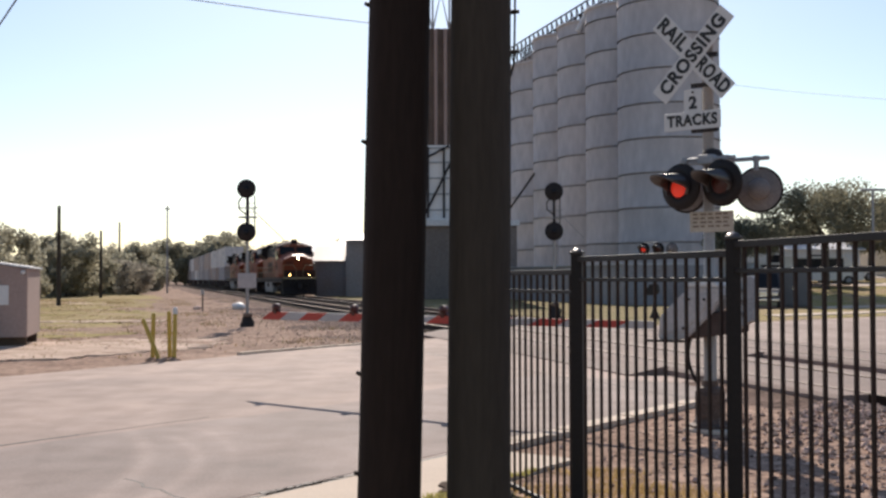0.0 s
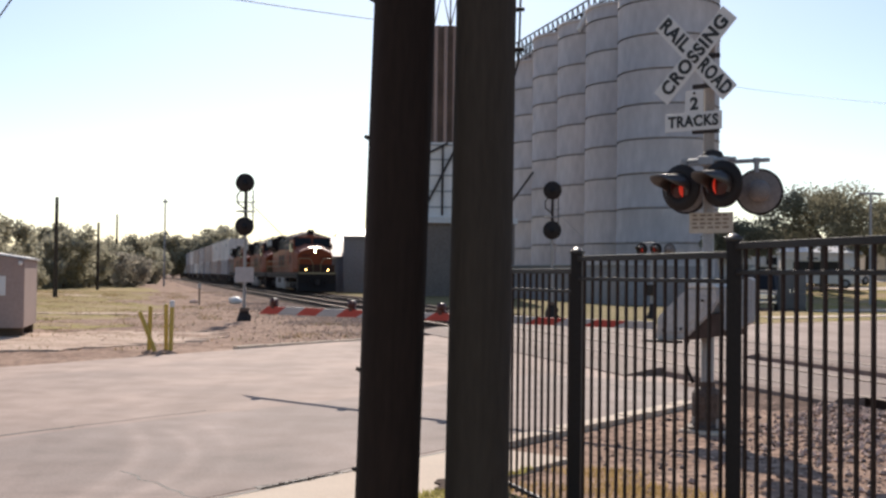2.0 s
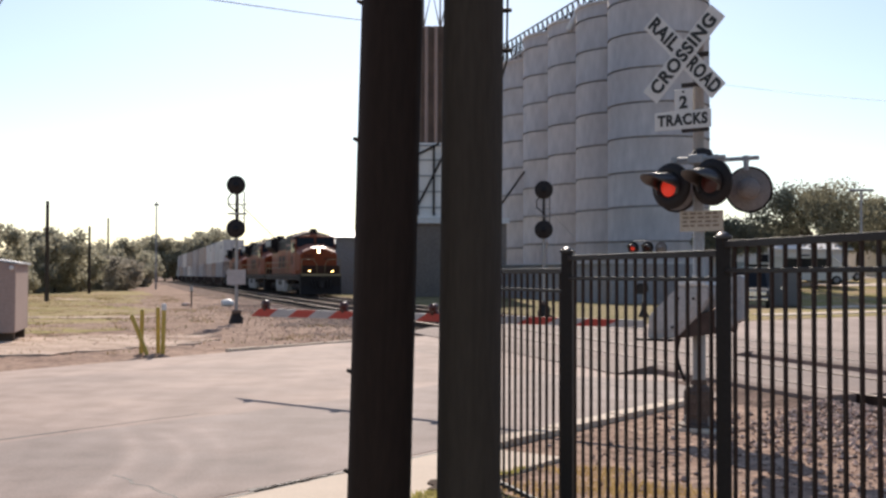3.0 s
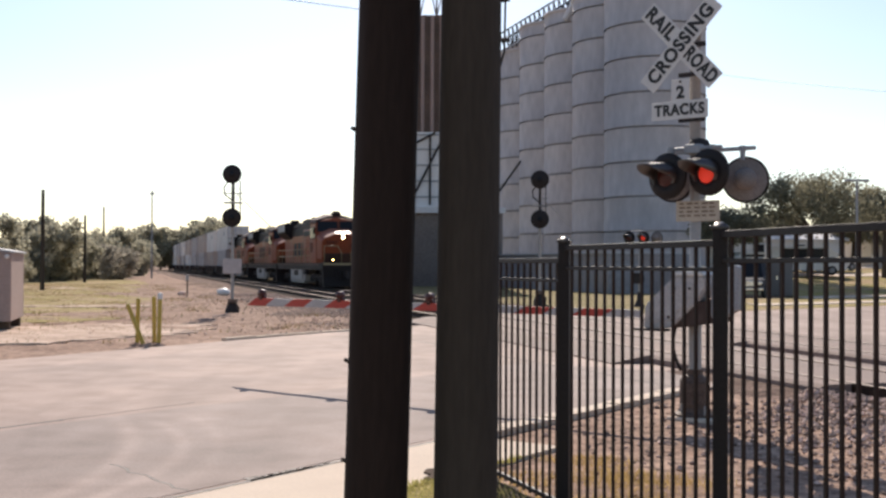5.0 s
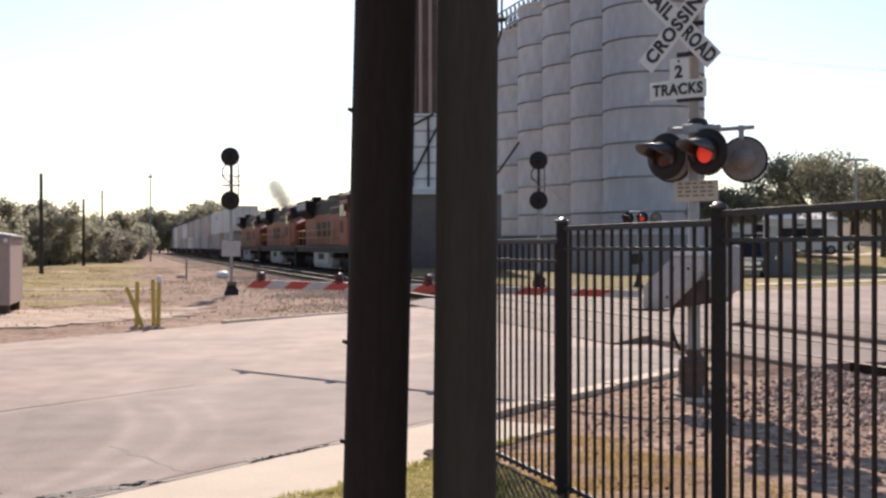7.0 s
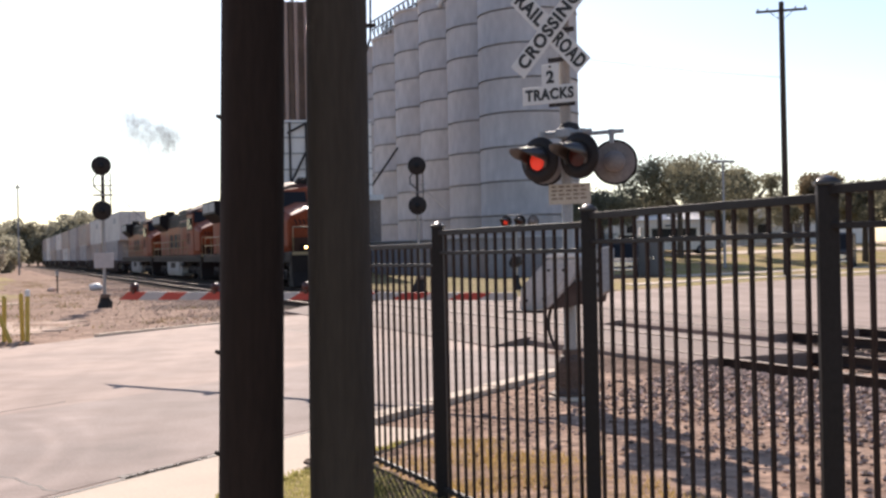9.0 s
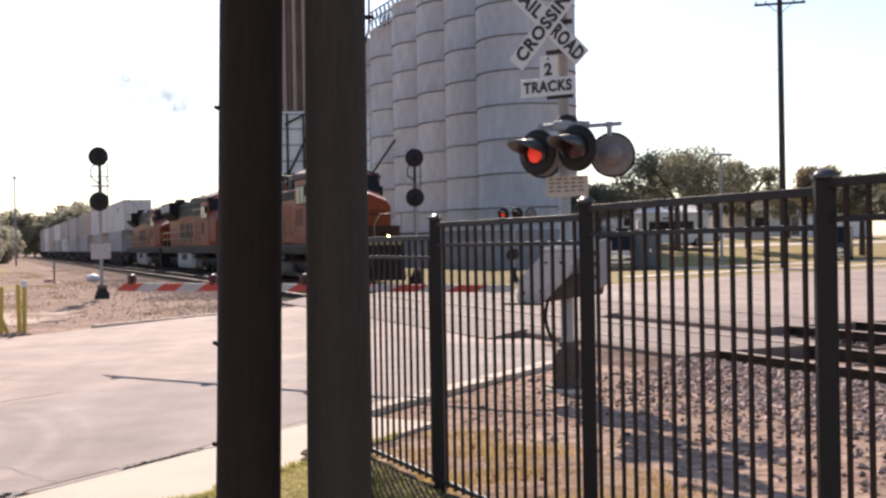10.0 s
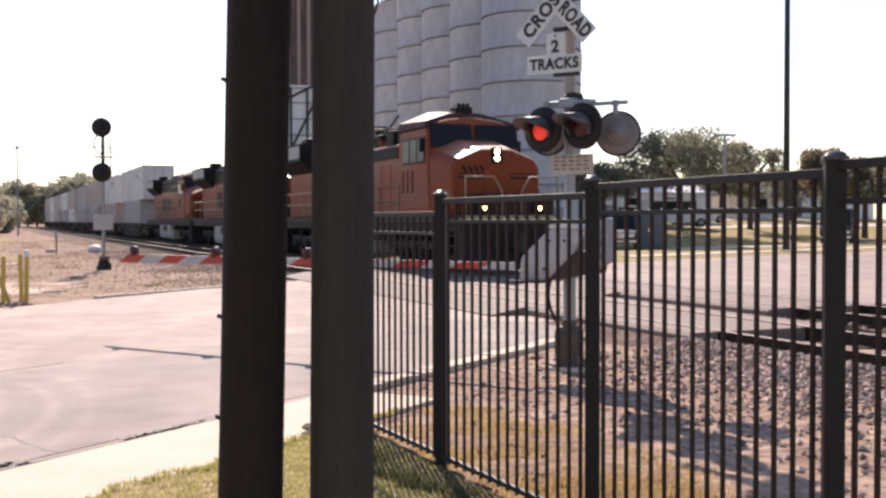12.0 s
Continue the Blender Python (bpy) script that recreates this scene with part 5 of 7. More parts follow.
# ---- left of the railway: hut, bollards, poles ----
def build_hut():
    t = thing("equipment_hut", "tan metal equipment hut with a sloping roof on skids", "hut", pose(-10.62, 28.6, -0.02, 0, 0, 14))
    bm = bmesh.new()
    box(bm, -4.2, 0, 0.22, 0, 3.0, 1.98, 0.02)
    side_prism(bm, [(-4.2, 1.97), (0, 1.97), (-4.2, 2.62)], 0.0, 3.0)
    part("wall", bm, M_TANSHED, t, "tan painted siding")
    bm = bmesh.new()
    side_prism(bm, [(-4.3, 2.64), (0.07, 1.975), (0.07, 2.02), (-4.3, 2.69)], -0.05, 3.05)
    part("roof", bm, M_ROOF, t, "pale metal roof sheet")
    bm = bmesh.new()
    box(bm, -0.98, -0.03, 1.05, -0.45, -0.004, 1.55, 0.005)
    part("notice", bm, M_WHITE, t, "pale square notice")
    for y in (0.3, 2.6):
        bm = bmesh.new()
        box(bm, -4.1, y, -0.1, -0.05, y + 0.2, 0.22, 0.02)
        part("skid", bm, M_TIE, t, "dark timber skid")
    bm = bmesh.new()
    lathe(bm, [(0.0, 0.05), (0.05, 0.04), (0.06, 0.0), (0.0, -0.02)], 12, pose(-0.1, -0.06, 1.88, 90))
    part("lamp", bm, M_WHITE, t, "small white wall lamp")
    for k in range(7):
        bm = bmesh.new()
        box(bm, -0.62 - 0.6 * k, -0.012, 0.24, -0.59 - 0.6 * k, 0.002, 1.96)
        part("siding_rib", bm, M_TANSHED, t)


build_hut()


def bollard(x, y, lean_x, lean_y, high, label):
    t = thing("bollard", label, "bollard", pose(x, y, -0.08, lean_x, lean_y, 0), "yellow bollards by the road")
    bm = bmesh.new()
    lathe(bm, [(0.045, -0.1), (0.045, high - 0.02), (0.04, high + 0.01), (0.0, high + 0.03)], 20)
    part("post", bm, M_YELLOW, t)
    bm = bmesh.new()
    lathe(bm, [(0.19, 0.0), (0.16, 0.06), (0.08, 0.10), (0.0, 0.10)], 14)
    part("footing", bm, M_DIRT, t, "dirt-caked footing")
    return t


bollard(-5.93, 23.5, 0, -22, 0.98, "yellow steel bollard knocked over to lean")
bollard(-6.16, 23.75, 0, 1, 1.02, "upright yellow steel bollard with scuffed paint")
bollard(-5.83, 23.9, 0, -1, 1.06, "upright yellow steel bollard with scuffed paint")
b = bollard(-5.69, 23.7, 0, 1, 1.12, "upright yellow steel bollard with a white cap")
bm = bmesh.new()
lathe(bm, [(0.05, 1.02), (0.052, 1.12), (0.045, 1.15), (0.0, 1.165)], 16)
part("cap", bm, M_WHITE, b, "white painted cap")


def far_pole(x, y, high, r, label, arms=(), kind="utility pole"):
    t = thing("street_lamp" if "lamp" in kind else "utility_pole", label, kind, pose(x, y, -0.1))
    bm = bmesh.new()
    tube(bm, (0, 0, 0), (0, 0, high + 0.1), r, r * 0.7, 12)
    part("shaft", bm, M_POLE2 if "lamp" not in kind else M_GREY, t)
    for z, half, turn in arms:
        bm = bmesh.new()
        m = pose(0, 0, 0, 0, 0, turn)
        box(bm, -half, -0.16, z - 0.06, half, -0.05, z + 0.06, 0.01, m=m)
        c = part("crossarm", bm, M_POLE2, t)
        for q in (-0.92, -0.55, 0.55, 0.92):
            bm = bmesh.new()
            lathe(bm, [(0.03, 0.0), (0.05, 0.04), (0.035, 0.08), (0.05, 0.11), (0.0, 0.15)], 10, m @ pose(q * half, -0.1, z + 0.06))
            part("insulator", bm, M_GREY, c)
        bm = bmesh.new()
        pipe(bm, [m @ Vector((-half * 0.5, -0.1, z)), m @ Vector((0, -0.12, z - 0.55)), m @ Vector((half * 0.5, -0.1, z))], 0.02, 6)
        part("arm_brace", bm, M_DARKGREY, t)
    return t


far_pole(-24.9, 72.5, 6.45, 0.15, "bare timber utility pole in dry grass")
far_pole(-31.9, 104.3, 6.2, 0.15, "bare timber utility pole before the tree line")
far_pole(-40.5, 140, 8.8, 0.15, "bare timber utility pole before the tree line")
p = far_pole(-33.5, 135.9, 10.6, 0.12, "slim grey lamp mast above the trees", kind="street lamp")
bm = bmesh.new()
box(bm, -0.28, -0.1, 10.2, 0.28, 0.1, 10.42, 0.04)
part("lamp_head", bm, M_GREY, p, "small lamp head")
far_pole(25.2, 56.6, 14.5, 0.19, "tall timber power pole with a crossarm on the verge", arms=((14.12, 1.3, -22),))
p = far_pole(26.95, 70.0, 7.2, 0.10, "twin-armed grey parking lamp", kind="street lamp")
bm = bmesh.new()
box(bm, -0.75, -0.15, 7.15, 0.75, 0.15, 7.30, 0.04)
part("lamp_head", bm, M_GREY, p, "twin lamp head")


def wire(a, b, sag, r, label):
    bm = bmesh.new()
    n = 24
    pts = [Vector(a).lerp(Vector(b), i / n) - Vector((0, 0, sag * 4 * (i / n) * (1 - i / n))) for i in range(n + 1)]
    pipe(bm, pts, r, 6)
    tagged(part("overhead_wire", bm, M_WIRE), label, "wire")


wire((-21.4, 25.6, 10.7), (-2.3, 92.0, 22.4), 0.3, 0.030, "thin dark overhead wire to the elevator tower")
wire((-0.31, 5.0, 5.37), (-47.0, 90.0, 5.35), 0.0, 0.012, "dark overhead wire from the timber pole")
wire((24.1, 100.9, 19.4), (25.2, 56.6, 10.5), 0.15, 0.013, "thin overhead wire from the silos to a pole")


# white painted stone and marker post beside the signal
def rock(x, y, r, material, label, seed):
    rnd = random.Random(seed)
    bm = bmesh.new()
    bmesh.ops.create_icosphere(bm, subdivisions=2, radius=r)
    for v in bm.verts:
        v.co *= 1 + 0.25 * noise.noise(v.co * 3 + Vector((seed, 0, 0)))
        v.co.z *= 0.6
    o = part("rock", bm, material)
    o.matrix_basis = pose(x, y, -0.03 + r * 0.4)
    tagged(o, label, "rock")


rock(-11.4, 62.5, 0.40, M_WHITE, "white painted rock on the railway bank", 3)
rock(-13.6, 62.0, 0.24, M_STONE, "grey rock on the railway bank", 4)
t = thing("marker_post", "thin dark marker post on the railway bank", "post", pose(-12.8, 59.6, -0.1))
bm = bmesh.new()
tube(bm, (0, 0, 0), (0, 0, 1.15), 0.04, seg=8)
part("shaft", bm, M_DARKGREY, t)
bm = bmesh.new()
box(bm, -0.08, -0.04, 0.95, 0.08, -0.02, 1.2, 0.01)
part("plate", bm, M_GREY, t)


# ---- right: houses and vehicles beyond the road ----
def car(name, label, x, y, turn, body, length=4.8, high=1.75, wide=1.9, van=False, group=""):
    t = thing(name, label, "van" if van else "car", pose(x, y, bank_z(x, y), 0, 0, turn), group)
    h, L = wide / 2, length / 2
    bm = bmesh.new()
    if van:
        pts = [(-L, 0.35), (L, 0.35), (L, 1.05), (L * 0.82, 1.2), (L * 0.55, high), (-L, high)]
    else:
        pts = [(-L, 0.35), (L, 0.35), (L, 0.85), (L * 0.9, 1.02), (L * 0.38, 1.10), (L * 0.12, high), (-L * 0.75, high), (-L, 1.1)]
    side_prism(bm, pts, -h, h)
    bmesh.ops.bevel(bm, geom=bm.edges[:], offset=0.07, segments=2, affect="EDGES")
    part("body", bm, body, t)
    bm = bmesh.new()
    if van:
        c = [(L * 0.80, -h * 0.85, 1.24), (L * 0.80, h * 0.85, 1.24), (L * 0.585, h * 0.8, high - 0.14), (L * 0.585, -h * 0.8, high - 0.14)]
    else:
        c = [(L * 0.385, -h * 0.88, 1.14), (L * 0.385, h * 0.88, 1.14), (L * 0.165, h * 0.78, high - 0.1), (L * 0.165, -h * 0.78, high - 0.1)]
    off = Vector((0.03, 0, 0.02))
    v0 = [bm.verts.new(Vector(p) + off) for p in c]
    v1 = [bm.verts.new(Vector(p) - off) for p in c]
    bm.faces.new(v0), bm.faces.new(list(reversed(v1)))
    for i in range(4):
        bm.faces.new([v0[i], v1[i], v1[(i + 1) % 4], v0[(i + 1) % 4]])
    part("windscreen", bm, M_GLASS, t)
    for sgn in (-1, 1):
        bm = bmesh.new()
        box(bm, -L * 0.7, sgn * h - 0.012, 1.15, L * 0.1 if not van else L * 0.5, sgn * h + 0.012, high - 0.16, 0.02)
        part("side_window", bm, M_GLASS, t)
        bm = bmesh.new()
        box(bm, L - 0.05, sgn * h * 0.68 - 0.2, 0.68, L + 0.03, sgn * h * 0.68 + 0.2, 0.88, 0.03)
        part("headlight", bm, M_CHROME, t)
        for px in (-L * 0.62, L * 0.62):
            bm = bmesh.new()
            lathe(bm, [(0.0, 0.1), (0.22, 0.1), (0.33, 0.11), (0.36, 0.06), (0.36, -0.1), (0.0, -0.1)], 22, pose(px, sgn * (h - 0.08), 0.36, -90 * sgn))
            w = part("wheel", bm, M_TYRE, t)
            bm = bmesh.new()
            lathe(bm, [(0.0, 0.125), (0.12, 0.12), (0.21, 0.11), (0.0, 0.10)], 18, pose(px, sgn * (h - 0.08), 0.36, -90 * sgn))
            part("rim", bm, M_GREY, w)
    bm = bmesh.new()
    box(bm, L - 0.06, -h * 0.5, 0.62, L + 0.025, h * 0.5, 0.92, 0.02)
    part("grille", bm, M_CHROME, t)
    bm = bmesh.new()
    box(bm, L - 0.02, -h * 0.96, 0.38, L + 0.10, h * 0.96, 0.56, 0.04)
    part("bumper", bm, M_CHROME, t)
    return t


car("pickup_truck", "dark grey truck parked facing the crossing", 17.7, 62.0, -108, M_CARBODY, 5.2, 1.95, 2.0)
car("delivery_van", "dark van with dark glass on the far street", 36.0, 72.5, -120, M_CARBODY, 5.0, 2.35, 2.0, van=True)
car("white_van", "white van parked under street trees", 28.3, 83.5, -12, M_HOUSE, 5.6, 2.15, 2.0, van=True)
car("parked_car", "pale grey car parked before a house", 32.5, 90, 25, M_BOXWHITE, 4.6, 1.5, 1.8)
car("parked_car", "white car parked before a house", 24.5, 84, 25, M_HOUSE, 4.6, 1.5, 1.8)
car("parked_car", "dark car parked before a house", 29.0, 87.5, 25, M_CARBODY, 4.6, 1.5, 1.8)
t = thing("utility_cabinet", "grey utility cabinet on the verge", "cabinet", pose(19.7, 62.8, 0, 0, 0, -12))
bm = bmesh.new()
box(bm, -0.75, -0.6, 0.02, 0.75, 0.6, 2.1, 0.04)
part("body", bm, M_GREENBOX, t)
for sx in (-0.37, 0.37):
    bm = bmesh.new()
    box(bm, sx - 0.34, -0.63, 0.15, sx + 0.34, -0.59, 1.95, 0.01)
    d = part("door", bm, M_GREENBOX, t)
    bm = bmesh.new()
    box(bm, sx * 0.3 - 0.03, -0.67, 0.95, sx * 0.3 + 0.03, -0.63, 1.15)
    part("handle", bm, M_CHROME, d)

wins = [(x, 1.0, 1.2, 1.1, "window") for x in (2, 6, 13, 17)] + [(9.5, 0.1, 1.0, 2.05, "door")]
gabled("house", "long low white house with a pale roof", 0, 0, 22, 8, 2.6, 4.0, M_HOUSE, M_HOUSE, wins, pose(17, 101, 1.7, 0, 0, 8))
gabled("house", "low white house behind street trees", 0, 0, 15, 8, 2.6, 4.2, M_HOUSE, M_ROOF, [(2, 1.0, 1.2, 1.1, "window"), (9, 1.0, 1.4, 1.1, "window"), (6, 0.1, 1.0, 2.05, "door")], pose(43, 108, 1.7, 0, 0, 4))
gabled("house", "grey house behind street trees", 0, 0, 14, 8, 2.7, 4.4, M_HOUSE, M_ROOF, [(2, 1.0, 1.2, 1.1, "window"), (9, 1.0, 1.4, 1.1, "window")], pose(64, 108, 1.7, 0, 0, -4))


# dead leaves along the fence
def litter(r):
    while True:
        k = r.random()
        x, y = 0.9 + 1.5 * k + r.gauss(0.5, 0.4), 7.5 - 4.5 * k + r.gauss(0.6, 0.5)
        if (x - 0.38) * (0.9 - 9.2) - (y - 9.2) * (2.7 - 0.36) < -0.3:
            return x, y, -0.03


def leaves_on_ground(count, seed):
    rnd = random.Random(seed)
    verts, faces = [], []
    for _ in range(count):
        x, y, z = litter(rnd)
        a, s, k = rnd.uniform(0, 6.3), rnd.uniform(0.02, 0.045), len(verts)
        e, f = Vector((math.cos(a), math.sin(a), rnd.uniform(-0.4, 0.4))) * s, Vector((-math.sin(a), math.cos(a), rnd.uniform(-0.4, 0.4))) * s * 0.6
        c = Vector((x, y, z + 0.012))
        verts += [c - e, c + f, c + e, c - f]
        faces.append((k, k + 1, k + 2, k + 3))
    tagged(new("dead_leaves", raw("dead_leaves", verts, faces, random_mat("dead_leaf", (0.30, 0.15, 0.07), 0.9, 0.5))), "brown dead leaves along the fence", "leaves", kind="stuff")


leaves_on_ground(1600, 8)


# ---- the train ----
WHEELS, TRAIN = [], []


def wheelset_mesh(r):
    bm = bmesh.new()
    for sgn in (-1, 1):
        m = pose(0, sgn * 0.755, 0, 90 * sgn)
        lathe(bm, [(0.0, 0.04), (0.14, 0.05), (0.18, 0.02), (r * 0.78, 0.01), (r * 0.84, 0.06), (r, 0.055), (r, -0.06), (r + 0.025, -0.075), (0.0, -0.075)], 28, m)
        for k in range(6):
            a = k * math.pi / 3
            tube(bm, (0.3 * math.cos(a), sgn * 0.80, 0.3 * math.sin(a)), (0.3 * math.cos(a), sgn * 0.82, 0.3 * math.sin(a)), 0.05, seg=6)
    tube(bm, (0, -0.75, 0), (0, 0.75, 0), 0.09, seg=10)
    return mesh_of("wheelset", bm, M_DARKGREY)


def truck(parent, x, axles, r, mesh):
    t = new("truck")
    t.parent = parent
    t["label"] = "dark wheel truck"
    t.matrix_basis = pose(x, 0, 0)
    span = axles[-1] - axles[0]
    for sgn in (-1, 1):
        bm = bmesh.new()
        y = sgn * 1.02
        side_prism(bm, [(-span / 2 - 0.55, 0.62), (-span / 2 - 0.3, 0.40), (-span / 2 + 0.4, 0.62), (span / 2 - 0.4, 0.62), (span / 2 + 0.3, 0.40), (span / 2 + 0.55, 0.62), (span / 2 + 0.5, 0.86), (-span / 2 - 0.5, 0.86)], y - 0.09, y + 0.09)
        for a in axles:
            box(bm, a - 0.17, y - 0.16, r - 0.16, a + 0.17, y + 0.16, r + 0.2, 0.03)
            tube(bm, (a, y - 0.2, r), (a, y + 0.2, r), 0.10, seg=12)
        for a, b in zip(axles, axles[1:]):
            m = (a + b) / 2
            tube(bm, (m, y, 0.45), (m, y, 0.95), 0.13, seg=10)
            tube(bm, (m - 0.25, y + sgn * 0.1, 0.5), (m + 0.25, y + sgn * 0.1, 0.95), 0.04, seg=6)
        part("side_frame", bm, M_DARKGREY, t)
    bm = bmesh.new()
    for a in axles:
        box(bm, a - 0.62, -0.62, 0.16, a + 0.62, 0.62, 1.02, 0.05)
    part("traction_motor", bm, M_LOCOBLACK, t, "black traction motors between the wheels")
    for a in axles:
        w = part("wheelset", mesh, None, t, "steel wheels on an axle", at=pose(a, 0, r))
        WHEELS.append((w, (a, 0, r), r))
    return t


LOCO_WHEEL = wheelset_mesh(0.53)
CAR_WHEEL = wheelset_mesh(0.42)


def rail_run(parent, pts, label="thin handrail"):
    bm = bmesh.new()
    pipe(bm, pts, 0.022, 6)
    part("handrail", bm, M_CREAM, parent, label)


def locomotive(label, lit):
    """x forward, headlight at x = 0, rail at z = 0."""
    t = thing("locomotive", label, "locomotive", None, "locomotives at the head of the train")
    B = -20.4  # rear end
    bm = bmesh.new()
    box(bm, B, -1.52, 1.18, 0.9, 1.52, 1.62, 0.02)
    box(bm, B + 0.4, -0.6, 0.8, 0.6, 0.6, 1.2)
    part("underframe", bm, M_LOCOBLACK, t, "black underframe")
    for sgn in (-1, 1):
        bm = bmesh.new()
        box(bm, B + 1.2, sgn * 1.53, 1.46, -0.2, sgn * 1.545, 1.60)
        part("sill_stripe", bm, M_WELL, t, "dirty brown sill stripe")
    # pilot with plough, steps and coupler
    bm = bmesh.new()
    side_prism(bm, [(0.55, 0.12), (1.30, 0.12), (1.05, 0.75), (1.08, 1.66), (0.55, 1.66)], -1.5, 1.5)
    bmesh.ops.bevel(bm, geom=bm.edges[:], offset=0.03, segments=1, affect="EDGES")
    part("pilot", bm, M_LOCOBLACK, t, "black snow plough pilot")
    for sgn in (-1, 1):
        for k in range(4):
            bm = bmesh.new()
            box(bm, 0.15, sgn * 1.25 - 0.27, 0.45 + 0.3 * k, 0.56, sgn * 1.25 + 0.27, 0.49 + 0.3 * k)
            part("step", bm, M_DARKGREY, t)
    bm = bmesh.new()
    box(bm, 0.9, -0.16, 0.72, 1.5, 0.16, 1.05, 0.04)
    tube(bm, (1.5, 0.02, 0.62), (1.5, 0.02, 1.14), 0.13, seg=12)
    part("coupler", bm, M_DARKGREY, t)
    for k, y in enumerate((-0.75, -0.5, 0.5, 0.75)):
        bm = bmesh.new()
        pipe(bm, [(1.05, y, 1.2), (1.3, y * 0.9, 0.95), (1.35, y * 0.8, 0.55)], 0.03, 6)
        part("air_hose", bm, M_BLACK, t)
    bm = bmesh.new()
    side_prism(bm, [(1.082, 1.50), (1.10, 1.50), (1.10, 1.64), (1.082, 1.64)], -1.48, 1.48)
    part("pilot_stripe", bm, M_CREAM, t, "cream pilot stripe")
    # walkway end plate that carries the ditch lights
    bm = bmesh.new()
    box(bm, 0.80, -1.42, 1.62, 0.84, 1.42, 2.26, 0.03)
    plate = part("walkway_end_plate", bm, M_BROWNPLATE, t, "dark brown walkway end plate")
    for y in (-1.1, -0.36, 0.36, 1.1):
        bm = bmesh.new()
        box(bm, 0.838, y - 0.02, 1.68, 0.856, y + 0.02, 2.2, 0.004)
        part("stiffener", bm, M_BROWNPLATE, plate)
    # nose: wide, tapered, sloping top
    bm = bmesh.new()
    front = [(-1.22, 1.64), (-1.39, 1.9), (-1.39, 3.05), (-1.22, 3.30), (-0.48, 3.58), (0.48, 3.58), (1.22, 3.30), (1.39, 3.05), (1.39, 1.9), (1.22, 1.64)]
    back = [(-1.42, 1.64), (-1.48, 1.9), (-1.48, 3.36), (-1.36, 3.63), (-0.6, 3.91), (0.6, 3.91), (1.36, 3.63), (1.48, 3.36), (1.48, 1.9), (1.42, 1.64)]
    secs = [[(0.0 - 0.04 * (z > 3.3), y * 0.97, z - 0.04) for y, z in front], [(-0.12, y, z) for y, z in front], [(-1.55, y, z) for y, z in back]]
    vs = [[bm.verts.new(c) for c in s] for s in secs]
    for a, b in zip(vs, vs[1:]):
        for i in range(10):
            bm.faces.new([a[i], a[(i + 1) % 10], b[(i + 1) % 10], b[i]])
    bm.faces.new(vs[0]), bm.faces.new(list(reversed(vs[-1])))
    bm.normal_update()
    bmesh.ops.recalc_face_normals(bm, faces=bm.faces)
    # upward faces take the paler orange that stands in for sun glint
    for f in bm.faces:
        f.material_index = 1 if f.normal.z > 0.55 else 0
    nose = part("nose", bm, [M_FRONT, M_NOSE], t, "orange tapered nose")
    bm = bmesh.new()
    box(bm, -0.03, -1.22, 2.70, 0.012, 1.22, 2.76)
    box(bm, -0.03, -1.22, 2.84, 0.010, 1.22, 2.87)
    part("nose_stripe", bm, M_LOCOBLACK, nose, "black nose stripe")
    for k in range(5):
        bm = bmesh.new()
        m = pose(0.012, -1.02 + 0.19 * k, 2.98, 28, 0, 0)
        box(bm, -0.03, -0.035, -0.11, 0.006, 0.035, 0.11, m=m)
        part("emblem_bar", bm, M_LOCOBLACK, nose, "slanted black emblem bar")
    bm = bmesh.new()
    box(bm, -0.02, -0.42, 1.75, 0.02, 0.42, 3.05, 0.012)
    part("nose_door", bm, M_FRONT, nose)
    bm = bmesh.new()
    box(bm, -0.10, -0.17, 3.15, 0.05, 0.17, 3.62, 0.04)
    lamp = part("headlight", bm, M_LOCOBLACK, nose, "twin headlight in a black box")
    for z in (3.29, 3.49):
        bm = bmesh.new()
        lathe(bm, [(0.0, 0.07), (0.055, 0.066), (0.072, 0.05), (0.0, 0.05)], 18, pose(0, 0, z, 90, 0, 90))
        part("bulb", bm, M_HEAD if lit else M_GLASS, lamp)
    for sgn in (-1, 1):
        bm = bmesh.new()
        box(bm, 0.85, sgn * 0.86 - 0.15, 1.68, 1.06, sgn * 0.86 + 0.15, 1.98, 0.03)
        d = part("ditch_light", bm, M_LOCOBLACK, t, "ditch light in a black case")
        bm = bmesh.new()
        lathe(bm, [(0.0, 0.082), (0.034, 0.078), (0.046, 0.065), (0.0, 0.065)], 18, pose(1.0, sgn * 0.86, 1.84, 90, 0, 90))
        part("bulb", bm, M_DITCH if lit else M_GLASS, d)
        rail_run(t, [(1.02, sgn * 1.42, 1.66), (1.02, sgn * 1.42, 2.72), (1.02, sgn * 0.55, 2.72), (1.02, sgn * 0.30, 2.3), (1.02, sgn * 0.30, 1.66)], "bent white front handrail")
    # cab
    bm = bmesh.new()
    sec = [(-1.48, 1.64), (-1.52, 1.9), (-1.52, 4.24), (-1.40, 4.38), (-0.9, 4.54), (0, 4.66), (0.9, 4.54), (1.40, 4.38), (1.52, 4.24), (1.52, 1.9), (1.48, 1.64)]
    xs = ((-1.50, 0.985, -0.03), (-1.56, 1.0, 0.0), (-3.95, 1.0, 0.0), (-4.0, 0.985, -0.03))
    vs = [[bm.verts.new((x + (0.0 if z < 3.6 or x < -2 else -0.35 * (z - 3.6)), y * k, z + dz)) for y, z in sec] for x, k, dz in xs]
    for a, b in zip(vs, vs[1:]):
        for i in range(11):
            bm.faces.new([a[i], a[(i + 1) % 11], b[(i + 1) % 11], b[i]])
    bm.faces.new(vs[0]), bm.faces.new(list(reversed(vs[-1])))
    cab = part("cab", bm, M_ORANGE, t, "orange driving cab")
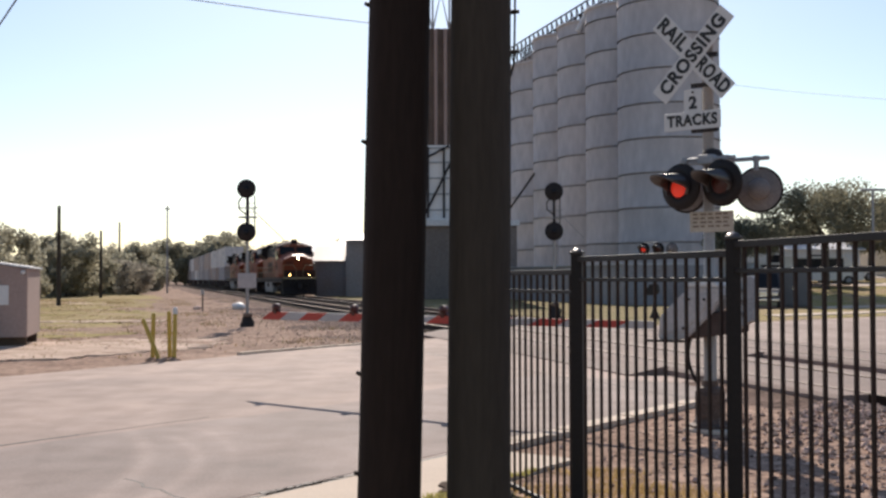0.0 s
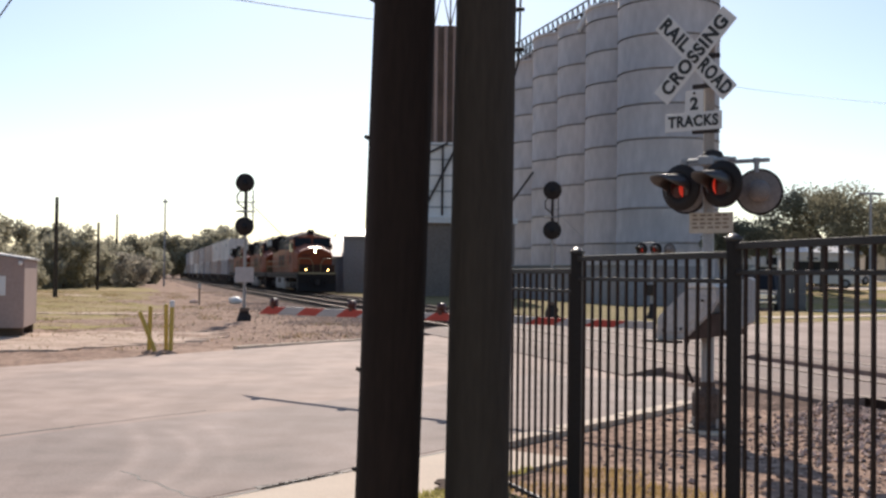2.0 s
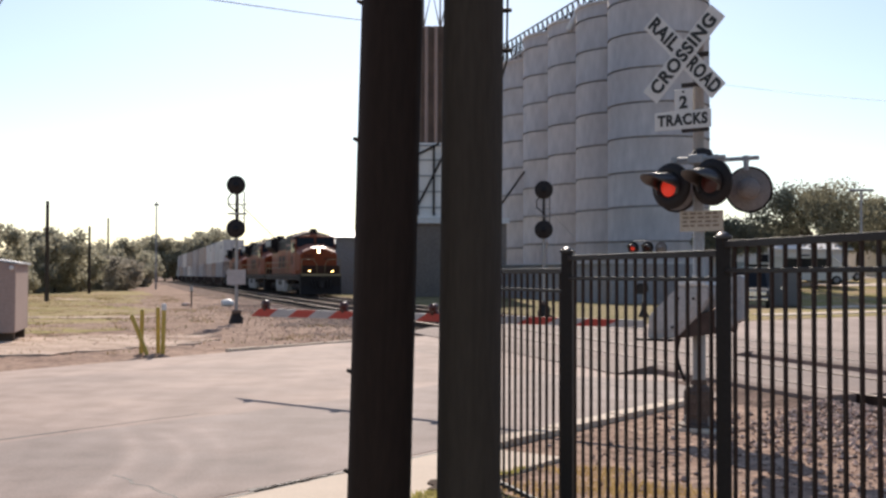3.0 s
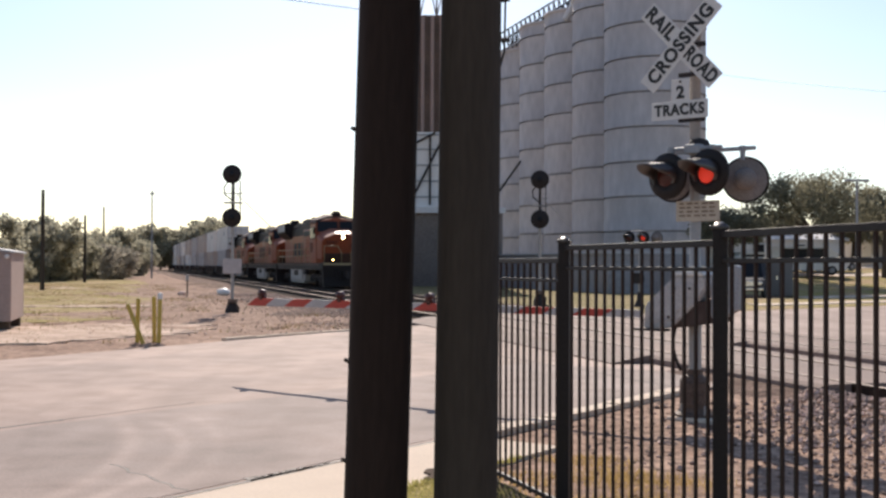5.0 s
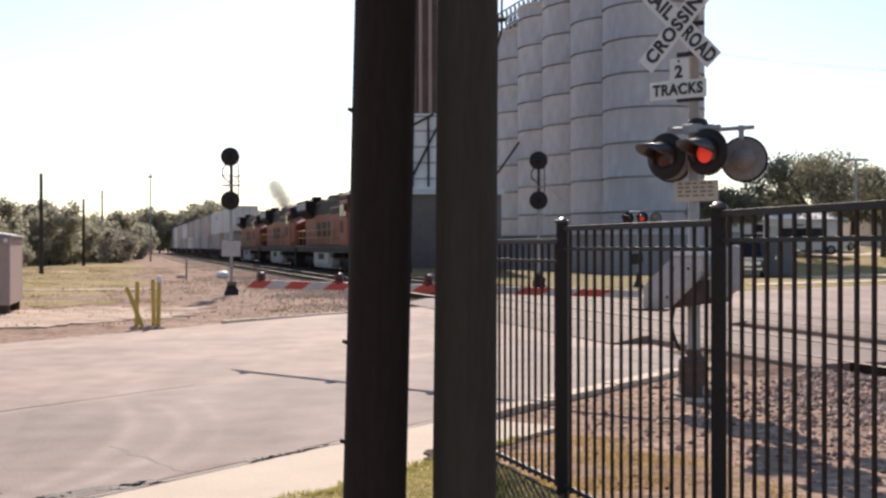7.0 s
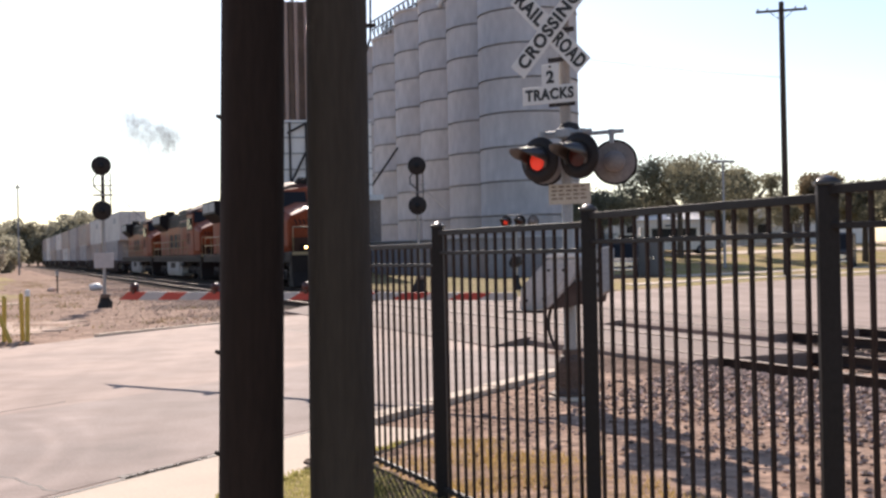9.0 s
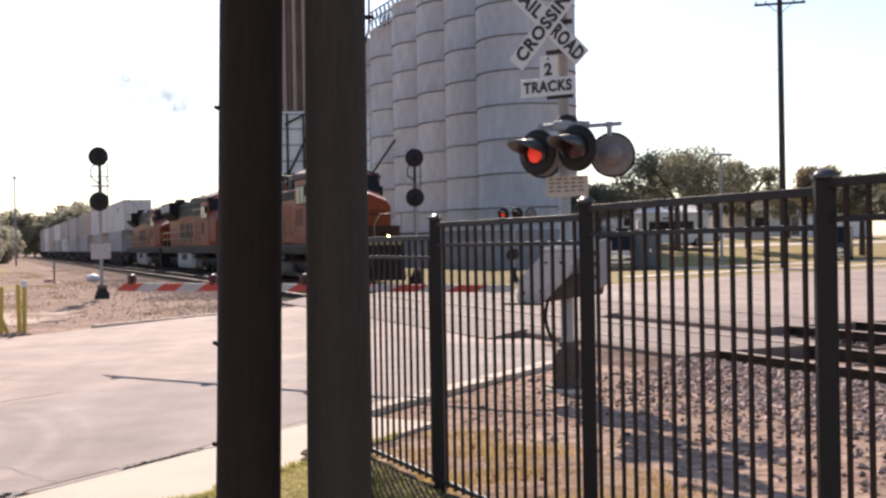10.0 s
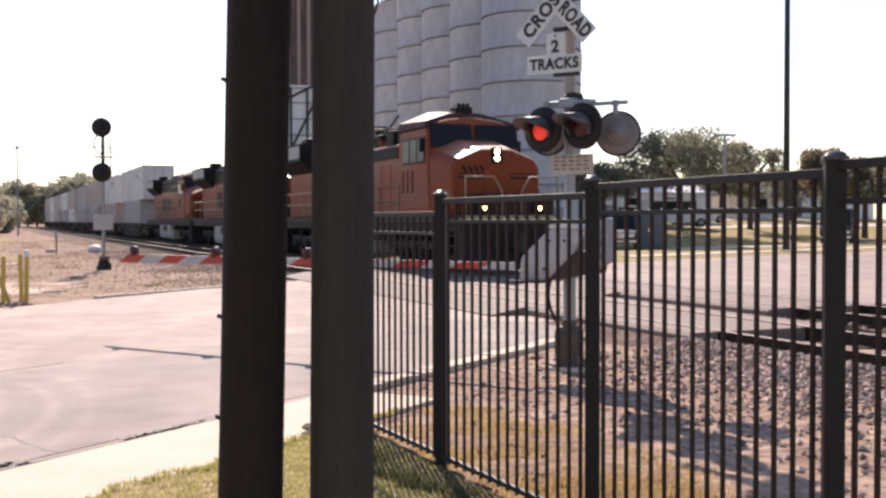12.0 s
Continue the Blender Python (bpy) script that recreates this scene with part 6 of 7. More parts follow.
    bm = bmesh.new()
    sec2 = [(-1.57, 4.32), (-1.50, 4.58), (-0.55, 4.98), (-0.14, 5.02), (0, 4.95), (0.14, 5.02), (0.55, 4.98), (1.50, 4.58), (1.57, 4.32), (1.50, 4.27), (1.02, 4.60), (0, 4.64), (-1.02, 4.60), (-1.50, 4.27)]
    vs = [[bm.verts.new((x - (0.0 if x < -2 else 0.35 * (z - 3.6) + 0.6 * max(0.0, z - 4.4)), y, z - (0.20 if x > -2 and z > 4.7 else 0.10 if x > -2 and z > 4.57 else 0.02))) for y, z in sec2] for x in (-1.42, -4.1)]
    n = len(sec2)
    for i in range(n):
        bm.faces.new([vs[0][i], vs[0][(i + 1) % n], vs[1][(i + 1) % n], vs[1][i]])
    bm.faces.new(vs[0]), bm.faces.new(list(reversed(vs[1])))
    part("cab_roof", bm, M_CABTOP, cab, "dark dusty rounded cab roof")
    for y0, y1 in ((-1.45, -0.09), (0.09, 1.45)):
        bm = bmesh.new()
        c = [(-1.475, y0, 3.70), (-1.475, y1, 3.70), (-1.70, y1 * 0.96, 4.40), (-1.70, y0 * 0.96, 4.40)]
        fv = [bm.verts.new(p) for p in c]
        bv = [bm.verts.new((p[0] - 0.05, p[1], p[2])) for p in c]
        bm.faces.new(fv), bm.faces.new(list(reversed(bv)))
        for i in range(4):
            bm.faces.new([fv[i], bv[i], bv[(i + 1) % 4], fv[(i + 1) % 4]])
        w = part("windshield", bm, M_GLASS, cab, "dark windshield pane")
    for sgn in (-1, 1):
        for x0, x1 in ((-2.35, -1.85), (-3.0, -2.45), (-3.65, -3.1)):
            bm = bmesh.new()
            box(bm, x0 - 0.05, sgn * 1.535 - 0.012, 3.23, x1 + 0.05, sgn * 1.535 + 0.012, 4.02, 0.008)
            w = part("side_window", bm, M_LOCOBLACK, cab, "black framed side window")
            bm = bmesh.new()
            box(bm, x0, sgn * 1.55 - 0.005, 3.28, x1, sgn * 1.55 + 0.005, 3.97)
            part("pane", bm, M_GLASS, w)
        bm = bmesh.new()
        box(bm, -1.9, sgn * 1.62 - 0.06, 3.55, -1.84, sgn * 1.62 + 0.06, 3.95, 0.01)
        part("mirror", bm, M_LOCOBLACK, cab)
        # tall louvre slots behind the cab windows
        for k in range(3):
            bm = bmesh.new()
            box(bm, -3.75 + 0.42 * k, sgn * 1.53 - 0.008, 2.35, -3.68 + 0.42 * k, sgn * 1.53 + 0.008, 3.05)
            part("slot", bm, M_LOCOBLACK, cab, "dark upright slot")
    bm = bmesh.new()
    box(bm, -2.9, -0.28, 4.80, -2.35, 0.28, 5.02, 0.04)
    for k in (-0.15, 0.0, 0.15):
        tube(bm, (-2.95, k, 5.05), (-2.45, k, 5.07), 0.04, 0.06, seg=10)
    part("air_horn", bm, M_LOCOBLACK, cab)
    # equipment behind the cab and long hood
    bm = bmesh.new()
    box(bm, -7.6, -1.42, 1.64, -4.02, 1.42, 3.95, 0.06)
    eq = part("equipment_cabinet", bm, M_ORANGE, t, "orange equipment cabinet")
    for sgn in (-1, 1):
        for k in range(3):
            bm = bmesh.new()
            x = -4.55 - 0.95 * k
            box(bm, x - 0.38, sgn * 1.425 - 0.012, 1.95, x + 0.38, sgn * 1.425 + 0.012, 3.35, 0.01)
            for q in range(5):
                box(bm, x - 0.28, sgn * 1.437 - 0.008, 2.9 + 0.07 * q, x + 0.28, sgn * 1.437 + 0.008, 2.93 + 0.07 * q)
            part("louvred_door", bm, M_ORANGE, eq)
        bm = bmesh.new()
        box(bm, -7.3, sgn * 1.43 - 0.012, 3.50, -4.4, sgn * 1.43 + 0.012, 3.88, 0.01)
        part("intake_grille", bm, M_LOCOBLACK, eq, "black intake grille")
    bm = bmesh.new()
    box(bm, -16.2, -0.98, 1.64, -7.58, 0.98, 4.28, 0.05)
    hood = part("long_hood", bm, M_ORANGE, t, "orange engine hood")
    for sgn in (-1, 1):
        for k in range(9):
            bm = bmesh.new()
            x = -8.1 - 0.92 * k
            box(bm, x - 0.40, sgn * 0.985 - 0.014, 1.9, x + 0.40, sgn * 0.985 + 0.014, 3.55, 0.012)
            box(bm, x + 0.3, sgn * 1.0 - 0.012, 2.6, x + 0.36, sgn * 1.0 + 0.012, 2.75)
            part("hood_door", bm, M_ORANGE, hood)
        bm = bmesh.new()
        for k in range(3):
            box(bm, -14.8 + 2.0 * k, sgn * 1.0 - 0.006, 2.2, -14.8 + 2.0 * k + 1.4, sgn * 1.0 + 0.006, 3.15)
        part("lettering_bar", bm, M_LOCOBLACK, hood, "black bars of lettering")
        bm = bmesh.new()
        box(bm, -16.1, sgn * 0.99 - 0.012, 3.66, -7.65, sgn * 0.99 + 0.012, 4.26, 0.01)
        part("upper_grille", bm, M_LOCOBLACK, hood, "black band of engine grilles")
    bm = bmesh.new()
    box(bm, -16.2, -0.94, 4.27, -7.6, 0.94, 4.50, 0.05)
    box(bm, -12.6, -0.7, 4.48, -9.2, 0.7, 4.86, 0.08)
    box(bm, -8.9, -0.55, 4.48, -8.0, 0.55, 4.78, 0.05)
    tube(bm, (-10.4, 0, 4.8), (-10.4, 0, 5.0), 0.35, seg=16)
    for k in range(4):
        box(bm, -15.8 + 0.75 * k, -0.8, 4.48, -15.3 + 0.75 * k, 0.8, 4.62, 0.03)
    part("roof_gear", bm, M_LOCOBLACK, t, "black exhaust and roof gear")
    for x, y, w, h in ((-4.75, -0.95, 0.42, 0.58), (-5.75, -0.95, 0.75, 0.55), (-4.75, 0.95, 0.42, 0.58), (-5.75, 0.95, 0.75, 0.55), (-7.0, 0.0, 1.0, 0.52), (-13.3, 0.55, 0.5, 0.34), (-14.4, -0.5, 0.7, 0.26), (-17.0, 0.6, 0.9, 0.45), (-18.6, -0.4, 1.0, 0.38)):
        bm = bmesh.new()
        z = 4.70 if x < -16.3 else 4.47 if x < -7.6 else 3.93
        box(bm, x - w / 2, y - 0.3, z, x + w / 2, y + 0.3, z + h, 0.05)
        part("roof_box", bm, M_LOCOBLACK, t)
    for sgn in (-1, 1):
        rail_run(t, [(-7.8, sgn * 0.7, 4.5), (-7.8, sgn * 0.7, 4.72), (-8.9, sgn * 0.7, 4.72), (-8.9, sgn * 0.7, 4.5)], "thin roof grab rail")
    bm = bmesh.new()
    box(bm, -19.9, -0.98, 1.64, -16.15, 0.98, 3.75, 0.04)
    part("radiator_base", bm, M_ORANGE, t)
    bm = bmesh.new()
    pts = [(-0.98, 3.5), (-1.56, 4.0), (-1.56, 4.72), (1.56, 4.72), (1.56, 4.0), (0.98, 3.5)]
    a = [bm.verts.new((-20.1, y, z)) for y, z in pts]
    b = [bm.verts.new((-16.1, y, z)) for y, z in pts]
    bm.faces.new(a), bm.faces.new(list(reversed(b)))
    for i in range(6):
        bm.faces.new([a[i], a[(i + 1) % 6], b[(i + 1) % 6], b[i]])
    rad = part("radiator_wing", bm, M_LOCOBLACK, t, "black overhanging radiator")
    for sgn in (-1, 1):
        for k in range(2):
            bm = bmesh.new()
            box(bm, -19.9 + 1.95 * k, sgn * 1.57 - 0.012, 4.1, -18.15 + 1.95 * k, sgn * 1.57 + 0.012, 4.62, 0.01)
            part("radiator_screen", bm, M_GREY, rad, "grey radiator screen")
    # walkway handrails
    for sgn in (-1, 1):
        y = sgn * 1.46
        rail_run(t, [(-4.3, y, 2.62), (-20.0, y, 2.62)])
        rail_run(t, [(-4.3, y, 2.15), (-20.0, y, 2.15)])
        for k in range(9):
            x = -4.3 - 1.96 * k
            bm = bmesh.new()
            tube(bm, (x, y, 1.62), (x, y, 2.64), 0.022, seg=6)
            part("stanchion", bm, M_CREAM, t)
    # tank and air gear
    bm = bmesh.new()
    side_prism(bm, [(-13.6, 0.22), (-7.4, 0.22), (-7.1, 0.45), (-7.1, 1.18), (-13.9, 1.18), (-13.9, 0.45)], -1.38, 1.38)
    bmesh.ops.bevel(bm, geom=bm.edges[:], offset=0.06, segments=2, affect="EDGES")
    part("fuel_tank", bm, M_TANK, t, "pale dusty fuel tank")
    for sgn in (-1, 1):
        bm = bmesh.new()
        box(bm, -13.2, sgn * 1.42 - 0.06, 0.45, -7.8, sgn * 1.42 + 0.06, 1.40, 0.03)
        p = part("tank_panel", bm, M_TANK, t, "pale dusty side panel")
        bm = bmesh.new()
        box(bm, -11.4, sgn * 1.485 - 0.02, 0.75, -9.4, sgn * 1.485 + 0.02, 1.12, 0.02)
        part("filler_panel", bm, M_LOCOBLACK, p, "dark filler recess")
        bm = bmesh.new()
        tube(bm, (-7.0, sgn * 1.36, 1.0), (-6.0, sgn * 1.36, 1.0), 0.15, seg=14)
        part("air_tank", bm, M_DARKGREY, t)
    truck(t, -3.7, (-1.85, 0.0, 1.85), 0.53, LOCO_WHEEL)
    truck(t, -16.7, (-1.85, 0.0, 1.85), 0.53, LOCO_WHEEL)
    return t


def container(length, high, material, label):
    t = thing("shipping_container", label, "container", None, "containers on the train")
    w = 1.26
    bm = bmesh.new()
    box(bm, -length / 2, -w, 0, length / 2, w, high)
    n = int(length / 0.45)
    for i in range(n):
        x = -length / 2 + length * (i + 0.2) / n
        for sgn in (-1, 1):
            box(bm, x, sgn * w - 0.02, 0.15, x + 0.25, sgn * w + 0.02, high - 0.12)
    part("shell", bm, material, t)
    for sx in (-1, 1):
        for sy in (-1, 1):
            bm = bmesh.new()
            box(bm, sx * length / 2 - 0.09, sy * w - 0.09, 0, sx * length / 2 + 0.09, sy * w + 0.05, high + 0.02)
            part("corner_post", bm, material, t)
    for sx in (-1, 1):
        for sy in (-1, 1):
            bm = bmesh.new()
            box(bm, sx * length / 2 - 0.03, sy * 0.6 - 0.52, 0.15, sx * length / 2 + 0.05, sy * 0.6 + 0.52, high - 0.15, 0.01)
            d = part("door" if sx > 0 else "end_panel", bm, material, t)
            if sx > 0:
                bm = bmesh.new()
                tube(bm, (length / 2 + 0.08, sy * 0.35, 0.2), (length / 2 + 0.08, sy * 0.35, high - 0.2), 0.025, seg=6)
                part("lock_rod", bm, M_GREY, d)
    for sy in (-1, 1):
        for k in range(2):
            bm = bmesh.new()
            box(bm, length * 0.2 - 1.2 * k, sy * 1.285 - 0.004, high * 0.62, length * 0.2 - 1.2 * k + 0.8, sy * 1.285 + 0.004, high * 0.8)
            part("marking_bar", bm, M_GREY, t)
    return t


def well_car():
    t = thing("well_car", "low dark double-stack well car", "rail car", None, "well cars of the train")
    L = 19.6
    for sgn in (-1, 1):
        bm = bmesh.new()
        side_prism(bm, [(-L / 2 + 1.2, 1.15), (-6.6, 0.95), (-6.2, 0.38), (6.2, 0.38), (6.6, 0.95), (L / 2 - 1.2, 1.15), (L / 2 - 1.2, 1.3), (-L / 2 + 1.2, 1.3)], sgn * 1.38 - 0.06, sgn * 1.38 + 0.06)
        for k in range(12):
            x = -6.0 + 1.05 * k
            box(bm, x - 0.05, sgn * 1.46 - 0.04, 0.40, x + 0.05, sgn * 1.46 + 0.04, 1.28)
        part("side_sill", bm, M_WELL, t)
    bm = bmesh.new()
    box(bm, -6.5, -1.35, 0.18, 6.5, 1.35, 0.42)
    part("well_floor", bm, M_WELL, t)
    for sgn in (-1, 1):
        bm = bmesh.new()
        box(bm, sgn * 8.0 - 1.55, -1.3, 1.0, sgn * 8.0 + 1.55, 1.3, 1.25, 0.03)
        tube(bm, (sgn * 9.4, 0, 0.95), (sgn * 10.0, 0, 0.95), 0.13, seg=10)
        part("end_platform", bm, M_WELL, t)
        tr = new("truck")
        tr.parent = t
        tr.matrix_basis = pose(sgn * 8.1, 0, 0)
        for sy in (-1, 1):
            bm = bmesh.new()
            side_prism(bm, [(-1.2, 0.42), (-0.6, 0.34), (0.6, 0.34), (1.2, 0.42), (1.1, 0.62), (0.5, 0.85), (-0.5, 0.85), (-1.1, 0.62)], sy * 1.0 - 0.07, sy * 1.0 + 0.07)
            part("side_frame", bm, M_DARKGREY, tr)
        bm = bmesh.new()
        box(bm, -1.2, -0.55, 0.16, 1.2, 0.55, 0.95, 0.04)
        part("brake_gear", bm, M_LOCOBLACK, tr)
        for a in (-0.9, 0.9):
            part("wheelset", CAR_WHEEL, None, tr, at=pose(a, 0, 0.42))
    return t


def build_train():
    l = locomotive("orange and black diesel locomotive leading with lit headlights", True)
    TRAIN.append((l, 0.0, 0.0))
    for k in (1, 2):
        l = locomotive("orange and black diesel locomotive coupled behind the leader", False)
        TRAIN.append((l, -22.3 * k, 0.0))
    car = well_car()
    rnd = random.Random(5)
    mats = [(M_BOXWHITE, M_BOXGREY), (M_BOXWHITE, M_BOXTAN), (M_BOXTAN, M_BOXGREY), (M_BOXGREY, M_BOXGREY), (M_BOXTAN, M_BOXWHITE), (M_BOXWHITE, M_BOXGREY), (M_BOXGREY, M_BOXTAN), (M_BOXWHITE, M_BOXWHITE), (M_BOXTAN, M_BOXGREY)]
    words = {M_BOXWHITE.name: "white", M_BOXGREY.name: "grey", M_BOXTAN.name: "faded tan"}
    made = {}
    for k, (top, low) in enumerate(mats):
        x = -77.0 - 20.0 * k
        c = car if k == 0 else copy_thing(car, Matrix())
        TRAIN.append((c, x, 0.0))
        for name, m, z, hgt, ln in (("low", low, 0.45, 2.9, 12.2), ("top", top, 3.37, 2.9, 16.15 if k % 2 == 0 else 13.7)):
            key = (m.name, ln)
            if key not in made:
                made[key] = container(ln, hgt, m, words[m.name] + (" corrugated container low in a well car" if name == "low" else " corrugated container stacked on another"))
                o = made[key]
            else:
                o = copy_thing(made[key], Matrix())
            TRAIN.append((o, x, z))


build_train()

# where the leading headlight is along the track, in metres
RUN = [(0.0, -70.1), (1.0, -64.4), (2.0, -58.7), (3.0, -53.1), (4.0, -47.5), (5.0, -41.9), (6.0, -36.4), (7.5, -27.9), (9.0, -18.9), (10.5, -9.5), (12.0, 0.0)]
FLASH = [0.42, 1.10, 2.0, 2.65, 3.4, 4.1, 4.86, 5.52, 6.40, 7.05, 7.75, 8.45, 9.15, 9.80, 10.62, 11.40]


def run_at(t):
    for (t0, s0), (t1, s1) in zip(RUN, RUN[1:]):
        if t <= t1:
            return s0 + (s1 - s0) * (t - t0) / (t1 - t0)
    return RUN[-1][1]


# ---- trees ----
def crown_mesh(name, high, wide, clumps, leaves, size, material, seed, base=0.28):
    rnd = random.Random(seed)
    centres = []
    for _ in range(clumps):
        a, u = rnd.uniform(0, 6.283), rnd.random() ** 0.5
        z = rnd.uniform(base, 0.93)
        lim = wide * (1 - abs((z - 0.58) / 0.5) ** 2.2 * 0.75)
        centres.append((lim * u * math.cos(a), lim * u * math.sin(a), z * high, rnd.uniform(0.12, 0.24) * wide + 0.25))
    verts, faces = [], []
    for cx, cy, cz, cr in centres:
        for _ in range(leaves):
            d = Vector((rnd.gauss(0, 1), rnd.gauss(0, 1), rnd.gauss(0, 0.8)))
            d = d.normalized() * cr * rnd.uniform(0.45, 1.08)
            q = Vector((rnd.gauss(0, 1), rnd.gauss(0, 1), rnd.gauss(0, 1))).normalized()
            e = q.orthogonal().normalized()
            f = q.cross(e)
            s = size * rnd.uniform(0.6, 1.3)
            c = Vector((cx, cy, cz)) + d
            k = len(verts)
            verts += [c - e * s * 0.5, c + f * s * 0.32, c + e * s * 0.5, c - f * s * 0.32]
            faces.append((k, k + 1, k + 2, k + 3))
    me = raw(name, verts, faces, material)
    return me, centres


def tree(label, high, wide, clumps, leaves, size, material, seed, at, name="tree", base=0.28, trunk=0.2):
    t = thing(name, label, name, at)
    me, centres = crown_mesh("crown", high, wide, clumps, leaves, size, material, seed, base)
    bm = bmesh.new()
    fork = high * base * 0.9
    tube(bm, (0, 0, -0.2), (0.05, 0.03, fork), trunk, trunk * 0.7, 10)
    rnd = random.Random(seed + 1)
    for cx, cy, cz, cr in rnd.sample(centres, min(9, len(centres))):
        mid = Vector((cx * 0.45, cy * 0.45, fork + (cz - fork) * 0.55))
        tube(bm, (0.05, 0.03, fork - 0.1), mid, trunk * 0.5, trunk * 0.28, 7)
        tube(bm, mid, (cx, cy, cz), trunk * 0.28, trunk * 0.08, 6)
    part("trunk", bm, M_BARK, t)
    part("crown", me, None, t)
    return t


def bearing(deg, dist):
    return dist * math.sin(radians(deg)), dist * math.cos(radians(deg))


def build_trees():
    rnd = random.Random(77)
    kinds = [tree("leafy green tree in a far tree line", 7.2, 3.6, 60, 90, 0.45, M_LEAF2, 1, pose(-300, 300, 0), base=0.12),
             tree("dense dusty green tree, paled as by haze, in a far tree line", 6.2, 3.4, 55, 90, 0.45, M_LEAF2, 2, pose(-310, 300, 0), base=0.08),
             tree("round-topped tree in a far tree line", 8.2, 4.2, 70, 90, 0.5, M_LEAF2, 3, pose(-320, 300, 0), base=0.15)]
    rows = [(-26, 88, 1.0, 0), (-23.6, 90, 1.05, 2), (-21.6, 98, 0.95, 0), (-20.0, 112, 0.95, 1), (-18.6, 116, 0.9, 2), (-17.4, 124, 0.85, 0), (-16.4, 135, 0.9, 1), (-15.6, 148, 0.9, 2),
            (-14.8, 170, 0.85, 0), (-14.3, 205, 1.0, 1), (-13.8, 300, 1.7, 2), (-13.0, 310, 1.6, 0), (-12.2, 300, 1.6, 2), (-11.2, 300, 2.0, 2), (-10.2, 310, 2.0, 1), (-9.4, 300, 1.6, 0), (-8.0, 290, 1.6, 2), (-6.3, 290, 1.6, 1), (-4.8, 290, 1.7, 2),
            (-24.8, 96, 0.9, 1), (-22.5, 105, 0.9, 1), (-19.3, 125, 0.9, 0), (-17.9, 140, 0.95, 1), (-14.5, 240, 1.1, 0), (-16.0, 160, 0.8, 1), (-13.4, 320, 1.6, 2), (-15.1, 190, 0.8, 0), (-27.5, 95, 1.1, 2), (-6.0, 205, 1.5, 1)]
    used = set()
    for b, d, k, i in rows:
        k *= 0.84
        x, y = bearing(b, d)
        m = pose(x, y, 0, 0, 0, rnd.uniform(0, 360))
        if i not in used:
            used.add(i)
            o = kinds[i]
            o.matrix_basis = m
            o.scale = (k, k, k)
        else:
            o = copy_thing(kinds[i], m)
            o.scale = (k, k, k)
    # low bushes that close the foot of the tree line
    first = None
    for j in range(20):
        b = -27 + j * 0.66
        d = 92 + max(0, (b + 22)) * 9 + rnd.uniform(-6, 6)
        x, y = bearing(b, d)
        m = pose(x, y, 0, 0, 0, rnd.uniform(0, 360))
        k = rnd.uniform(0.7, 1.1)
        if first is None:
            first = tree("low scrubby bush at the foot of the trees", 3.6, 2.8, 40, 90, 0.36, M_LEAF2, 9, m, "bush", 0.02, 0.08)
            o = first
        else:
            o = copy_thing(first, m)
        o.scale = (k, k, k)
    tree("pale dusty grey-leaved bush beside the railway", 3.6, 2.4, 46, 90, 0.30, M_LEAF4, 51, pose(-34.6, 124.0, -0.1), "bush", 0.03, 0.08)
    # right-hand trees beyond the road
    right = [(15.0, 86, 5.0, 2.7, 50, M_LEAF, 31), (18.9, 84, 8.0, 4.3, 64, M_LEAF, 32), (22.3, 92, 7.6, 2.5, 34, M_LEAF, 33), (25.7, 92, 7.3, 2.0, 36, M_LEAF3, 34), (27.6, 90, 6.6, 3.4, 60, M_LEAF, 35), (30.2, 88, 6.8, 4.0, 62, M_LEAF, 36),
             (24.2, 112, 5.0, 3.6, 56, M_LEAF, 37), (20.9, 114, 5.2, 3.4, 56, M_LEAF, 38), (16.9, 112, 5.2, 3.2, 56, M_LEAF, 39), (32.5, 90, 7.0, 4.2, 62, M_LEAF, 40), (13.6, 104, 4.6, 3.0, 50, M_LEAF, 41)]
    for b, d, hgt, w, clumps, m, seed in right:
        hgt *= 0.92
        x, y = bearing(b, d)
        tree({M_LEAF.name: "dark green leafy street tree", M_LEAF2.name: "dusty green leafy street tree", M_LEAF3.name: "autumn-tinged leafy street tree"}[m.name], hgt, w, clumps, 210, 0.23, m, seed, pose(x, y, bank_z(x, y)), base=0.54, trunk=0.26)


build_trees()


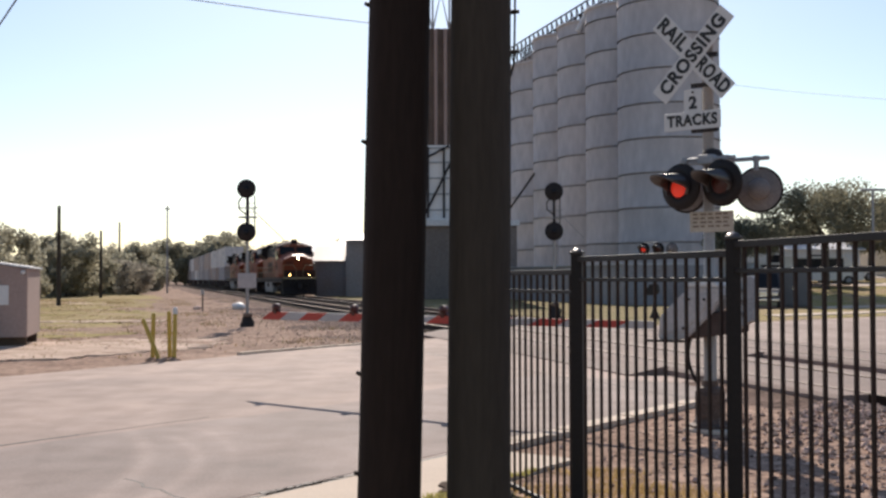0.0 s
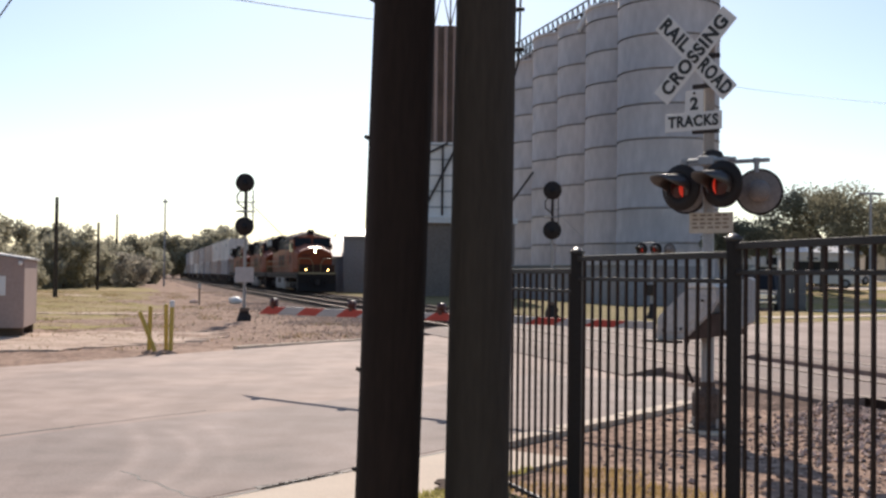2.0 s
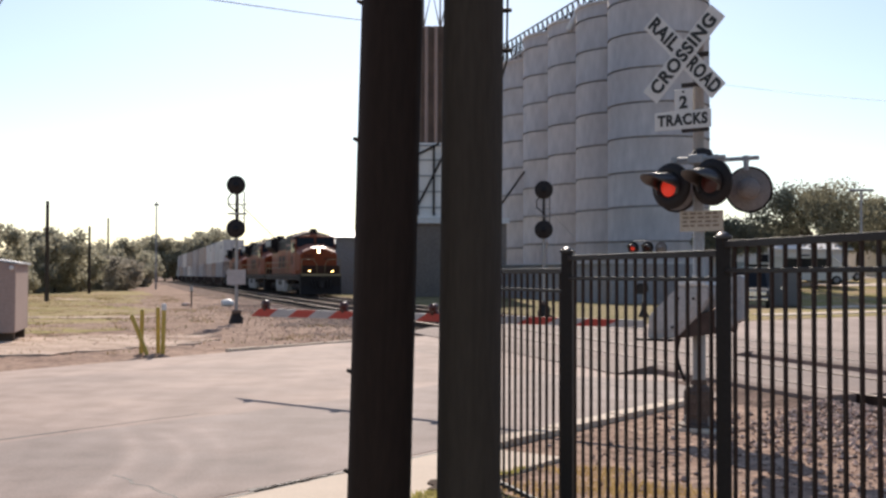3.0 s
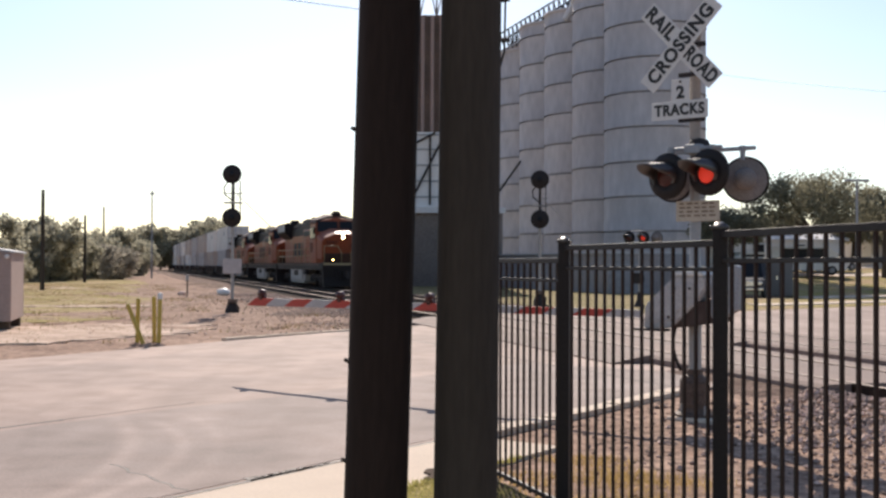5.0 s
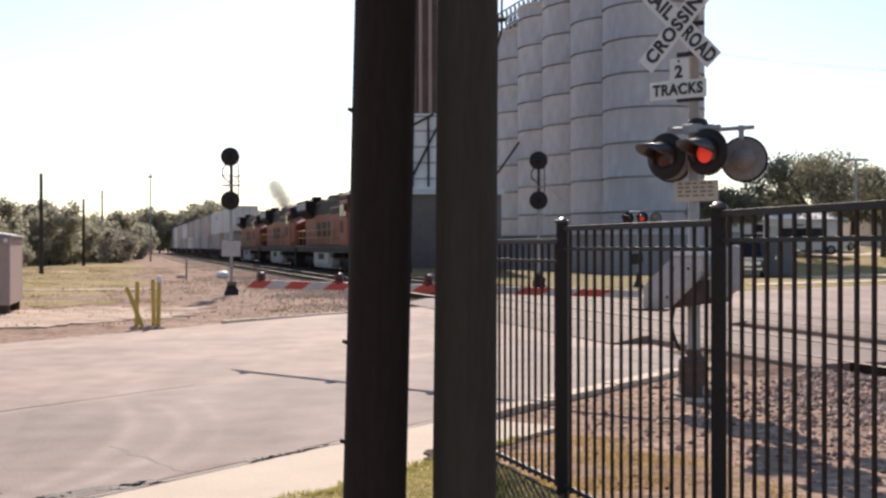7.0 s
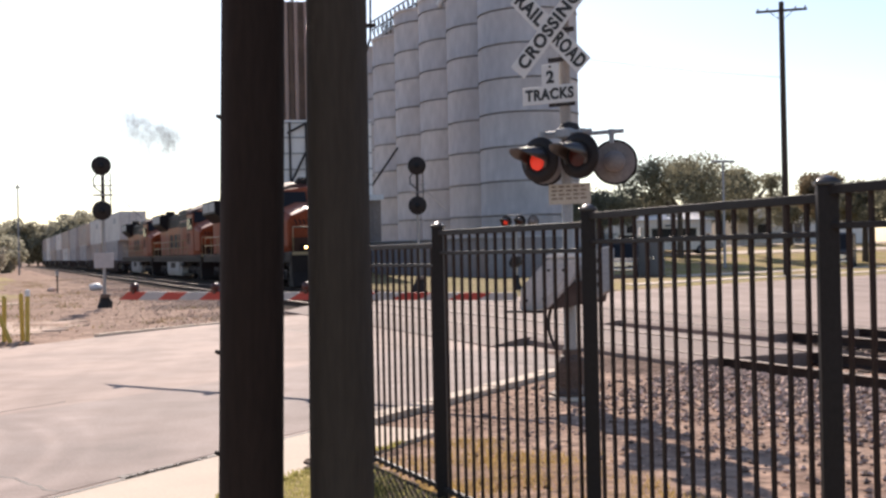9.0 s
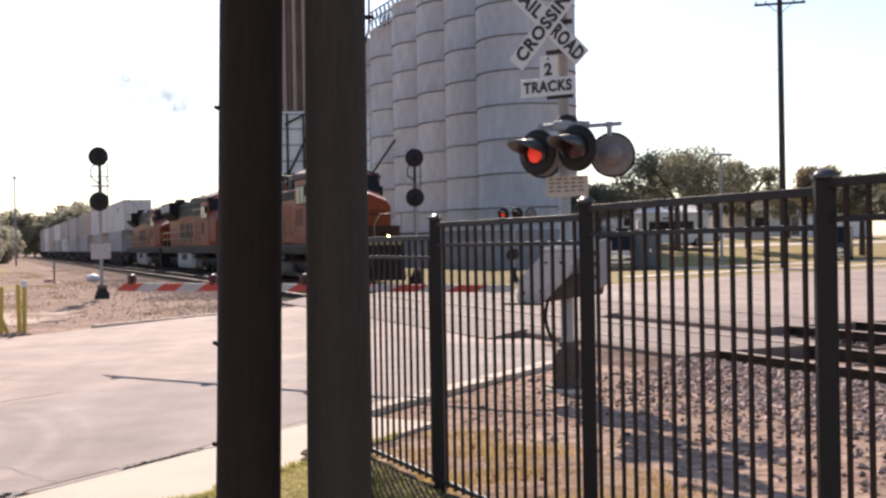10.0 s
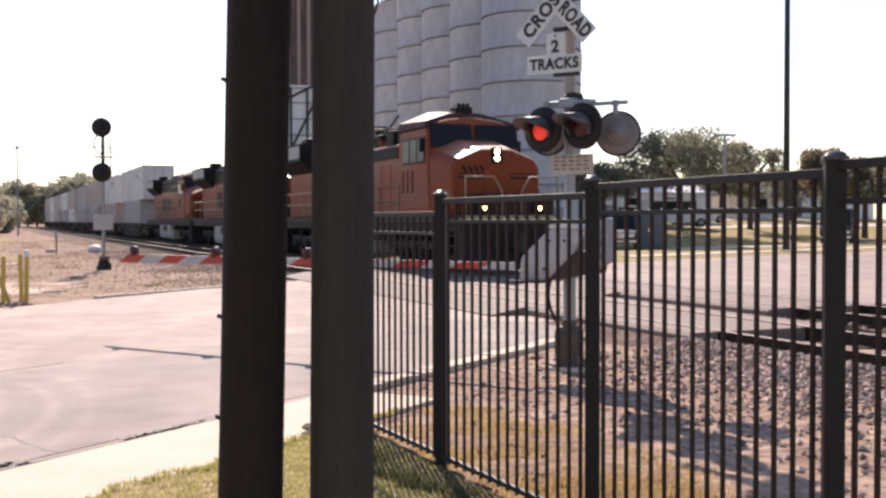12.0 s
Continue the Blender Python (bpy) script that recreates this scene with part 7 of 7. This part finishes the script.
# ---- exhaust smoke: puffs of loose specks that drift apart ----
def build_smoke():
    m = random_mat("thin_grey_smoke", (0.40, 0.38, 0.37), 1.0, 0.2)
    m.node_tree.nodes["Principled BSDF"].inputs["Alpha"].default_value = 0.85
    t = thing("exhaust_smoke", "thin grey exhaust smoke rising over the locomotives", "smoke", kind="stuff")
    rnd, out = random.Random(4), []
    for k in range(88):
        verts, faces = [], []
        for _ in range(400):
            c = Vector([max(-0.9, min(0.9, rnd.gauss(0, 0.33))) for _ in range(3)])
            i = len(verts)
            verts += [c + Vector((rnd.uniform(-0.033, 0.033), rnd.uniform(-0.033, 0.033), rnd.uniform(-0.033, 0.033))) for _ in range(3)]
            faces.append((i, i + 1, i + 2))
        o = part("puff", raw("puff", verts, faces, m), None, t)
        out.append((o, k, Vector((rnd.gauss(0, 0.55), rnd.gauss(0, 0.5), rnd.gauss(0, 0.42)))))
    return out


SMOKE = build_smoke()


def motions():
    turn = pose(0, 0, 0, 0, 0, TRACK_TURN)
    for ob, off, z in TRAIN:
        walk(ob, [(t, Matrix.Translation(track(s + off, 0, RAIL_Z + z)) @ turn) for t, s in RUN])
    for ob, at, r in WHEELS:
        walk(ob, [(k / 10, pose(*at, 0, math.degrees((run_at(k / 10) + 70.1) / r), 0)) for k in range(121)])
    # each puff waits in the second locomotive's stack, then rises and drifts
    for ob, k, stray in SMOKE:
        born, rows = 6.35 + 0.011 * k, []
        for q in range(31):
            t = 6.0 + q * 0.2 if q else 0.0
            p = track(run_at(min(t, born)) - 32.2, 0, RAIL_Z + 3.4)
            if t > born:
                a = t - born
                p = p + Vector((-1.8 * min(a, 1.0) + 0.40 * a + (k - 44) * 0.010 * a, 0.4 * a, 3.3 * min(a, 1.0) + 2.25 * a)) + stray * (min(a, 0.8 + 0.7 * a) + 3.5 * max(0.0, a - 3.0) ** 2)
            rows.append((t, Matrix.Translation(p)))
        walk(ob, rows)
    for ob, phase in SHUTTERS:
        on = phase == "left"
        rows = [(0.0, 0 if on else 180)]
        for t in FLASH:
            a, b = (0, 180) if on else (180, 360)
            rows += [(t - 0.06, a), (t - 0.02, a + 60), (t + 0.02, a + 120), (t + 0.06, a + 180)]
            on = not on
        rows.append((12.0, rows[-1][1]))
        walk(ob, [(t, pose(0, 0, 0, 0, 0, a)) for t, a in rows])


motions()
